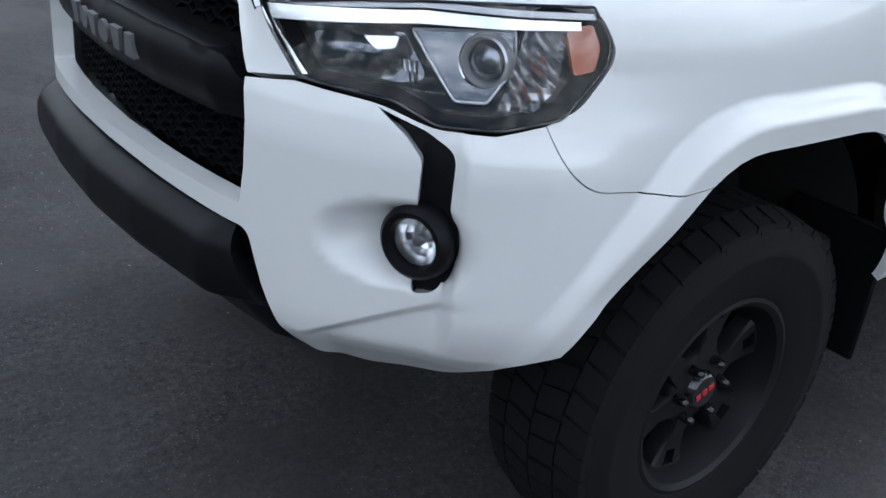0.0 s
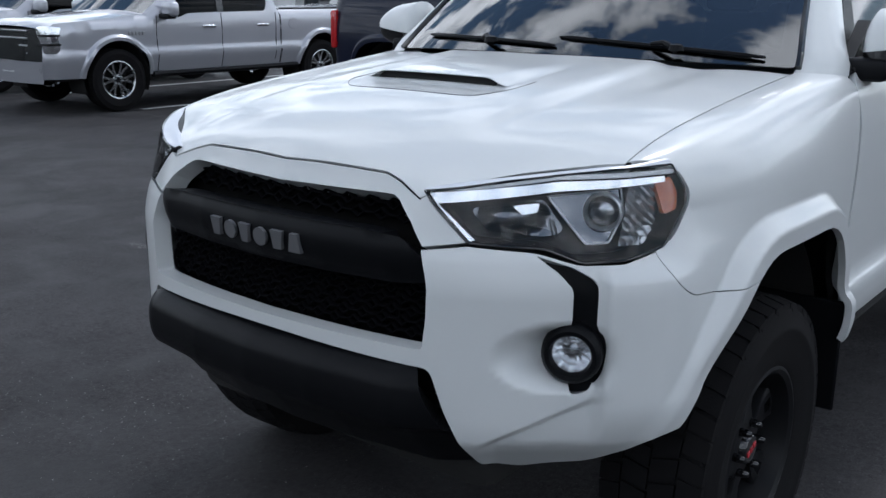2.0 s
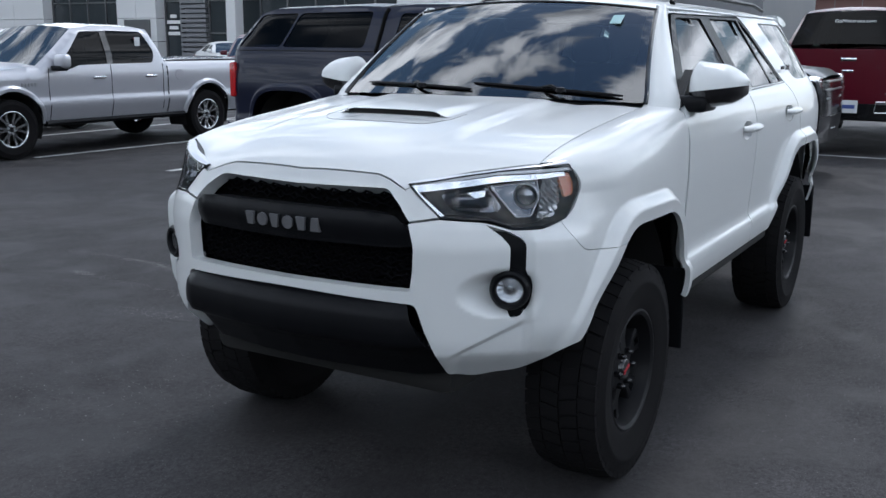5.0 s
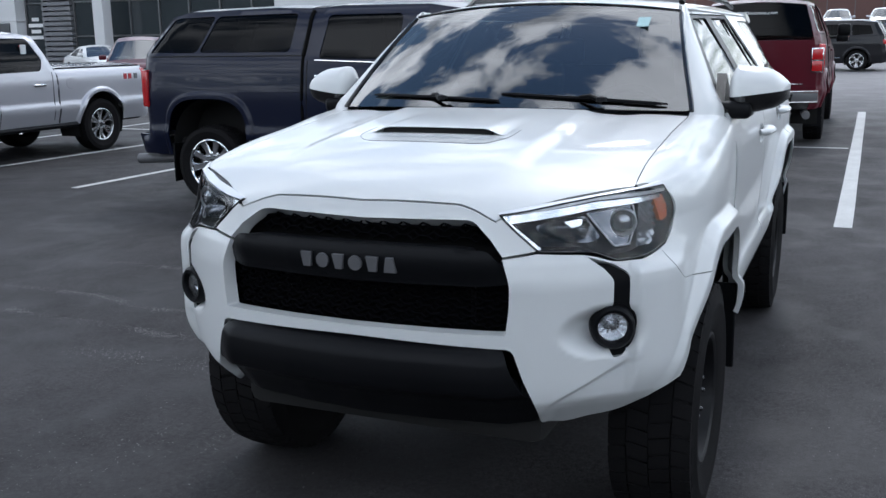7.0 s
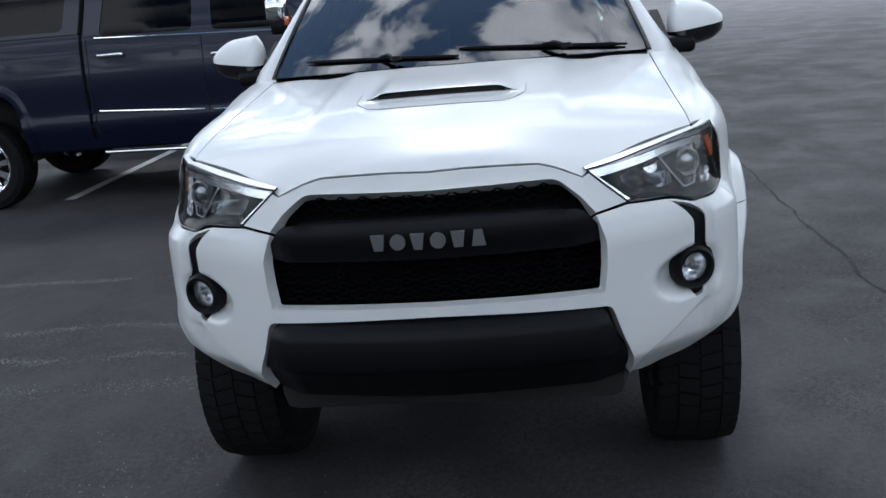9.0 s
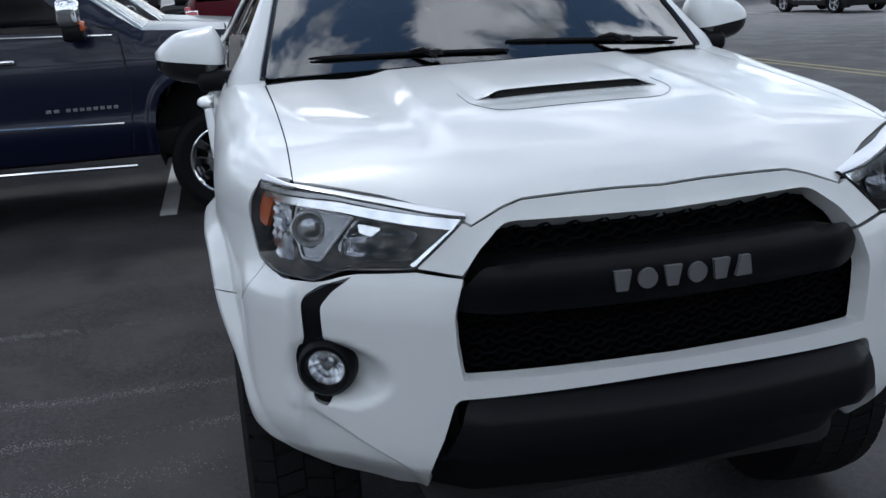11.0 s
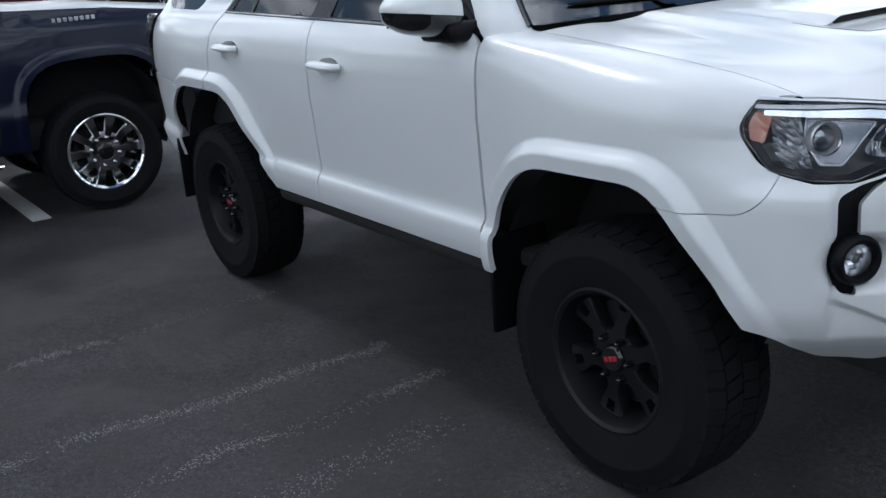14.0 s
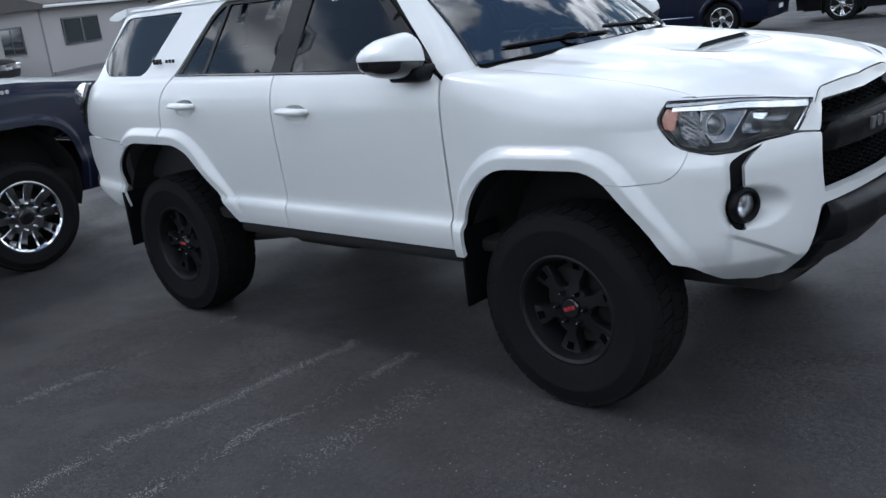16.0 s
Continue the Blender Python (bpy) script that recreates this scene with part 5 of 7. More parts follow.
# a row of dark vehicles across the lane
simple_car(pose(7.75, -16.1, float(ground_z(8, -16.1)), 0, 0, 8), M["navy_paint"], "dark blue SUV with bright alloy wheels")
simple_car(pose(14.2, -16.6, float(ground_z(14, -16.6)), 0, 0, 4), M["black_paint"], "black SUV standing in a row across the lane")
simple_car(pose(27.0, -20.5, float(ground_z(27, -20.5)), 0, 0, 2), M["black_paint"], "black SUV parked before the grey hall")
simple_car(pose(3.6, -19.4, float(ground_z(4, -19.4)), 0, 0, 12), M["black_paint"], "black SUV with a plate beside the blue one")
simple_car(pose(-1.0, -23.0, float(ground_z(0, -23)), 0, 0, 12), M["white_paint"], "white sedan beyond the dark SUVs", suv=False, name="parked_sedan")
simple_car(pose(35.9, 1.63, float(ground_z(36, 0)), 0, 0, 262), M["black_paint"], "black SUV parked beyond the red pickup")
simple_car(pose(47.0, -0.4, float(ground_z(47, 0)), 0, 0, 215), M["red_paint"], "red sedan far across the lot", suv=False, name="parked_sedan")
simple_car(pose(35.0, -11.2, float(ground_z(35, -11.2)), 0, 0, 32), M["black_paint"], "black sedan parked before the taupe building", suv=False, name="parked_sedan")
simple_car(pose(44.0, -12.0, float(ground_z(44, -12)), 0, 0, 205), M["red_paint"], "dark red sedan beyond the black one", suv=False, name="parked_sedan")
# pale car before the showroom
simple_car(pose(29.0, 27.5, 0.15, 0, 0, 60), M["white_paint"], "white coupe before the showroom glass", suv=False, name="parked_coupe")
simple_car(pose(24.0, 31.5, 0.1, 0, 0, 65), M["black_paint"], "black sedan before the showroom glass", suv=False, name="parked_sedan")
simple_car(pose(30.5, 21.5, 0.15, 0, 0, 60), M["red_paint"], "red coupe before the showroom glass", suv=False, name="parked_coupe")
simple_car(pose(17.5, 16.2, float(ground_z(17.5, 16)), 0, 0, 40), M["red_paint"], "red SUV with a chrome grille behind the silver pickup")
# far stock row
far_white = simple_car(pose(62.0, -9.0, float(ground_z(62, 0)), 0, 0, 20), M["white_paint"], "white sedan in a distant stock row", suv=False, name="stock_sedan", group="distant stock row", far=True)
for k in range(1, 11):
    x = 62.0 - k * 0.9
    copy_thing(far_white, pose(x, -9.0 - k * 2.6, float(ground_z(x, 0)), 0, 0, 20))
far_dark = simple_car(pose(67.0, 0.5, float(ground_z(67, 0)), 0, 0, 0), M["silver_paint"], "silver SUV in a distant stock row", name="stock_suv", group="distant back row", far=True)
for k in range(1, 12):
    copy_thing(far_dark, pose(67.5, 0.5 - k * 2.9, float(ground_z(67.5, 0)), 0, 0, (k * 37) % 8 - 4))
far_blk = simple_car(pose(58.0, 4.5, float(ground_z(58, 0)), 0, 0, 10), M["black_paint"], "dark SUV in a distant stock row", name="stock_suv", group="distant dark row", far=True)
for k in range(1, 4):
    copy_thing(far_blk, pose(58.0, 4.5 + k * 3.0, float(ground_z(58, 0)), 0, 0, 10))


def road_tractor(m):
    top = root("truck_tractor", "teal blue road tractor far across the lot", "truck", m)
    part("cab", bm_box((1.9, 0, 2.1), (1.8, 2.3, 2.2), 0.15, 3), M["teal_paint"], top)
    part("hood", bm_box((0.3, 0, 1.5), (1.9, 1.7, 1.1), 0.2, 3), M["teal_paint"], top)
    part("sleeper", bm_box((3.4, 0, 2.4), (1.5, 2.4, 2.6), 0.2, 3), M["black_paint"], top)
    part("windshield", bm_box((1.0, 0, 2.58), (0.10, 2.2, 1.0), 0.02, 1), M["gloss_black"], top)
    gr = part("grille", bm_box((-0.66, 0, 1.45), (0.05, 1.2, 0.9), 0.02, 1), M["gloss_black"], top)
    for k in range(7):
        part("grille_bar", bm_box((-0.70, 0, 1.10 + k * 0.12), (0.03, 1.1, 0.05), 0.01, 1), M["chrome"], gr)
    part("bumper", bm_box((-0.75, 0, 0.62), (0.25, 2.4, 0.42), 0.06, 2), M["teal_paint"], top)
    for sgn in (1, -1):
        part("fender", bm_box((0.25, sgn * 1.0, 1.15), (1.3, 0.45, 0.5), 0.15, 3), M["teal_paint"], top)
        part("head_lamp", bm_box((-0.55, sgn * 0.98, 1.2), (0.12, 0.3, 0.25), 0.05, 2), M["reflector"], top)
        part("door_mirror", bm_box((0.9, sgn * 1.45, 2.4), (0.1, 0.2, 0.6), 0.04, 2), M["black_plastic"], top)
        for wx in (0.25, 4.0):
            part("tyre", bm_lathe([(0.2, 0.14), (0.5, 0.14), (0.52, 0.0), (0.5, -0.14), (0.2, -0.14)], 28), M["rubber"], top).location = (wx, sgn * 1.02, 0.52)
    part("chassis", bm_box((2.8, 0, 0.75), (5.2, 0.9, 0.3), 0.03), M["under"], top)
    return top


road_tractor(pose(55.0, -5.4, float(ground_z(55, 0)), 0, 0, 5))


# ---- the white SUV: nose towards -x, front axle over x = 0, right side at +y ----
suv = root("white_suv", "lifted white SUV with black grille, hood scoop and black wheels", "SUV")
WHITE, BLK = M["white_paint"], M["black_plastic"]

PLAN = np.array([(-0.905, 0.0), (-0.895, 0.20), (-0.866, 0.42), (-0.832, 0.52), (-0.770, 0.625), (-0.675, 0.730), (-0.565, 0.820), (-0.42, 0.876), (-0.22, 0.896), (0.0, 0.90), (0.3, 0.90), (0.56, 0.896), (0.72, 0.895)])
PS = np.concatenate([[0], np.cumsum(np.hypot(*np.diff(PLAN, axis=0).T))])
SIDE_Y = [(0.50, 0.84), (0.56, 0.872), (0.60, 0.893), (0.66, 0.904), (0.695, 0.905), (0.718, 0.898), (0.735, 0.884), (0.76, 0.880), (0.82, 0.884), (0.95, 0.893), (1.08, 0.899), (1.18, 0.897), (1.25, 0.886), (1.30, 0.870), (1.345, 0.846), (1.36, 0.833), (1.60, 0.745), (1.82, 0.660)]
NOSE_IN = [(0.45, 0.20), (0.52, 0.112), (0.565, 0.066), (0.605, 0.026), (0.632, 0.008), (0.68, 0.001), (0.76, 0.0), (0.95, 0.0), (1.02, 0.012), (1.06, 0.028), (1.10, 0.040), (1.16, 0.055), (1.22, 0.072), (1.32, 0.115)]
ARCH_F = rounded([(-0.535, 0.50), (-0.468, 0.655, 0.06), (-0.215, 0.985, 0.10), (0.30, 0.975, 0.16), (0.455, 0.78, 0.10), (0.472, 0.45), (0.2, 0.2), (-0.5, 0.2)], 0)
ARCH_R = rounded([(2.04, 0.50), (2.48, 1.015, 0.13), (3.06, 1.02, 0.14), (3.245, 0.86, 0.10), (3.285, 0.48), (3.1, 0.2), (2.2, 0.2)], 0)


def flare(X, Z, arch):
    P = np.stack([X, Z], 1)
    d = np.where(inside(P, arch), 0, dist(P, arch))
    return 0.045 * smooth((0.092 - d) / 0.052) + 0.006 * smooth((0.26 - d) / 0.2)


def nose_xy(U):
    a = np.abs(U)
    x, y = curve(np.stack([PS, PLAN[:, 0]], 1), a), curve(np.stack([PS, PLAN[:, 1]], 1), a)
    e = 1e-3
    tx = curve(np.stack([PS, PLAN[:, 0]], 1), a + e) - curve(np.stack([PS, PLAN[:, 0]], 1), np.maximum(a - e, 0))
    ty = curve(np.stack([PS, PLAN[:, 1]], 1), a + e) - curve(np.stack([PS, PLAN[:, 1]], 1), np.maximum(a - e, 0))
    L = np.maximum(np.hypot(tx, ty), 1e-9)
    return x, y, -ty / L, tx / L


def blade(x, y, V):
    return 0.024 * smooth((y - 0.752) / 0.020) * smooth((1.035 - V) / 0.05) * smooth((V - 0.60) / 0.12) * smooth((-0.40 - x) / 0.14)


def nose(U, V, bare=False):
    """Wrap-round surface of bumper, lamps and fenders: U along the plan from the middle, V is height."""
    U, V = np.asarray(U, float), np.asarray(V, float)
    x, y, nx, ny = nose_xy(U)
    w = smooth((x + 0.55) / 0.45)
    ins = (1 - w) * curve(NOSE_IN, V) + w * (0.90 - curve(SIDE_Y, V))
    ins = ins + 0.040 * smooth((0.48 - y) / 0.18) * smooth((V - 1.04) / 0.12)
    ins = ins + 0.004 * smooth((0.50 - y) / 0.12) * np.clip((V - 1.115) / 0.07, 0, 1) ** 2
    if not bare:
        # hollow that leads into the fog lamp, deepest beside it
        q = np.hypot((y - 0.715) / np.where(y < 0.715, 0.125, 0.09), (V - 0.828) / 0.078)
        ins = ins + 0.054 * smooth((1.06 - q) / 0.72) * smooth((0.80 - y) / 0.06)
        # crease that climbs from the lower lip towards the lamp; the face below it tucks in
        zc = 0.660 + (y - 0.62) * 0.62
        below = smooth((zc - V) / 0.026) * smooth((y - 0.56) / 0.05) * smooth((0.80 - y) / 0.10)
        ins = ins + 0.020 * below
        # the corner outboard of the lamp trim stands proud as a blade
        ins = ins - blade(x, y, V)
        ins = ins - flare(x, V, ARCH_F) * (1 - 0.72 * smooth((-0.20 - x) / 0.16) * smooth((0.93 - V) / 0.26))
        ins = ins - 0.010 * np.exp(-((x + 0.02) / 0.34) ** 2 - ((V - 1.13) / 0.10) ** 2) * smooth((x + 0.6) / 0.2)
    px, py = x - nx * ins, y - ny * ins
    return np.stack([px, np.sign(U + 1e-12) * py, V], 1)


UG = np.linspace(0, PS[-1], 700)


def at_y(y, z):
    """Place along the plan where the bare surface has this half width."""
    P = nose(UG, np.full(len(UG), z), True)
    k = int(np.argmax(P[:, 1]))
    return float(np.interp(y, P[:k, 1], UG[:k]))


def at_x(x, z):
    P = nose(UG, np.full(len(UG), z), True)
    return float(np.interp(x, P[:, 0], UG))


def on_nose(pts):
    """('y', y, z[, r]) or ('x', x, z[, r]) to the surface's own (u, v[, r])."""
    return [((at_y if p[0] == "y" else at_x)(p[1], min(p[2], 1.2)), p[2], *p[3:]) for p in pts]


def Ylist(*pts):
    return [("y", *p) for p in pts]


def Xlist(*pts):
    return [("x", *p) for p in pts]


ARCH_F_UV = np.array([(at_x(x, z), z) for x, z in ARCH_F])

# hood
HOOD_MID = [(-0.83, 1.158), (-0.80, 1.182), (-0.76, 1.211), (-0.70, 1.238), (-0.60, 1.268), (-0.40, 1.297), (-0.2, 1.318), (0.1, 1.347), (0.50, 1.380)]
HOOD_EDGE = [(-0.83, 1.03), (-0.79, 1.058), (-0.66, 1.148), (-0.54, 1.213), (-0.40, 1.247), (-0.25, 1.270), (0.06, 1.306), (0.50, 1.350)]
SEAM_Y = [(-0.9, 0.742), (-0.54, 0.738), (-0.25, 0.728), (0.06, 0.726), (0.50, 0.730)]


def hood_z(X, Y):
    m, e = curve(HOOD_MID, X), curve(HOOD_EDGE, X)
    k = np.abs(Y) / curve(SEAM_Y, X)
    z = m - (m - e) * k ** 2.3
    return z + 0.013 * smooth((0.43 - np.abs(Y)) / 0.07) * smooth((X + 0.66) / 0.35) - 0.006 * np.exp(-((np.abs(Y) - 0.50) / 0.05) ** 2) * smooth((X + 0.3) / 0.5) - 0.011 * smooth((X + 0.42) / 0.13) * (1 - smooth((X + 0.282) / 0.03)) * (1 - smooth((np.abs(Y) - 0.20) / 0.06))


def hood(X, Y):
    return np.stack([X, Y, hood_z(X, Y)], 1)


def fender(U, V):
    """The wrap-round surface, rolled over to meet the hood's edge above V = 1.12."""
    U, V = np.asarray(U, float), np.asarray(V, float)
    P = nose(U, np.minimum(V, 1.12))
    s = np.clip((V - 1.12) / 0.30, 0, 1)[:, None]
    x = np.clip(P[:, 0], -0.56, 0.6)
    ys = curve(SEAM_Y, x); zs = hood_z(x, ys)
    p2 = np.stack([P[:, 0], ys, zs], 1)
    p1 = np.stack([P[:, 0], P[:, 1] - 0.004, zs - 0.004], 1)
    w = (1 + 1.2 * smooth((x - 0.05) / 0.45))[:, None]
    b0, b1, b2 = (1 - s) ** 2, 2 * s * (1 - s) * w, s * s
    return np.where(s > 0, (P * b0 + p1 * b1 + p2 * b2) / (b0 + b1 + b2), P)


def side(X, Z):
    X, Z = np.asarray(X, float), np.asarray(Z, float)
    y = curve(SIDE_Y, Z) - 0.095 * np.clip((X - 3.15) / 0.65, 0, 1.2) ** 2
    y = y + (flare(X, Z, ARCH_R) + flare(X, Z, ARCH_F)) * smooth((1.3 - Z) / 0.1) * (0.03 + 0.97 * smooth((Z - 0.60) / 0.30))
    y = y + 0.012 * np.exp(-((X - 2.9) / 0.5) ** 2 - ((Z - 1.15) / 0.12) ** 2)
    return np.stack([X, y, Z], 1)


def pane(X, Z):
    """Side glass, leaning in and evenly curved."""
    X, Z = np.asarray(X, float), np.asarray(Z, float)
    return np.stack([X, 0.833 - 0.378 * (Z - 1.36) + 0.006 * (1 - ((Z - 1.59) / 0.23) ** 2) - 0.095 * np.clip((X - 3.15) / 0.65, 0, 1.2) ** 2, Z], 1)


def mirrored(pts):
    return pts + [(-p[0], *p[1:]) for p in pts[::-1]]


# front bumper cover, with holes for the lamp trims
trim_out = rounded(on_nose(Ylist((0.650, 1.043), (0.712, 1.019, 0.01), (0.752, 0.990, 0.02), (0.755, 0.90), (0.766, 0.86, 0.02), (0.762, 0.80, 0.02), (0.748, 0.752, 0.02), (0.720, 0.747, 0.012), (0.718, 0.80), (0.718, 0.976, 0.012), (0.692, 1.009, 0.01))))
bump_half = on_nose(Ylist((0.0, 0.834), (0.458, 0.834, 0.006), (0.466, 0.90), (0.468, 0.972, 0.02), (0.443, 1.044), (0.53, 1.058), (0.65, 1.049, 0.03), (0.720, 1.023, 0.02), (0.782, 1.024))
                    + Xlist((-0.530, 1.041), (-0.512, 0.985, 0.04), (-0.462, 0.941, 0.04), (-0.36, 0.930), (-0.245, 0.938), (-0.12, 0.93), (-0.36, 0.62), (-0.46, 0.645, 0.02), (-0.53, 0.632, 0.03))
                    + Ylist((0.79, 0.598), (0.70, 0.546, 0.03), (0.585, 0.520, 0.02), (0.522, 0.536, 0.02), (0.503, 0.70), (0.474, 0.792, 0.02), (0.0, 0.803)))
fog_hole = ellipse(at_y(0.722, 0.838), 0.836, 0.052, 0.052)
XP, YP = nose_xy(UG)[:2]
FLARE_F = [np.stack([np.interp(q[:, 0], XP, UG), q[:, 1]], 1) for q in offset_lines(ARCH_F, (0.040, 0.053, 0.066, 0.079, 0.092), 0.012)]
FLARE_R = offset_lines(ARCH_R, (0.040, 0.053, 0.066, 0.079, 0.092), 0.016)
ky = np.linspace(0.57, 0.80, 26)
RIDGE = [np.stack([np.interp(ky, YP[:560], UG[:560]), 0.660 + (ky - 0.62) * 0.62 - d], 1) for d in (0.0, 0.009, 0.018, 0.026)]
def sides_of(lines):
    return [q * [s, 1] for q in lines for s in (1, -1)]
bumper = panel("front_bumper", WHITE, suv, rounded(mirrored(bump_half)), nose, (-1, 0, 0), holes=[trim_out, trim_out * [-1, 1], fog_hole, fog_hole * [-1, 1], ARCH_F_UV, ARCH_F_UV * [-1, 1]], h=0.012, depth=0.045, gap=0.0012, creases=sides_of(FLARE_F + RIDGE))
def trim_face(U, V):
    """Black strip beside the fog lamp, turned inboard: deep on its inner edge, level with the blade on the outer one."""
    x, y, nx, ny = nose_xy(U)
    deep = 0.005 + 0.026 * np.clip((0.760 - y) / 0.042, 0, 1) - 0.8 * blade(x, y, np.asarray(V, float))
    P = nose(U, V, True)
    return P - np.stack([nx, np.sign(np.asarray(U) + 1e-12) * ny, 0 * nx], 1) * deep[:, None]


for s in (1, -1):
    panel("lamp_trim", BLK, bumper, trim_out * [s, 1], trim_face, (-1, 0, 0), h=0.012, depth=0.0, gap=-0.004, holes=[fog_hole * [s, 1]])

# fenders
fend = rounded(on_nose(Xlist((0.553, 0.585), (0.545, 1.0))) + [(at_x(0.545, 1.1), 1.30), (at_x(0.56, 1.1), 1.42), (at_x(-0.525, 1.1), 1.42), (at_x(-0.444, 1.1), 1.250, 0.008)]
               + on_nose(Xlist((-0.423, 1.165, 0.012), (-0.429, 1.128, 0.02), (-0.478, 1.066, 0.02), (-0.530, 1.041), (-0.512, 0.985, 0.04), (-0.462, 0.941, 0.04), (-0.36, 0.930), (-0.245, 0.938), (0.0, 0.85), (0.44, 0.585))))
both_sides("fender", WHITE, suv, fend, fender, (0, 1, 0), holes=[ARCH_F_UV], h=0.014, depth=0.02, gap=0.0012, creases=FLARE_F)

# hood, scoop
hx = np.linspace(-0.53, 0.41, 12)
def meet(y):
    """Where the grille surround's surface runs into the hood, at half width y."""
    z = 1.19
    for _ in range(12):
        x = float(nose(np.array([at_y_full(y, z)]), np.array([z]))[0, 0])
        z = 0.5 * z + 0.5 * float(hood_z(np.array([x]), np.array([y]))[0])
    return x, z


def at_y_full(y, z):
    P = nose(UG[:400], np.full(400, z))
    return float(np.interp(y, P[:, 1], UG[:400]))


MEET = [(y, *meet(y)) for y in (0.0, 0.10, 0.20, 0.30, 0.345, 0.385, 0.414)]
hood_half = [(x + 0.0002, y) for y, x, z in MEET] + [(-0.66, 0.575), (-0.532, 0.738)] + [(x, float(curve(SEAM_Y, x))) for x in hx[1:]] + [(0.40, 0.66, 0.04), (0.28, 0.34), (0.25, 0.0)]
hood_poly = rounded([(x, y, *r) for x, y, *r in hood_half] + [(x, -y, *r) for x, y, *r in hood_half[::-1]])
bonnet = panel("hood", WHITE, suv, hood_poly, hood, (0, 0, 1), h=0.022, depth=0.03, gap=0.0022)


def scoop(X, Y):
    hgt = 0.020 * (1 - smooth((X + 0.260) / 0.46)) * (1 - smooth((np.abs(Y) - 0.178) / 0.066)) + 0.0007
    return np.stack([X, Y, hood_z(X, Y) + hgt], 1)


link("hood_scoop", grid_mesh(scoop, np.linspace(-0.257, 0.175, 26), np.linspace(-0.245, 0.245, 40)), WHITE, bonnet)
def scoop_face(Y, T):
    X = np.full_like(Y, -0.255)
    top_z = scoop(X, Y)[:, 2]
    return np.stack([X + 0.016 * T, Y, hood_z(X, Y) * (1 - T) + (top_z - 0.002) * T], 1)
link("scoop_mouth", grid_mesh(scoop_face, np.linspace(-0.205, 0.205, 20), np.linspace(0, 1, 3), flip=True), M["under"], bonnet, "black open mouth of the scoop")
def scoop_lip(Y, T):
    X = -0.257 + 0.0 * Y
    z = scoop(X, Y)[:, 2]
    return np.stack([X - 0.004 * np.sin(T * math.pi), Y, z - 0.003 * T + 0.001], 1)
link("scoop_lip", grid_mesh(scoop_lip, np.linspace(-0.222, 0.222, 30), np.linspace(0, 1, 5)), WHITE, bonnet)
# shut line round the scoop insert
ring = rounded([(-0.385, -0.20, 0.06), (-0.385, 0.20, 0.06), (-0.31, 0.270, 0.06), (-0.05, 0.270, 0.02), (-0.05, -0.270, 0.02), (-0.31, -0.270, 0.06)])
rp = [(x, y, float(hood_z(np.array([x]), np.array([y]))[0]) + 0.0006) for x, y in densify(ring, 0.03) if x < -0.16]
k0 = max(range(len(rp)), key=lambda i: math.dist(rp[i], rp[i - 1]))
part("scoop_shut_line", bm_tube(rp[k0:] + rp[:k0], 0.0008, 5), M["grey_plastic"], bonnet)

# dark shut line round the hood: sunken black tubes stand in for its shade
for s in (1, -1):
    line = [(x + 0.003, s * y, z - 0.006) for y, x, z in MEET]
    part("hood_seal", bm_tube(line, 0.004, 6), M["void"], bonnet)
    xs_ = np.linspace(-0.53, 0.41, 26)
    ys_ = curve(SEAM_Y, xs_)
    part("hood_seal", bm_tube([(x, s * (y + 0.0005), z - 0.006) for x, y, z in zip(xs_, ys_, hood_z(xs_, ys_))], 0.005, 6), M["void"], bonnet)

# grille
sur_half = [(at_y_full(y, z), z - 0.001) for y, x, z in MEET] + on_nose(Ylist((0.4315, 1.151), (0.528, 1.0645), (0.444, 1.048), (0.402, 1.094), (0.345, 1.138, 0.02), (0.0, 1.132)))
surround = panel("grille_surround", WHITE, suv, rounded(mirrored(sur_half)), nose, (-1, 0, 0), h=0.014, depth=0.055)


def bar_face(Y, Z):
    x = np.interp(np.abs(Y), PLAN[:7, 1], PLAN[:7, 0])
    t = np.clip((Z - 0.968) / 0.102, 0, 1)
    return np.stack([x + 0.028 - 0.030 * np.sin(math.pi * (0.12 + 0.62 * t)) + 0.10 * np.clip(Z - 1.045, 0, 1) + 0.034 * smooth((np.abs(Y) - 0.37) / 0.10), Y, Z], 1)


bar = rounded([(0, 1.076), (0.30, 1.074), (0.405, 1.068, 0.02), (0.464, 0.998, 0.02), (0.471, 0.982, 0.01), (0.450, 0.966, 0.01), (0, 0.962)] + [(-0.450, 0.966, 0.01), (-0.471, 0.982, 0.01), (-0.464, 0.998, 0.02), (-0.405, 1.068, 0.02), (-0.30, 1.074)])
grille_bar = panel("grille_bar", BLK, suv, bar, bar_face, (-1, 0, 0), h=0.014, depth=0.06, gap=0, label="thick matt black bar across the grille")
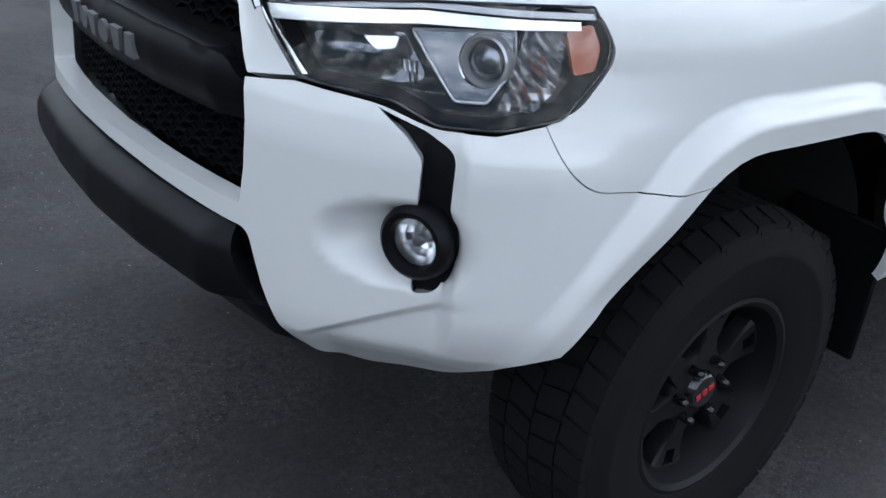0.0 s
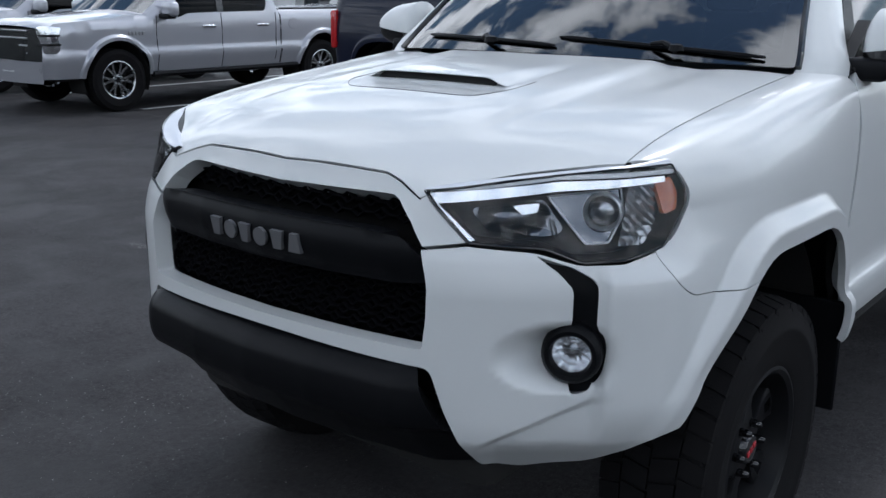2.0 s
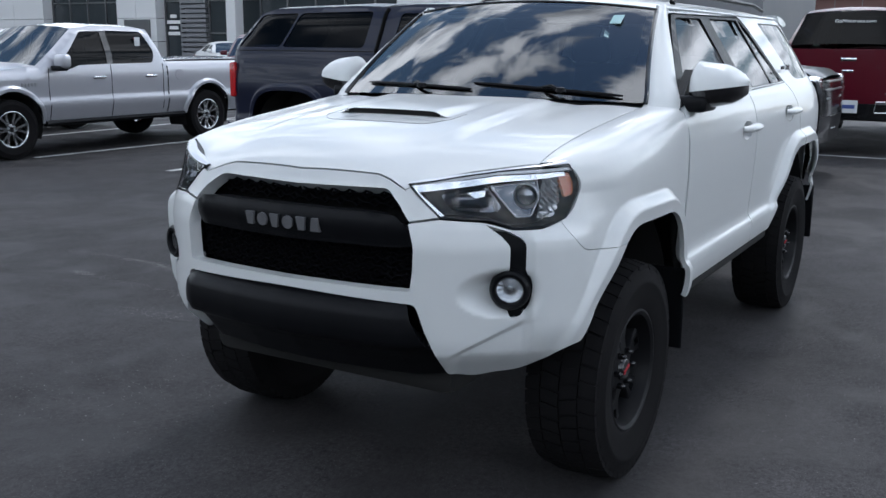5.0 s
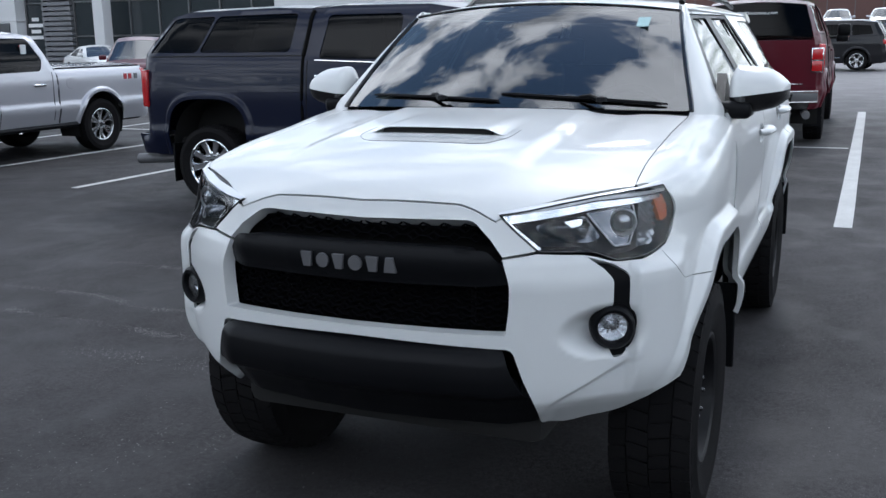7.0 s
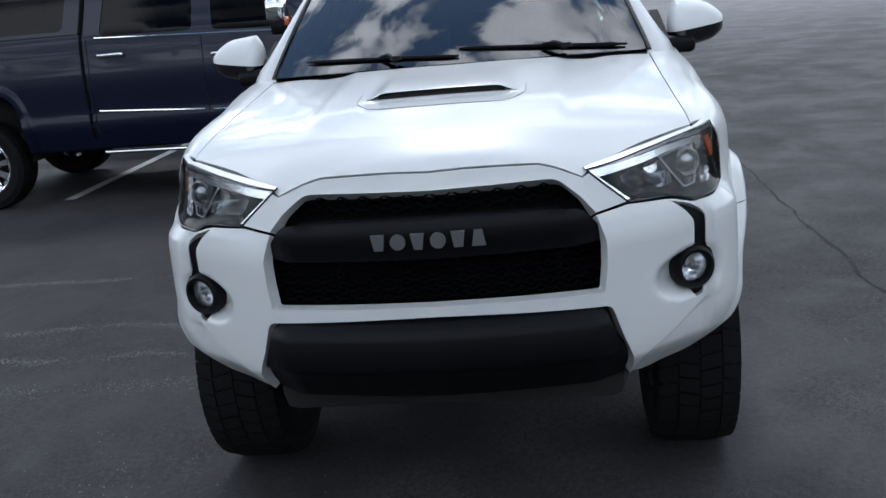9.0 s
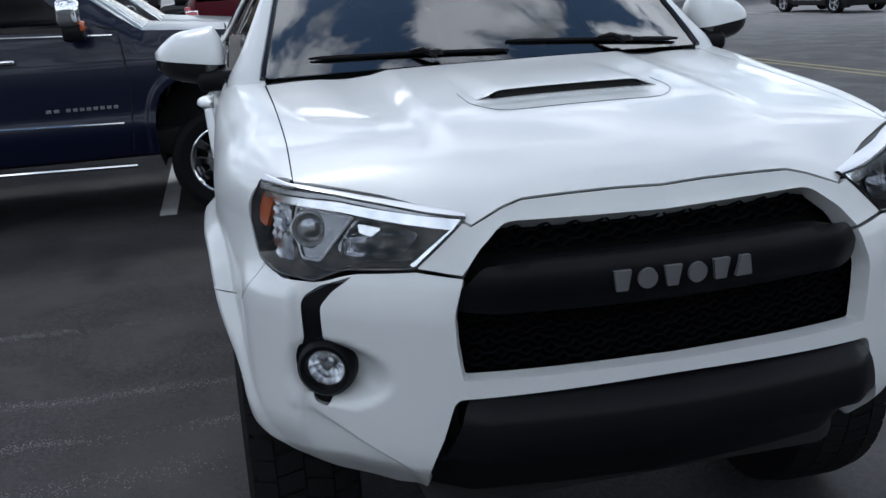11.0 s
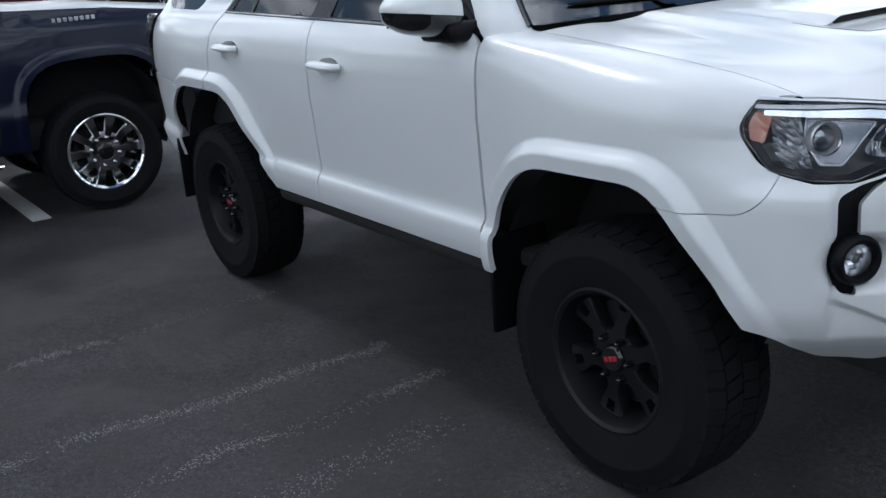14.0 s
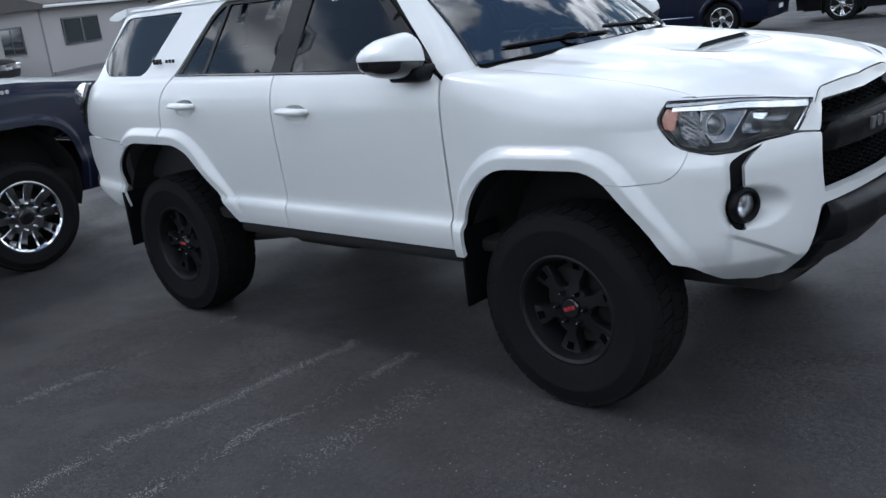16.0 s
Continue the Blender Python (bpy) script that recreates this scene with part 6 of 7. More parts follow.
# maker's word as six plain raised shapes
for k, shape in enumerate(("flare", "oval", "wedge", "oval", "flare", "peak")):
    yc, zc = 0.134 - k * 0.0535, 1.019
    hw, hh = 0.0185, 0.0215
    if shape == "oval":
        bm = bmesh.new()
        vs = []
        for d in (0.0, 0.008):
            for rr in (1.0, 0.02):
                vs.append([bm.verts.new((-d, 0.0205 * rr * math.cos(a), hh * rr * math.sin(a))) for a in np.linspace(0, 2 * math.pi, 25)[:-1]])
        for A, B in ((vs[2], vs[3]), (vs[0], vs[2]), (vs[3], vs[1])):
            for i in range(24):
                bm.faces.new((A[i], A[(i + 1) % 24], B[(i + 1) % 24], B[i]))
        bmesh.ops.recalc_face_normals(bm, faces=bm.faces)
    else:
        a_, b_ = {"flare": (hw, 0.012), "wedge": (hw, 0.011), "peak": (0.011, hw)}[shape]
        bm = bm_prism([(-a_, hh), (a_, hh), (b_, -hh), (-b_, -hh)], -0.008, 0.004, "x")
    ob = part("badge_shape", bm, M["grey_plastic"], grille_bar)
    p = bar_face(np.array([yc]), np.array([zc]))[0]
    ob.location = (p[0], yc, zc)
    ob.rotation_euler = (0, radians(-6), math.atan2(np.interp(abs(yc) + 0.02, PLAN[:7, 1], PLAN[:7, 0]) - np.interp(abs(yc) - 0.02, PLAN[:7, 1], PLAN[:7, 0]), 0.04) * (-1 if yc > 0 else 1))


def hex_mesh(y_half, z0, z1, dy, dz, depth_in, r):
    """Black honeycomb of thin ribs over a strip of the grille."""
    P, F = [], []
    def at(y, z):
        return (float(np.interp(abs(y), PLAN[:7, 1], PLAN[:7, 0])) + depth_in + 0.10 * max(z - 1.05, 0), y, z)
    def rib(a, b):
        lim = y_half - 1.0 * max(max(a[1], b[1]) - 1.072, 0)
        if max(abs(a[0]), abs(b[0])) > lim:
            return
        A, B = Vector(at(*a)), Vector(at(*b))
        t = (B - A).normalized(); n1 = Vector((1, 0, 0)).cross(t).normalized() * r
        k = len(P)
        for q in (A, B):
            P.extend([q + n1, q - n1, q + n1 + Vector((0.016, 0, 0)), q - n1 + Vector((0.016, 0, 0))])
        F.extend([[k, k + 4, k + 5, k + 1], [k, k + 2, k + 6, k + 4], [k + 1, k + 5, k + 7, k + 3]])
    rows, j = int((z1 - z0) / dz) + 2, 0
    for row in range(rows):
        zc = z0 + row * dz
        for col in range(-int(y_half / dy) - 1, int(y_half / dy) + 2):
            yc = (col + 0.5 * (row % 2)) * dy
            hx6 = [(yc - dy * 0.5, zc), (yc - dy * 0.22, zc + dz * 0.5), (yc + dy * 0.22, zc + dz * 0.5), (yc + dy * 0.5, zc)]
            for a, b in zip(hx6, hx6[1:]):
                if max(abs(a[0]), abs(b[0])) < y_half and z0 - 0.005 < min(a[1], b[1]) and max(a[1], b[1]) < z1 + 0.005:
                    rib(a, b)
            a, b = (yc - dy * 0.22, zc + dz * 0.5), (yc - dy * 0.5, zc + dz)
            for a, b in (((yc - dy * 0.22, zc + dz * 0.5), (yc - dy * 0.5, zc + dz)), ((yc + dy * 0.22, zc + dz * 0.5), (yc + dy * 0.5, zc + dz))):
                if max(abs(a[0]), abs(b[0])) < y_half and min(a[1], b[1]) > z0 - 0.005 and max(a[1], b[1]) < z1 + 0.005:
                    rib(a, b)
    return mesh_of(P, F)


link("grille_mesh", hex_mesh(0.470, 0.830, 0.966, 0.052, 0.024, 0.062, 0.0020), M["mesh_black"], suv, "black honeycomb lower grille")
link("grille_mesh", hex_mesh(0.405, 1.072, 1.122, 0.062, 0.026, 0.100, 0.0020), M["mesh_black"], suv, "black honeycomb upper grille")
# black sheet standing in for the unlit space behind the mesh
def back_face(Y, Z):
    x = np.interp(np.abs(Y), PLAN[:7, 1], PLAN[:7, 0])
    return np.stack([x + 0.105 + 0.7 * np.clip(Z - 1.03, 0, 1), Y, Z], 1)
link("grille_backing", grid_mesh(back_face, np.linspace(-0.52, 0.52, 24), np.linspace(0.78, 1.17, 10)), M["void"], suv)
# added plate, blocks light that would fall on the ribs from above
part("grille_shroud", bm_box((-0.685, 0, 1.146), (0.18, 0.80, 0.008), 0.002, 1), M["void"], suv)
for yy in (-0.34, 0.27):
    part("radiator_brace", bm_box((-0.790, yy, 0.90), (0.010, 0.014, 0.12), 0.003), M["black_plastic"], suv)



# black lower bumper and the skid plate under it
def low_face(Y, Z):
    x = np.interp(np.abs(Y), PLAN[:7, 1], PLAN[:7, 0])
    out = curve([(0.50, -0.13), (0.57, -0.075), (0.625, -0.030), (0.640, -0.012), (0.656, 0.030), (0.675, 0.043), (0.715, 0.050), (0.750, 0.047), (0.776, 0.030), (0.792, 0.000), (0.81, -0.05)], Z)
    return np.stack([x - out + 0.03 * smooth((np.abs(Y) - 0.42) / 0.09), Y, Z], 1)


low_half = [(0.0, 0.803), (0.455, 0.795, 0.03), (0.490, 0.70, 0.03), (0.522, 0.615, 0.03), (0.515, 0.535, 0.03), (0.0, 0.525)]
panel("lower_bumper", BLK, suv, rounded([(y, z, *r) for y, z, *r in low_half] + [(-y, z, *r) for y, z, *r in low_half[::-1]]), low_face, (-1, 0, 0), h=0.018, depth=0.05, gap=0, label="rounded black plastic lower bumper")
part("skid_plate", bm_prism([(-0.74, 0.585), (-0.74, 0.56), (-0.60, 0.46), (-0.45, 0.42), (-0.45, 0.48), (-0.60, 0.54)], -0.40, 0.40), M["under"], suv)



# head lamps
def lamp_outline(grow):
    g = grow
    up = on_nose(Ylist((0.424 - g, 1.160 + g)))
    top = [(at_y(y, z), z + g) for y, z in ((0.50, 1.172), (0.58, 1.188), (0.66, 1.200), (0.733, 1.208))]
    rest = on_nose(Xlist((-0.452 + g, 1.212, 0.004), (-0.428 + g, 1.160, 0.012), (-0.434 + g, 1.128, 0.012), (-0.505 + g, 1.050 - g, 0.012)) + Ylist((0.785, 1.030 - g, 0.012), (0.722, 1.027 - g, 0.012), (0.660, 1.056 - g, 0.02), (0.532, 1.064 - g, 0.01)))
    return rounded(up + top + rest)


bare = lambda U, V: nose(U, V, True)
for s in (1, -1):
    lamp = panel("head_lamp", M["lamp_black"], suv, lamp_outline(0.004) * [s, 1], bare, (-1, s * 0.5, 0), h=0.03, depth=0.0, gap=0, lift=-0.062, label="projector head lamp in a black housing with amber corner")
    # housing wall between lens and back
    rim = densify(lamp_outline(0.0), 0.02) * [s, 1]
    A, B = nose(rim[:, 0], rim[:, 1], True), nose(rim[:, 0], rim[:, 1], True)
    inw = np.stack([-nose_xy(rim[:, 0])[2], -np.sign(rim[:, 0]) * nose_xy(rim[:, 0])[3], 0 * rim[:, 0]], 1)
    B = A + inw * 0.07
    n = len(rim)
    link("housing_wall", mesh_of(np.concatenate([A, B]), [[i, (i + 1) % n, n + (i + 1) % n, n + i] for i in range(n)]), M["lamp_black"], lamp)
    ln = panel("lens", M["clear"], lamp, lamp_outline(0.0) * [s, 1], bare, (-1, s * 0.5, 0), h=0.03, depth=0.0, gap=0.002, lift=0.004)
    ln.visible_shadow = False
    part("gasket", bm_tube([tuple(p) for p in A] + [tuple(A[0])], 0.0026, 6, cap=False), M["gloss_black"], lamp)
    # chrome blade along the top and down the inner end
    blade = rounded([(at_y(0.431, 1.156), 1.157), (at_y(0.55, 1.170), 1.172), (at_y(0.66, 1.185), 1.187), (at_x(-0.47, 1.18), 1.190), (at_x(-0.47, 1.17), 1.178), (at_y(0.66, 1.168), 1.168), (at_y(0.53, 1.148), 1.148), (at_y(0.458, 1.138), 1.138), (at_y(0.542, 1.070), 1.070), (at_y(0.527, 1.067), 1.067)]) * [s, 1]
    panel("chrome_blade", M["reflector"], lamp, blade, bare, (-1, s * 0.5, 0), h=0.012, depth=0.012, gap=0, lift=-0.006)
    upper = rounded([(at_y(0.46, 1.163), 1.164), (at_y(0.66, 1.19), 1.200), (at_x(-0.44, 1.2), 1.203), (at_x(-0.45, 1.19), 1.194), (at_y(0.66, 1.18), 1.191), (at_y(0.50, 1.16), 1.166)]) * [s, 1]
    # silvered top of the lens, laid back to the hood's edge
    top_a = np.array([(u, v) for u, v in lamp_outline(0.0) if v > 1.158 and u <= at_x(-0.4525, 1.2)])
    top_a = top_a[np.argsort(top_a[:, 0])]
    ua = np.linspace(top_a[0, 0], top_a[-1, 0], 22)
    TA = nose(ua, np.interp(ua, top_a[:, 0], top_a[:, 1]), True)
    he = np.array([(-0.777, 0.416), (-0.66, 0.577), (-0.532, 0.740), (-0.452, 0.786)])
    ek = np.concatenate([[0], np.cumsum(np.hypot(*np.diff(he, axis=0).T))])
    ea = np.linspace(0, ek[-1], 22)
    ex, ey = np.interp(ea, ek, he[:, 0]), np.interp(ea, ek, he[:, 1])
    TB = np.stack([ex, ey, np.where(ex < -0.532, hood_z(ex, ey) - 0.007, np.interp(ex, [-0.532, -0.452], [float(hood_z(np.array([-0.532]), np.array([0.74]))[0]) - 0.007, 1.222]))], 1)
    grid_v = np.concatenate([TA * (1 - k) + TB * k + np.array([0, 0, 0.006 * 4 * k * (1 - k)]) for k in (0, 0.25, 0.5, 0.75, 1.0)]) * [1, s, 1]
    quads = [[r * 22 + i, r * 22 + i + 1, (r + 1) * 22 + i + 1, (r + 1) * 22 + i][::s] for r in range(4) for i in range(21)]
    link("lens_top", mesh_of(grid_v, quads), M["lamp_silver"], lamp)
    panel("upper_blade", M["satin_metal"], lamp, upper, bare, (-1, s * 0.5, 0), h=0.012, depth=0.006, gap=0, lift=-0.004)

    def place(y, z, back, out=0.35):
        u = at_y(y, z)
        p = nose(np.array([u]), np.array([z]), True)[0]
        _, _, nx_, ny_ = nose_xy(np.array([u]))
        p = p - np.array([nx_[0], ny_[0], 0]) * back
        m = Matrix.Translation((p[0], s * p[1], p[2])) @ Matrix.Rotation(s * -radians(22), 4, "Z")
        return m
    # projector: ring and glass ball; the axis is local -x
    pr = place(0.742, 1.118, 0.040)
    for nm, prof, mt in (("projector_ring", [(0.043, 0.004), (0.041, -0.012), (0.0375, -0.015), (0.034, -0.008), (0.033, 0.01)], M["lamp_silver"]),
                         ("projector_glass", [(0.0005, -0.016), (0.012, -0.0145), (0.022, -0.010), (0.029, -0.003), (0.033, 0.008)], M["lamp_strip"])):
        part(nm, bm_lathe(prof, 36, "x"), mt, lamp).matrix_local = pr
    pl = part("projector_lens", bm_lathe([(0.0005, -0.026), (0.012, -0.024), (0.024, -0.017), (0.031, -0.006), (0.033, 0.004)], 32, "x"), M["clear"], lamp)
    pl.matrix_local = pr

    def set_back(deep):
        def f(U, V):
            _, _, nx_, ny_ = nose_xy(U)
            return nose(U, V, True) - np.stack([nx_, np.sign(np.asarray(U) + 1e-12) * ny_, 0 * nx_], 1) * deep
        return f
    # silvered five-sided bezel round the projector, with a bright edge
    bz = rounded([(at_y(0.652, 1.15), 1.152), (at_x(-0.558, 1.16), 1.166), (at_x(-0.560, 1.12), 1.118), (at_y(0.756, 1.07), 1.058), (at_y(0.722, 1.07), 1.056)], 0.006)
    hole = ellipse(at_y(0.738, 1.118), 1.118, 0.041, 0.041)
    panel("projector_bezel", M["lamp_smoke"], lamp, bz * [s, 1], set_back(0.034), (-1, s * 0.5, 0), h=0.010, depth=0.010, gap=0, holes=[hole * [s, 1]])
    edge = densify(bz, 0.012) * [s, 1]
    E_ = set_back(0.030)(edge[:, 0], edge[:, 1])
    part("bezel_edge", bm_tube([tuple(p) for p in E_] + [tuple(E_[0])], 0.0024, 6, cap=False), M["lamp_silver"], lamp)
    # bright ribs curving round the inboard side of the projector
    for r_, w_ in ((0.050, 0.0030), (0.058, 0.0030), (0.066, 0.0025)):
        mid_ = math.pi if s > 0 else 0.0
        part("bezel_rib", bm_lathe([(r_ - w_, 0.006), (r_ - w_, -0.004), (r_ + w_ * 0.4, -0.007), (r_ + w_, 0.004)], 14, "x", mid_ - 0.8, mid_ + 0.55), M["reflector"], lamp).matrix_local = pr
    # smoked main-beam bowl, its far wall catching the light
    bowl_o = rounded([(at_y(0.520, 1.12), 1.128, 0.02), (at_y(0.646, 1.14), 1.148, 0.01), (at_y(0.690, 1.08), 1.084, 0.02), (at_y(0.660, 1.07), 1.074), (at_y(0.560, 1.08), 1.082, 0.02)], 0.01)
    uc, vc = at_y(0.600, 1.11), 1.112

    def bowl_face(U, V):
        q = np.clip(np.hypot((np.abs(U) - uc) / 0.085, (V - vc) / 0.042), 0, 1)
        return set_back((0.024 + 0.038 * (1 - q ** 2))[:, None])(U, V)
    panel("beam_reflector", M["lamp_smoke"], lamp, bowl_o * [s, 1], bowl_face, (-1, s * 0.5, 0), h=0.009, depth=0.0, gap=0)
    patch = rounded([(at_y(0.596, 1.13), 1.134), (at_y(0.642, 1.13), 1.140), (at_y(0.640, 1.12), 1.122), (at_y(0.616, 1.12), 1.116)], 0.005) * [s, 1]
    panel("bright_facet", M["reflector"], lamp, patch, set_back(0.026), (-1, s * 0.5, 0), h=0.008, depth=0.004, gap=0)
    # curved bright fins below the bowl
    for k in range(3):
        part("reflector_fin", bm_box((0, (k - 1) * 0.009 * s, 0), (0.02, 0.004, 0.036), 0.001, 1, Matrix.Rotation(s * radians(10), 4, "X")), M["reflector"], lamp).matrix_local = place(0.668, 1.092, 0.030)
    # prismatic marker and amber corner
    cells, NV = [], 14
    for j in range(NV + 1):
        v = 1.052 + 0.126 * j / NV
        ua, ub = np.interp(v, [1.05, 1.178], [at_y(0.760, 1.1), at_x(-0.551, 1.1)]), np.interp(v, [1.05, 1.09, 1.178], [at_x(-0.535, 1.1), at_x(-0.500, 1.1), at_x(-0.490, 1.1)])
        cells.append([(ua + (ub - ua) * i / 7, v) for i in range(8)])
    flat_uv = np.array([c for row in cells for c in row])
    CP = nose(flat_uv[:, 0], flat_uv[:, 1], True)
    rc = random.Random(11)
    for k in range(len(CP)):
        i, j = k % 8, k // 8
        back = 0.022 + (0.0026 if (i + j) % 2 else -0.0026) + rc.uniform(-0.0016, 0.0016)
        _, _, nx_, ny_ = nose_xy(flat_uv[k:k + 1, 0])
        CP[k] -= np.array([nx_[0], ny_[0], 0]) * back
    CP = CP * [1, s, 1]
    cme = mesh_of(CP, [[j * 8 + i, j * 8 + i + 1, (j + 1) * 8 + i + 1, (j + 1) * 8 + i][::s] for j in range(NV) for i in range(7)])
    cme.shade_flat()
    link("prism_cells", cme, M["lamp_strip"], lamp)
    am = rounded([(at_x(-0.488, 1.17), 1.180), (at_x(-0.450, 1.17), 1.188), (at_x(-0.438, 1.15), 1.156), (at_x(-0.446, 1.12), 1.120), (at_x(-0.480, 1.1), 1.112)], 0.008) * [s, 1]
    panel("amber_corner", M["amber"], lamp, am, bare, (-1, s * 0.5, 0), h=0.02, depth=0.012, gap=0, lift=-0.016)

# fog lamps
for s in (1, -1):
    fm = Matrix.Translation((-0.676, s * 0.715, 0.836)) @ Matrix.Rotation(s * -radians(22), 4, "Z")
    bez = part("fog_lamp", bm_lathe([(0.040, 0.012), (0.041, -0.012), (0.045, -0.020), (0.054, -0.022), (0.062, -0.014), (0.065, 0.004), (0.064, 0.05)], 40, "x"), BLK, suv, "round fog lamp in a black bezel")
    bez.matrix_local = fm
    part("fog_reflector", bm_lathe([(0.0005, 0.030), (0.012, 0.029), (0.022, 0.024), (0.032, 0.013), (0.041, -0.004)], 13, "x"), M["reflector"], bez, smooth=False)
    part("fog_bulb", bm_lathe([(0.0005, -0.002), (0.010, 0.000), (0.011, 0.026)], 14, "x"), M["chrome"], bez)
    fl = part("fog_lens", bm_lathe([(0.0005, -0.017), (0.02, -0.0155), (0.034, -0.012), (0.042, -0.006)], 32, "x"), M["clear"], bez)
    fl.visible_shadow = False

# doors
def belt(x):
    return 1.346 + 0.0155 * (x - 0.6)


front_door = rounded([(0.560, 0.598), (1.687, 0.598), (1.678, 1.0), (1.690, 1.362), (0.605, belt(0.605)), (0.556, 1.315, 0.02), (0.549, 1.15)])
rear_door = rounded([(1.693, 0.598), (2.30, 0.598), (2.697, 0.99), (2.697, 1.29, 0.06), (2.612, belt(2.61)), (1.696, 1.362), (1.684, 1.0)])
for s in (False, True):
    d1 = panel("front_door", WHITE, suv, front_door, side, (0, 1, 0), h=0.022, depth=0.02, mirror=s, holes=[ellipse(1.495, 1.182, 0.089, 0.044)])
    d2 = panel("rear_door", WHITE, suv, rear_door, side, (0, 1, 0), h=0.020, depth=0.03, mirror=s, holes=[ARCH_R, ellipse(2.445, 1.212, 0.089, 0.044)], creases=FLARE_R)
    sg = -1 if s else 1
    for dr, xa, za in ((d1, 1.525, 1.182), (d2, 2.475, 1.212)):
        y = float(side(np.array([xa]), np.array([za]))[0, 1])
        cup = part("handle_cup", bm_lathe([(0.0005, -0.030), (0.03, -0.027), (0.056, -0.014), (0.068, -0.003), (0.0725, 0.0005)], 28, "y"), WHITE, dr)
        cup.location, cup.scale = (xa - 0.03, sg * (y + 0.001), za), (1.25, sg, 0.62)
        pts = [(xa + 0.068, y + 0.002, za + 0.016), (xa + 0.058, y + 0.026, za + 0.016), (xa + 0.01, y + 0.034, za + 0.016), (xa - 0.06, y + 0.034, za + 0.014), (xa - 0.112, y + 0.026, za + 0.012), (xa - 0.124, y + 0.002, za + 0.012)]
        part("door_handle", bm_tube([(a, sg * b, c) for a, b, c in pts], [0.017, 0.022, 0.024, 0.024, 0.022, 0.017], 14, squash=(1.25, 0.75)), WHITE, dr)

# rear quarter with roof frame, window band, glass
G = rounded([(0.575, belt(0.575) - 0.002), (2.607, belt(2.607) - 0.002), (2.425, 1.715, 0.02), (2.345, 1.792, 0.04), (1.235, 1.778, 0.02)])
win1 = rounded([(0.73, 1.366), (1.588, 1.376), (1.612, 1.768, 0.02), (1.26, 1.760, 0.02)], 0.012)
win2 = rounded([(1.742, 1.378), (2.322, 1.387), (2.285, 1.775, 0.015), (1.750, 1.770, 0.015)], 0.012)
win3 = rounded([(2.352, 1.388), (2.560, 1.392), (2.410, 1.70, 0.02), (2.345, 1.765, 0.02), (2.316, 1.772)], 0.008)
QW = rounded([(2.945, 1.386, 0.06), (3.40, 1.392, 0.12), (3.520, 1.490, 0.08), (3.370, 1.765, 0.06), (2.735, 1.766, 0.03)])
quarter = rounded([(1.115, 1.768), (1.238, 1.780), (2.347, 1.795, 0.04), (2.428, 1.716, 0.02), (2.611, 1.387), (2.702, 1.292, 0.06), (2.702, 0.95), (3.08, 0.95), (3.10, 1.010), (3.66, 1.03), (3.74, 1.05), (3.735, 1.115), (3.61, 1.335), (3.555, 1.372), (3.505, 1.52), (3.40, 1.785, 0.03), (3.34, 1.822), (1.09, 1.800)])
inner = rounded([(0.50, 0.60), (3.60, 0.75), (3.66, 1.2), (3.45, 1.60), (3.36, 1.79), (1.12, 1.77), (0.62, 1.36), (0.52, 1.2)])
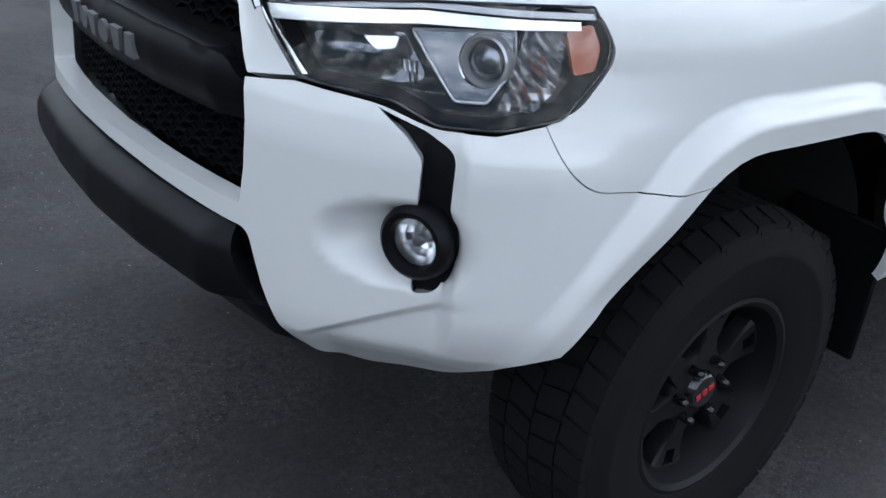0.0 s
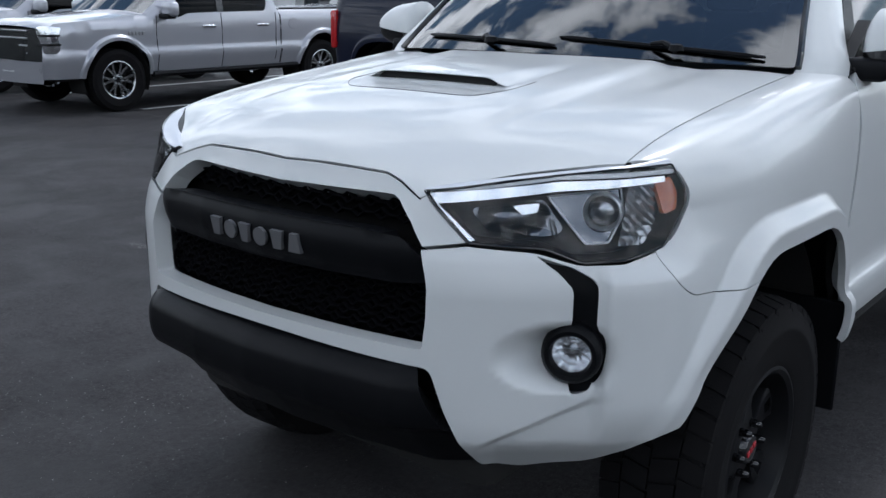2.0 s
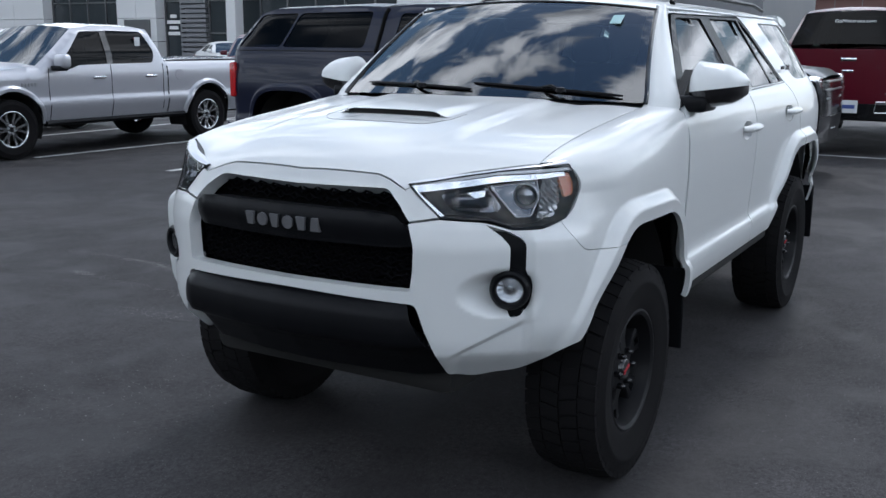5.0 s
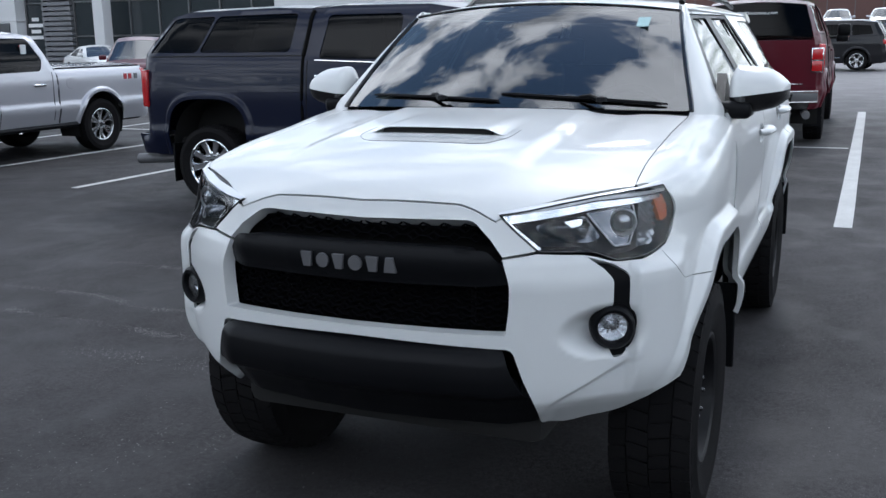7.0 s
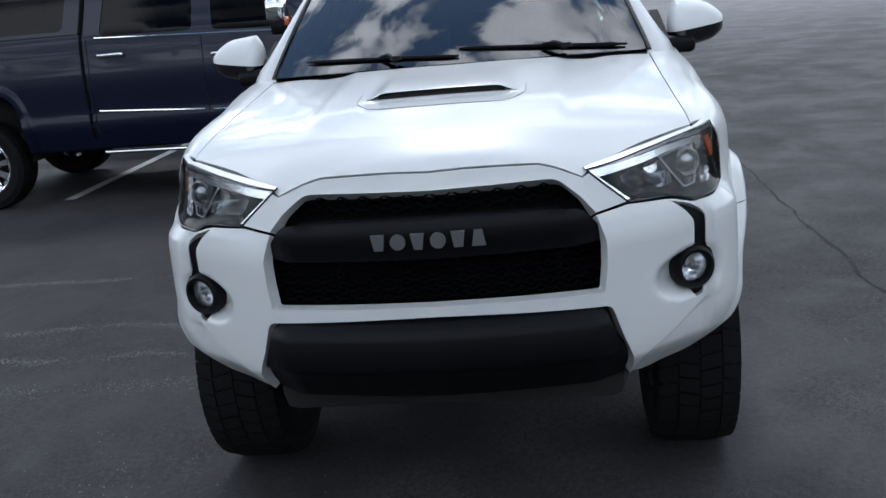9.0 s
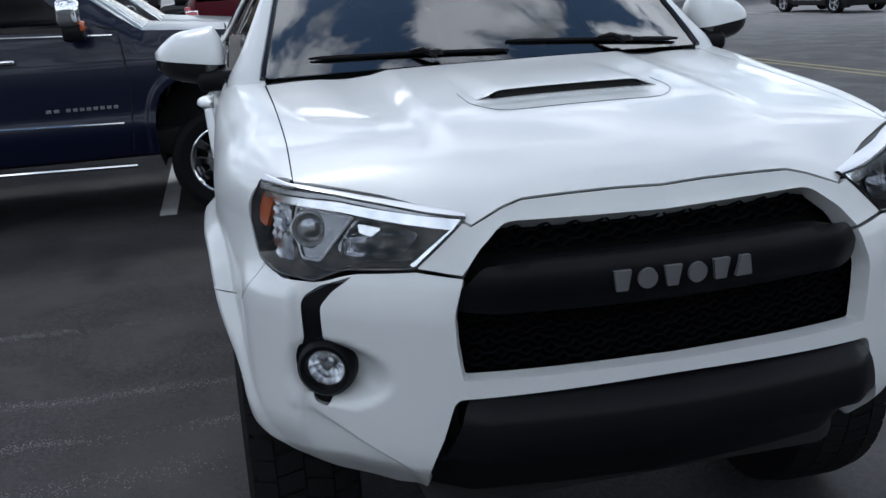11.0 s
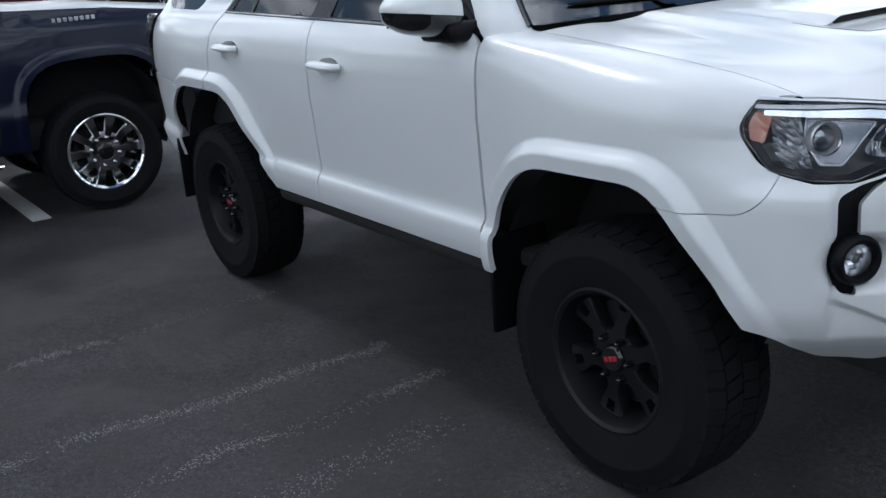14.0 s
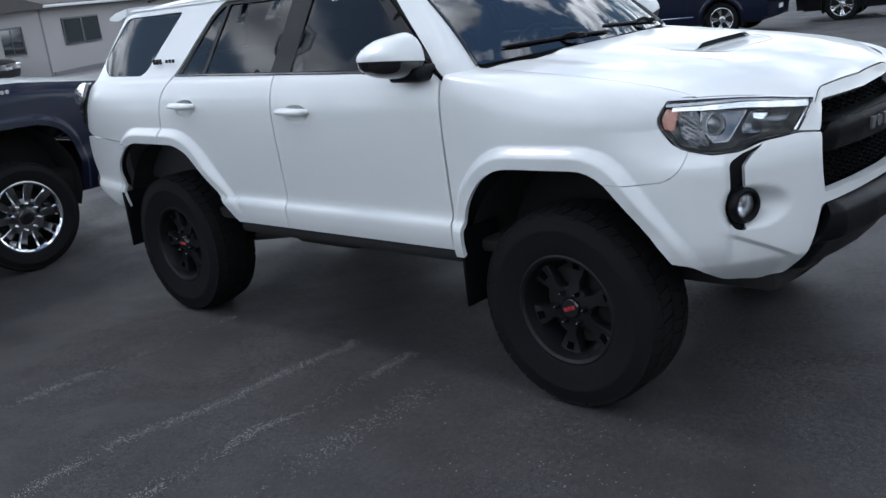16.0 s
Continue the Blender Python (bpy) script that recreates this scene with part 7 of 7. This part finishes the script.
for s in (False, True):
    q = panel("quarter_panel", WHITE, suv, quarter, side, (0, 1, 0), h=0.018, depth=0.014, mirror=s, holes=[ARCH_R, QW], creases=FLARE_R)
    panel("inner_shell", M["under"], suv, inner, side, (0, 1, 0), h=0.08, depth=0, gap=0, mirror=s, lift=-0.045, holes=[ARCH_R, ARCH_F, win1, win2, win3, QW])
    panel("window_band", BLK, suv, G, side, (0, 1, 0), h=0.04, depth=0.02, gap=0.001, mirror=s, lift=-0.006, holes=[win1, win2, win3])
    for nm, w in (("front_window", win1), ("rear_window", win2), ("vent_window", win3)):
        panel(nm, M["tinted"], suv, w, pane, (0, 1, 0), h=0.08, depth=0, gap=0, mirror=s, lift=-0.016)
    panel("quarter_window", M["tinted"], suv, QW, pane, (0, 1, 0), h=0.08, depth=0, gap=0.001, mirror=s, lift=-0.009)
    sg = -1 if s else 1
    # belt strip and pillar badge
    bx = np.linspace(0.60, 2.60, 30)
    S = side(bx, belt(bx) + 0.004) * [1, sg, 1]
    part("belt_strip", bm_tube(S, 0.007, 6), M["gloss_black"], suv)
    for k, w in enumerate((0.030, 0.030, 0.028, 0.0, 0.026, 0.026, 0.030)):
        if w:
            xc = 2.835 - k * 0.033
            p = side(np.array([xc]), np.array([1.458]))[0]
            part("badge_bar", bm_box((xc, sg * (p[1] + 0.003), 1.458), (w * 0.85, 0.006, 0.030 if k < 3 else 0.020), 0.0015, 1), M["gloss_black"], q)
    # rocker under the doors
    rx = np.linspace(0.50, 2.12, 12)
    part("rocker", bm_tube([(x, sg * 0.855, 0.575) for x in rx], 0.035, 10, squash=(0.8, 1.1)), M["under"], suv)
    # rear bumper end and tail lamp
    panel("rear_bumper", WHITE, suv, rounded([(3.10, 1.006), (3.66, 1.026), (3.79, 1.02, 0.03), (3.86, 0.87, 0.06), (3.76, 0.70, 0.06), (3.46, 0.60), (3.20, 0.56), (3.10, 0.9)]), side, (0, 1, 0), h=0.020, depth=0.014, mirror=s, holes=[ARCH_R], creases=FLARE_R)
    lampo = rounded([(3.60, 1.350), (3.72, 1.347, 0.02), (3.88, 1.30, 0.03), (3.86, 1.22, 0.03), (3.765, 1.10, 0.02), (3.715, 1.10)], 0.01)
    tl = panel("tail_lamp", M["gloss_black"], suv, lampo, side, (0, 1, 0), h=0.03, depth=0.08, gap=0, mirror=s, lift=0.012, label="tail lamp with a bright clear upper lens")
    panel("lamp_lens", M["lamp_strip"], tl, rounded([(3.62, 1.343), (3.72, 1.340, 0.02), (3.87, 1.298, 0.02), (3.86, 1.225, 0.02), (3.70, 1.215), (3.645, 1.26)], 0.01), side, (0, 1, 0), h=0.03, depth=0.02, gap=0, mirror=s, lift=0.036)
    panel("lower_lens", M["gloss_black"], tl, rounded([(3.695, 1.235), (3.755, 1.255), (3.735, 1.135), (3.712, 1.13)], 0.005), side, (0, 1, 0), h=0.03, depth=0.01, gap=0, mirror=s, lift=0.018)


LEANING = ("windshield", "windshield_border", "windshield_seal", "a_pillar", "roof", "roof_rail", "drip_rail", "rear_spoiler", "tailgate", "quarter_panel", "inner_shell", "window_band",
           "front_window", "rear_window", "vent_window", "quarter_window", "belt_strip", "headliner", "rear_view_mirror", "mirror_sail")


def lean(P):
    """Greenhouse drawn in, down and forward above the belt line."""
    P = np.array(P, float)
    f = np.clip((P[:, 2] - 1.37) / 0.47, 0, 1.2)
    d = 0.15 - 0.14 * smooth((P[:, 0] - 1.0) / 0.9)
    return P - np.stack([d * f, 0.118 * f * P[:, 1], 0.062 * f], 1)


# windshield and pillars
def screen(Sv, T):
    Sv, T = np.asarray(Sv, float), np.asarray(T, float)
    y0, x0, z0 = 0.734 * Sv, 0.300 + 0.155 * Sv ** 2, 1.372 - 0.016 * Sv ** 2
    y1, x1, z1 = 0.672 * Sv, 0.985 + 0.085 * Sv ** 2, 1.838 - 0.046 * Sv ** 2
    b = 0.030 * 4 * T * (1 - T) * (1 - 0.4 * Sv ** 2)
    return np.stack([x0 + (x1 - x0) * T - b * 0.55, y0 + (y1 - y0) * T, z0 + (z1 - z0) * T + b * 0.83], 1)


ws = rounded([(-1, 0.0, 0.04), (1, 0.0, 0.04), (1, 1, 0.03), (-1, 1, 0.03)])
ws_in = rounded([(-0.93, 0.07, 0.08), (0.93, 0.07, 0.08), (0.94, 0.955, 0.08), (-0.94, 0.955, 0.08)], n=8)
panel("windshield", M["windshield"], suv, ws, screen, (-1, 0, 0.5), h=0.06, depth=0, gap=0, label="sloping windshield mirroring clouds")
panel("windshield_border", M["gloss_black"], suv, ws, screen, (-1, 0, 0.5), h=0.05, depth=0, gap=0, holes=[ws_in], lift=-0.004)
for s in (1, -1):
    part("windshield_seal", bm_tube([tuple(p) for p in screen(np.full(14, s * 1.0), np.linspace(0, 0.975, 14))], 0.010, 6), M["gloss_black"], suv)
part("windshield_seal", bm_tube([tuple(p) for p in screen(np.linspace(-1, 1, 20), np.full(20, 1.0))], 0.007, 6), M["gloss_black"], suv)


def pillar(A, T):
    """A-pillar skin from the windshield's edge to the side window's front edge."""
    A, T = np.asarray(A, float), np.asarray(T, float)
    P0 = screen(np.full_like(T, 1.006), T)
    xs = 0.560 + (1.190 - 0.560) * T; zs = belt(0.57) - 0.01 + (1.782 - belt(0.57) + 0.01) * T
    P1 = side(xs, zs)
    a = A[:, None]
    P = P0 * (1 - a) + P1 * a
    return P + (4 * a * (1 - a)) * np.array([-0.016, 0.018, 0.014]) - np.clip(0.05 - T, 0, 1)[:, None] * np.array([0, 0.22, 0.10])


pil = grid_mesh(pillar, np.linspace(0, 1, 9), np.linspace(-0.03, 1.05, 24))
for s in (1, -1):
    if s > 0:
        link("a_pillar", pil, WHITE, suv)
    else:
        me = pil.copy()
        me.transform(Matrix.Diagonal((1, -1, 1, 1))); me.flip_normals()
        link("a_pillar", me, WHITE, suv)


def roof_f(X, Y):
    m = curve([(0.95, 1.822), (1.0, 1.838), (1.3, 1.868), (2.0, 1.886), (3.0, 1.868), (3.55, 1.828)], X)
    return np.stack([X, Y, m - 0.052 * np.clip(np.abs(Y) / 0.672, 0, 1.1) ** 2.6], 1)


roof_half = [(0.990, 0.0), (1.02, 0.35), (1.075, 0.668), (3.40, 0.668), (3.55, 0.50), (3.56, 0.0)]
roof = panel("roof", WHITE, suv, rounded(roof_half + [(x, -y) for x, y in roof_half[::-1]]), roof_f, (0, 0, 1), h=0.06, depth=0.03, gap=0)
for s in (1, -1):
    pts = [(1.45, s * 0.60, 1.845), (1.52, s * 0.60, 1.885), (1.8, s * 0.60, 1.905), (3.0, s * 0.60, 1.895), (3.22, s * 0.60, 1.865)]
    part("roof_rail", bm_tube(pts, 0.016, 8), BLK, suv)
    part("drip_rail", bm_tube([tuple(p) for p in side(np.linspace(1.10, 3.36, 24), np.full(24, 1.806)) * [1, s, 1]], 0.010, 6), WHITE, suv)
part("rear_spoiler", bm_prism([(3.38, 1.835), (3.52, 1.815), (3.60, 1.785), (3.595, 1.765), (3.50, 1.755), (3.40, 1.78)], -0.67, 0.67), WHITE, suv)
def tail_f(Y, Z):
    x = curve([(0.55, 3.74), (0.72, 3.86), (1.0, 3.86), (1.1, 3.78), (1.35, 3.70), (1.8, 3.46)], Z)
    return np.stack([x + 0.04 - 0.12 * np.abs(Y / 0.84) ** 4, Y * curve([(0.5, 0.90), (1.3, 0.895), (1.4, 0.86), (1.8, 0.72)], Z), Z], 1)
link("tailgate", grid_mesh(tail_f, np.linspace(-0.84, 0.84, 14), np.linspace(0.58, 1.80, 16)), WHITE, suv)

# cowl and wipers
cowl = grid_mesh(lambda Y, T: np.stack([0.245 + 0.155 * (Y / 0.75) ** 2 + 0.075 * T, Y, 1.336 - 0.012 * (Y / 0.75) ** 2 + 0.018 * T], 1), np.linspace(-0.74, 0.74, 24), np.linspace(0, 1, 4))
link("cowl", cowl, BLK, suv)
for piv, e0, e1 in ((-0.43, -0.66, -0.02), (0.22, -0.02, 0.60)):
    ta, tb = 0.045, 0.10
    A = screen(np.array([piv / 0.75]), np.array([0.02]))[0] + [-0.03, 0, 0.02]
    mid = screen(np.array([(e0 + e1) / 2 / 0.75]), np.array([0.052]))[0] + [-0.012, 0, 0.016]
    arm = part("wiper_arm", bm_tube([tuple(A), tuple((A * 0.5 + mid * 0.5) + [0, 0, 0.012]), tuple(mid)], [0.013, 0.009, 0.006], 8), BLK, suv)
    ys_ = np.linspace(e0, e1, 14)
    bl = screen(ys_ / 0.745, 0.030 + 0.045 * (ys_ - e0) / (e1 - e0)) + [-0.006, 0, 0.009]
    part("wiper_blade", bm_tube([tuple(p) for p in bl], [0.004] + [0.0075] * (len(bl) - 2) + [0.003], 6), BLK, arm)
    part("wiper_pivot", bm_lathe([(0.0005, 0.02), (0.018, 0.016), (0.022, 0.0)], 16, "z"), BLK, arm).location = tuple(A)

# door mirrors: white cap over a black shell
def mirror_shell(white):
    bm = bmesh.new()
    nu, nv = 22, 14
    rows = []
    for i in range(nu + 1):
        t = i / nu
        yy = 0.836 + 0.224 * t
        hw_ = 0.112 * (1 - (2 * t - 1) ** 4) ** 0.5 if 0 < t < 1 else 0.002
        up = (0.108 - 0.026 * t) * (1 - max(t - 0.55, 0) ** 2 * 3.2) * min(1, (t + 0.02) / 0.16) ** 0.5
        dn = 0.104 * (1 - 0.50 * t) * (1 - max(t - 0.7, 0) ** 2 * 6)
        split = -0.020 + 0.030 * t
        row = []
        for j in range(nv + 1):
            a = math.pi * j / nv
            if white:
                row.append(bm.verts.new((0.735 + hw_ * 1.12 * -math.cos(a) + 0.10 * (t - 0.3) * 0.35, yy, 1.416 + split + (up - split) * math.sin(a) ** 0.8)))
            else:
                row.append(bm.verts.new((0.735 + hw_ * 1.08 * -math.cos(a) + 0.10 * (t - 0.3) * 0.35, yy, 1.416 + split - (dn + split) * math.sin(a) ** 0.7)))
        rows.append(row)
    for A, B in zip(rows, rows[1:]):
        for j in range(nv):
            bm.faces.new((A[j], A[j + 1], B[j + 1], B[j]))
    for row in (rows[0], rows[-1]):
        bm.faces.new(row)
    bmesh.ops.recalc_face_normals(bm, faces=bm.faces)
    return bm


for s in (1, -1):
    flip = Matrix.Diagonal((1, s, 1, 1))
    def side_of(bm):
        bmesh.ops.transform(bm, matrix=flip, verts=bm.verts)
        if s < 0:
            bmesh.ops.reverse_faces(bm, faces=bm.faces)
        return bm
    mir = part("door_mirror", side_of(mirror_shell(False)), M["gloss_black"], suv, "white-capped black door mirror")
    part("mirror_cap", side_of(mirror_shell(True)), WHITE, mir)
    part("mirror_arm", bm_box((0.700, s * 0.862, 1.350), (0.19, 0.14, 0.066), 0.022, 3), BLK, mir)
    part("mirror_sail", side_of(bm_prism([(0.560, 1.338), (0.86, 1.350), (0.86, 1.50), (0.80, 1.47)], 0.800, 0.838)), BLK, mir)
    part("mirror_glass", bm_box((0.835, s * 0.95, 1.42), (0.006, 0.15, 0.10), 0.002, 1), M["chrome"], mir)

# inside
part("dashboard", bm_box((0.72, 0, 1.14), (0.62, 1.44, 0.36), 0.09, 3), M["dash"], suv)
part("cabin_floor", bm_box((2.0, 0, 0.66), (2.9, 1.5, 0.06)), M["dash"], suv)
part("headliner", bm_box((2.25, 0, 1.790), (2.2, 1.16, 0.02), 0.008), M["headliner"], suv)
part("rear_load", bm_box((3.15, 0, 0.98), (0.8, 1.4, 0.5), 0.05), M["dash"], suv)
for yy in (-0.38, 0.38):
    seat = part("seat", bm_box((1.42, yy, 0.92), (0.50, 0.50, 0.18), 0.06, 3), M["seat"], suv)
    part("backrest", bm_box((1.70, yy, 1.22), (0.16, 0.48, 0.62), 0.06, 3, Matrix.Rotation(radians(12), 4, "Y")), M["seat"], seat)
    part("headrest", bm_box((1.79, yy, 1.60), (0.10, 0.26, 0.18), 0.04, 3), M["seat"], seat)
rs = part("rear_seat", bm_box((2.60, 0, 1.16), (0.18, 1.30, 0.62), 0.06, 3), M["seat"], suv)
for yy in (-0.40, 0.40):
    part("headrest", bm_box((2.66, yy, 1.55), (0.10, 0.26, 0.16), 0.04, 3), M["seat"], rs)
whl = part("steering_wheel", bm_lathe([(0.19 + 0.016 * math.cos(a), 0.016 * math.sin(a)) for a in np.linspace(0, 2 * math.pi, 11)], 32, "x"), M["dash"], suv)
whl.matrix_local = Matrix.Translation((1.06, -0.38, 1.24)) @ Matrix.Rotation(radians(-22), 4, "Y")
part("wheel_hub", bm_box((0, 0, 0), (0.05, 0.14, 0.12), 0.03, 2), M["dash"], whl)
part("wheel_spoke", bm_box((0, 0, 0), (0.03, 0.36, 0.04), 0.01, 1), M["dash"], whl)
part("rear_view_mirror", bm_box((0.98, 0.0, 1.715), (0.03, 0.24, 0.07), 0.02, 3), M["dash"], suv)
stk = part("window_sticker", bm_box((0, 0, 0), (0.002, 0.050, 0.062), 0), M["sticker"], suv, smooth=False)
p = lean(screen(np.array([-0.77]), np.array([0.80])))[0]
stk.matrix_local = Matrix.Translation((p[0] - 0.005, p[1], p[2] + 0.006)) @ Matrix.Rotation(radians(54), 4, "Y")

for ob in suv.children_recursive:
    if ob.name.split(".")[0] in LEANING:
        v = np.empty(len(ob.data.vertices) * 3, np.float32)
        ob.data.vertices.foreach_get("co", v)
        ob.data.vertices.foreach_set("co", lean(v.reshape(-1, 3)).astype(np.float32).ravel())
        ob.data.update()

# wheels, wells, underbody
TRAIL_KIT = dict(R=0.409, rim=0.225, w=0.270, spokes=6, twin=0, dish=0.040, width=0.030, hub=0.085, plate=True, cap_r=0.046, rim_mat=M["matt_black"], cap_mat=M["gloss_black"], lug_mat=M["gloss_black"], lugs=6, lug_r=0.067)
kit = wheel_kit("trail_wheel", **TRAIL_KIT)
for wx in (0.0, 2.79):
    for s in (1, -1):
        ty = put_wheel(kit, suv, wx, s * 0.772, 0.406, s, spin=0.35 + wx)
        f = 0.135 * 0.86 - 0.040 + 0.0205
        for k in range(3):
            b_ = link("cap_mark", bpy.data.meshes.get("cap_mark") or part("cap_mark", bm_box((0, 0, 0), (0.016, 0.003, 0.016), 0.001, 1), M["red_mark"], ty).data, None, ty)
            b_.location = (-0.02 + k * 0.02, f, 0.0)
        part("wheel_well", bm_lathe([(0.585, s * 0.835), (0.59, s * 0.50), (0.05, s * 0.46)], 28, "y", 0.25, math.pi - 0.58), M["under"], suv).location = (wx + (-0.03 if wx == 0 else -0.0), 0, 0.44)
        part("mud_flap", bm_box((wx + 0.49, s * 0.80, 0.53), (0.016, 0.25, 0.34), 0.006, 1, None), BLK, suv)
part("chassis", bm_box((1.35, 0, 0.52), (4.1, 1.05, 0.16), 0.05), M["under"], suv)
part("floor_pan", bm_box((1.75, 0, 0.60), (2.9, 1.60, 0.06), 0.02), M["under"], suv)
part("engine_block", bm_box((-0.15, 0, 0.86), (0.9, 0.86, 0.62), 0.06), M["under"], suv)
for wx in (0.0, 2.79):
    part("axle", bm_tube([(wx, -0.70, 0.41), (wx, 0.70, 0.41)], 0.045, 12), M["under"], suv)
part("exhaust_box", bm_box((1.85, 0.45, 0.47), (0.55, 0.26, 0.16), 0.06, 3), M["under"], suv)
part("trailing_arm", bm_tube([(1.75, 0.55, 0.50), (2.70, 0.62, 0.38)], 0.03, 8), M["under"], suv)
part("trailing_arm", bm_tube([(1.75, -0.55, 0.50), (2.70, -0.62, 0.38)], 0.03, 8), M["under"], suv)
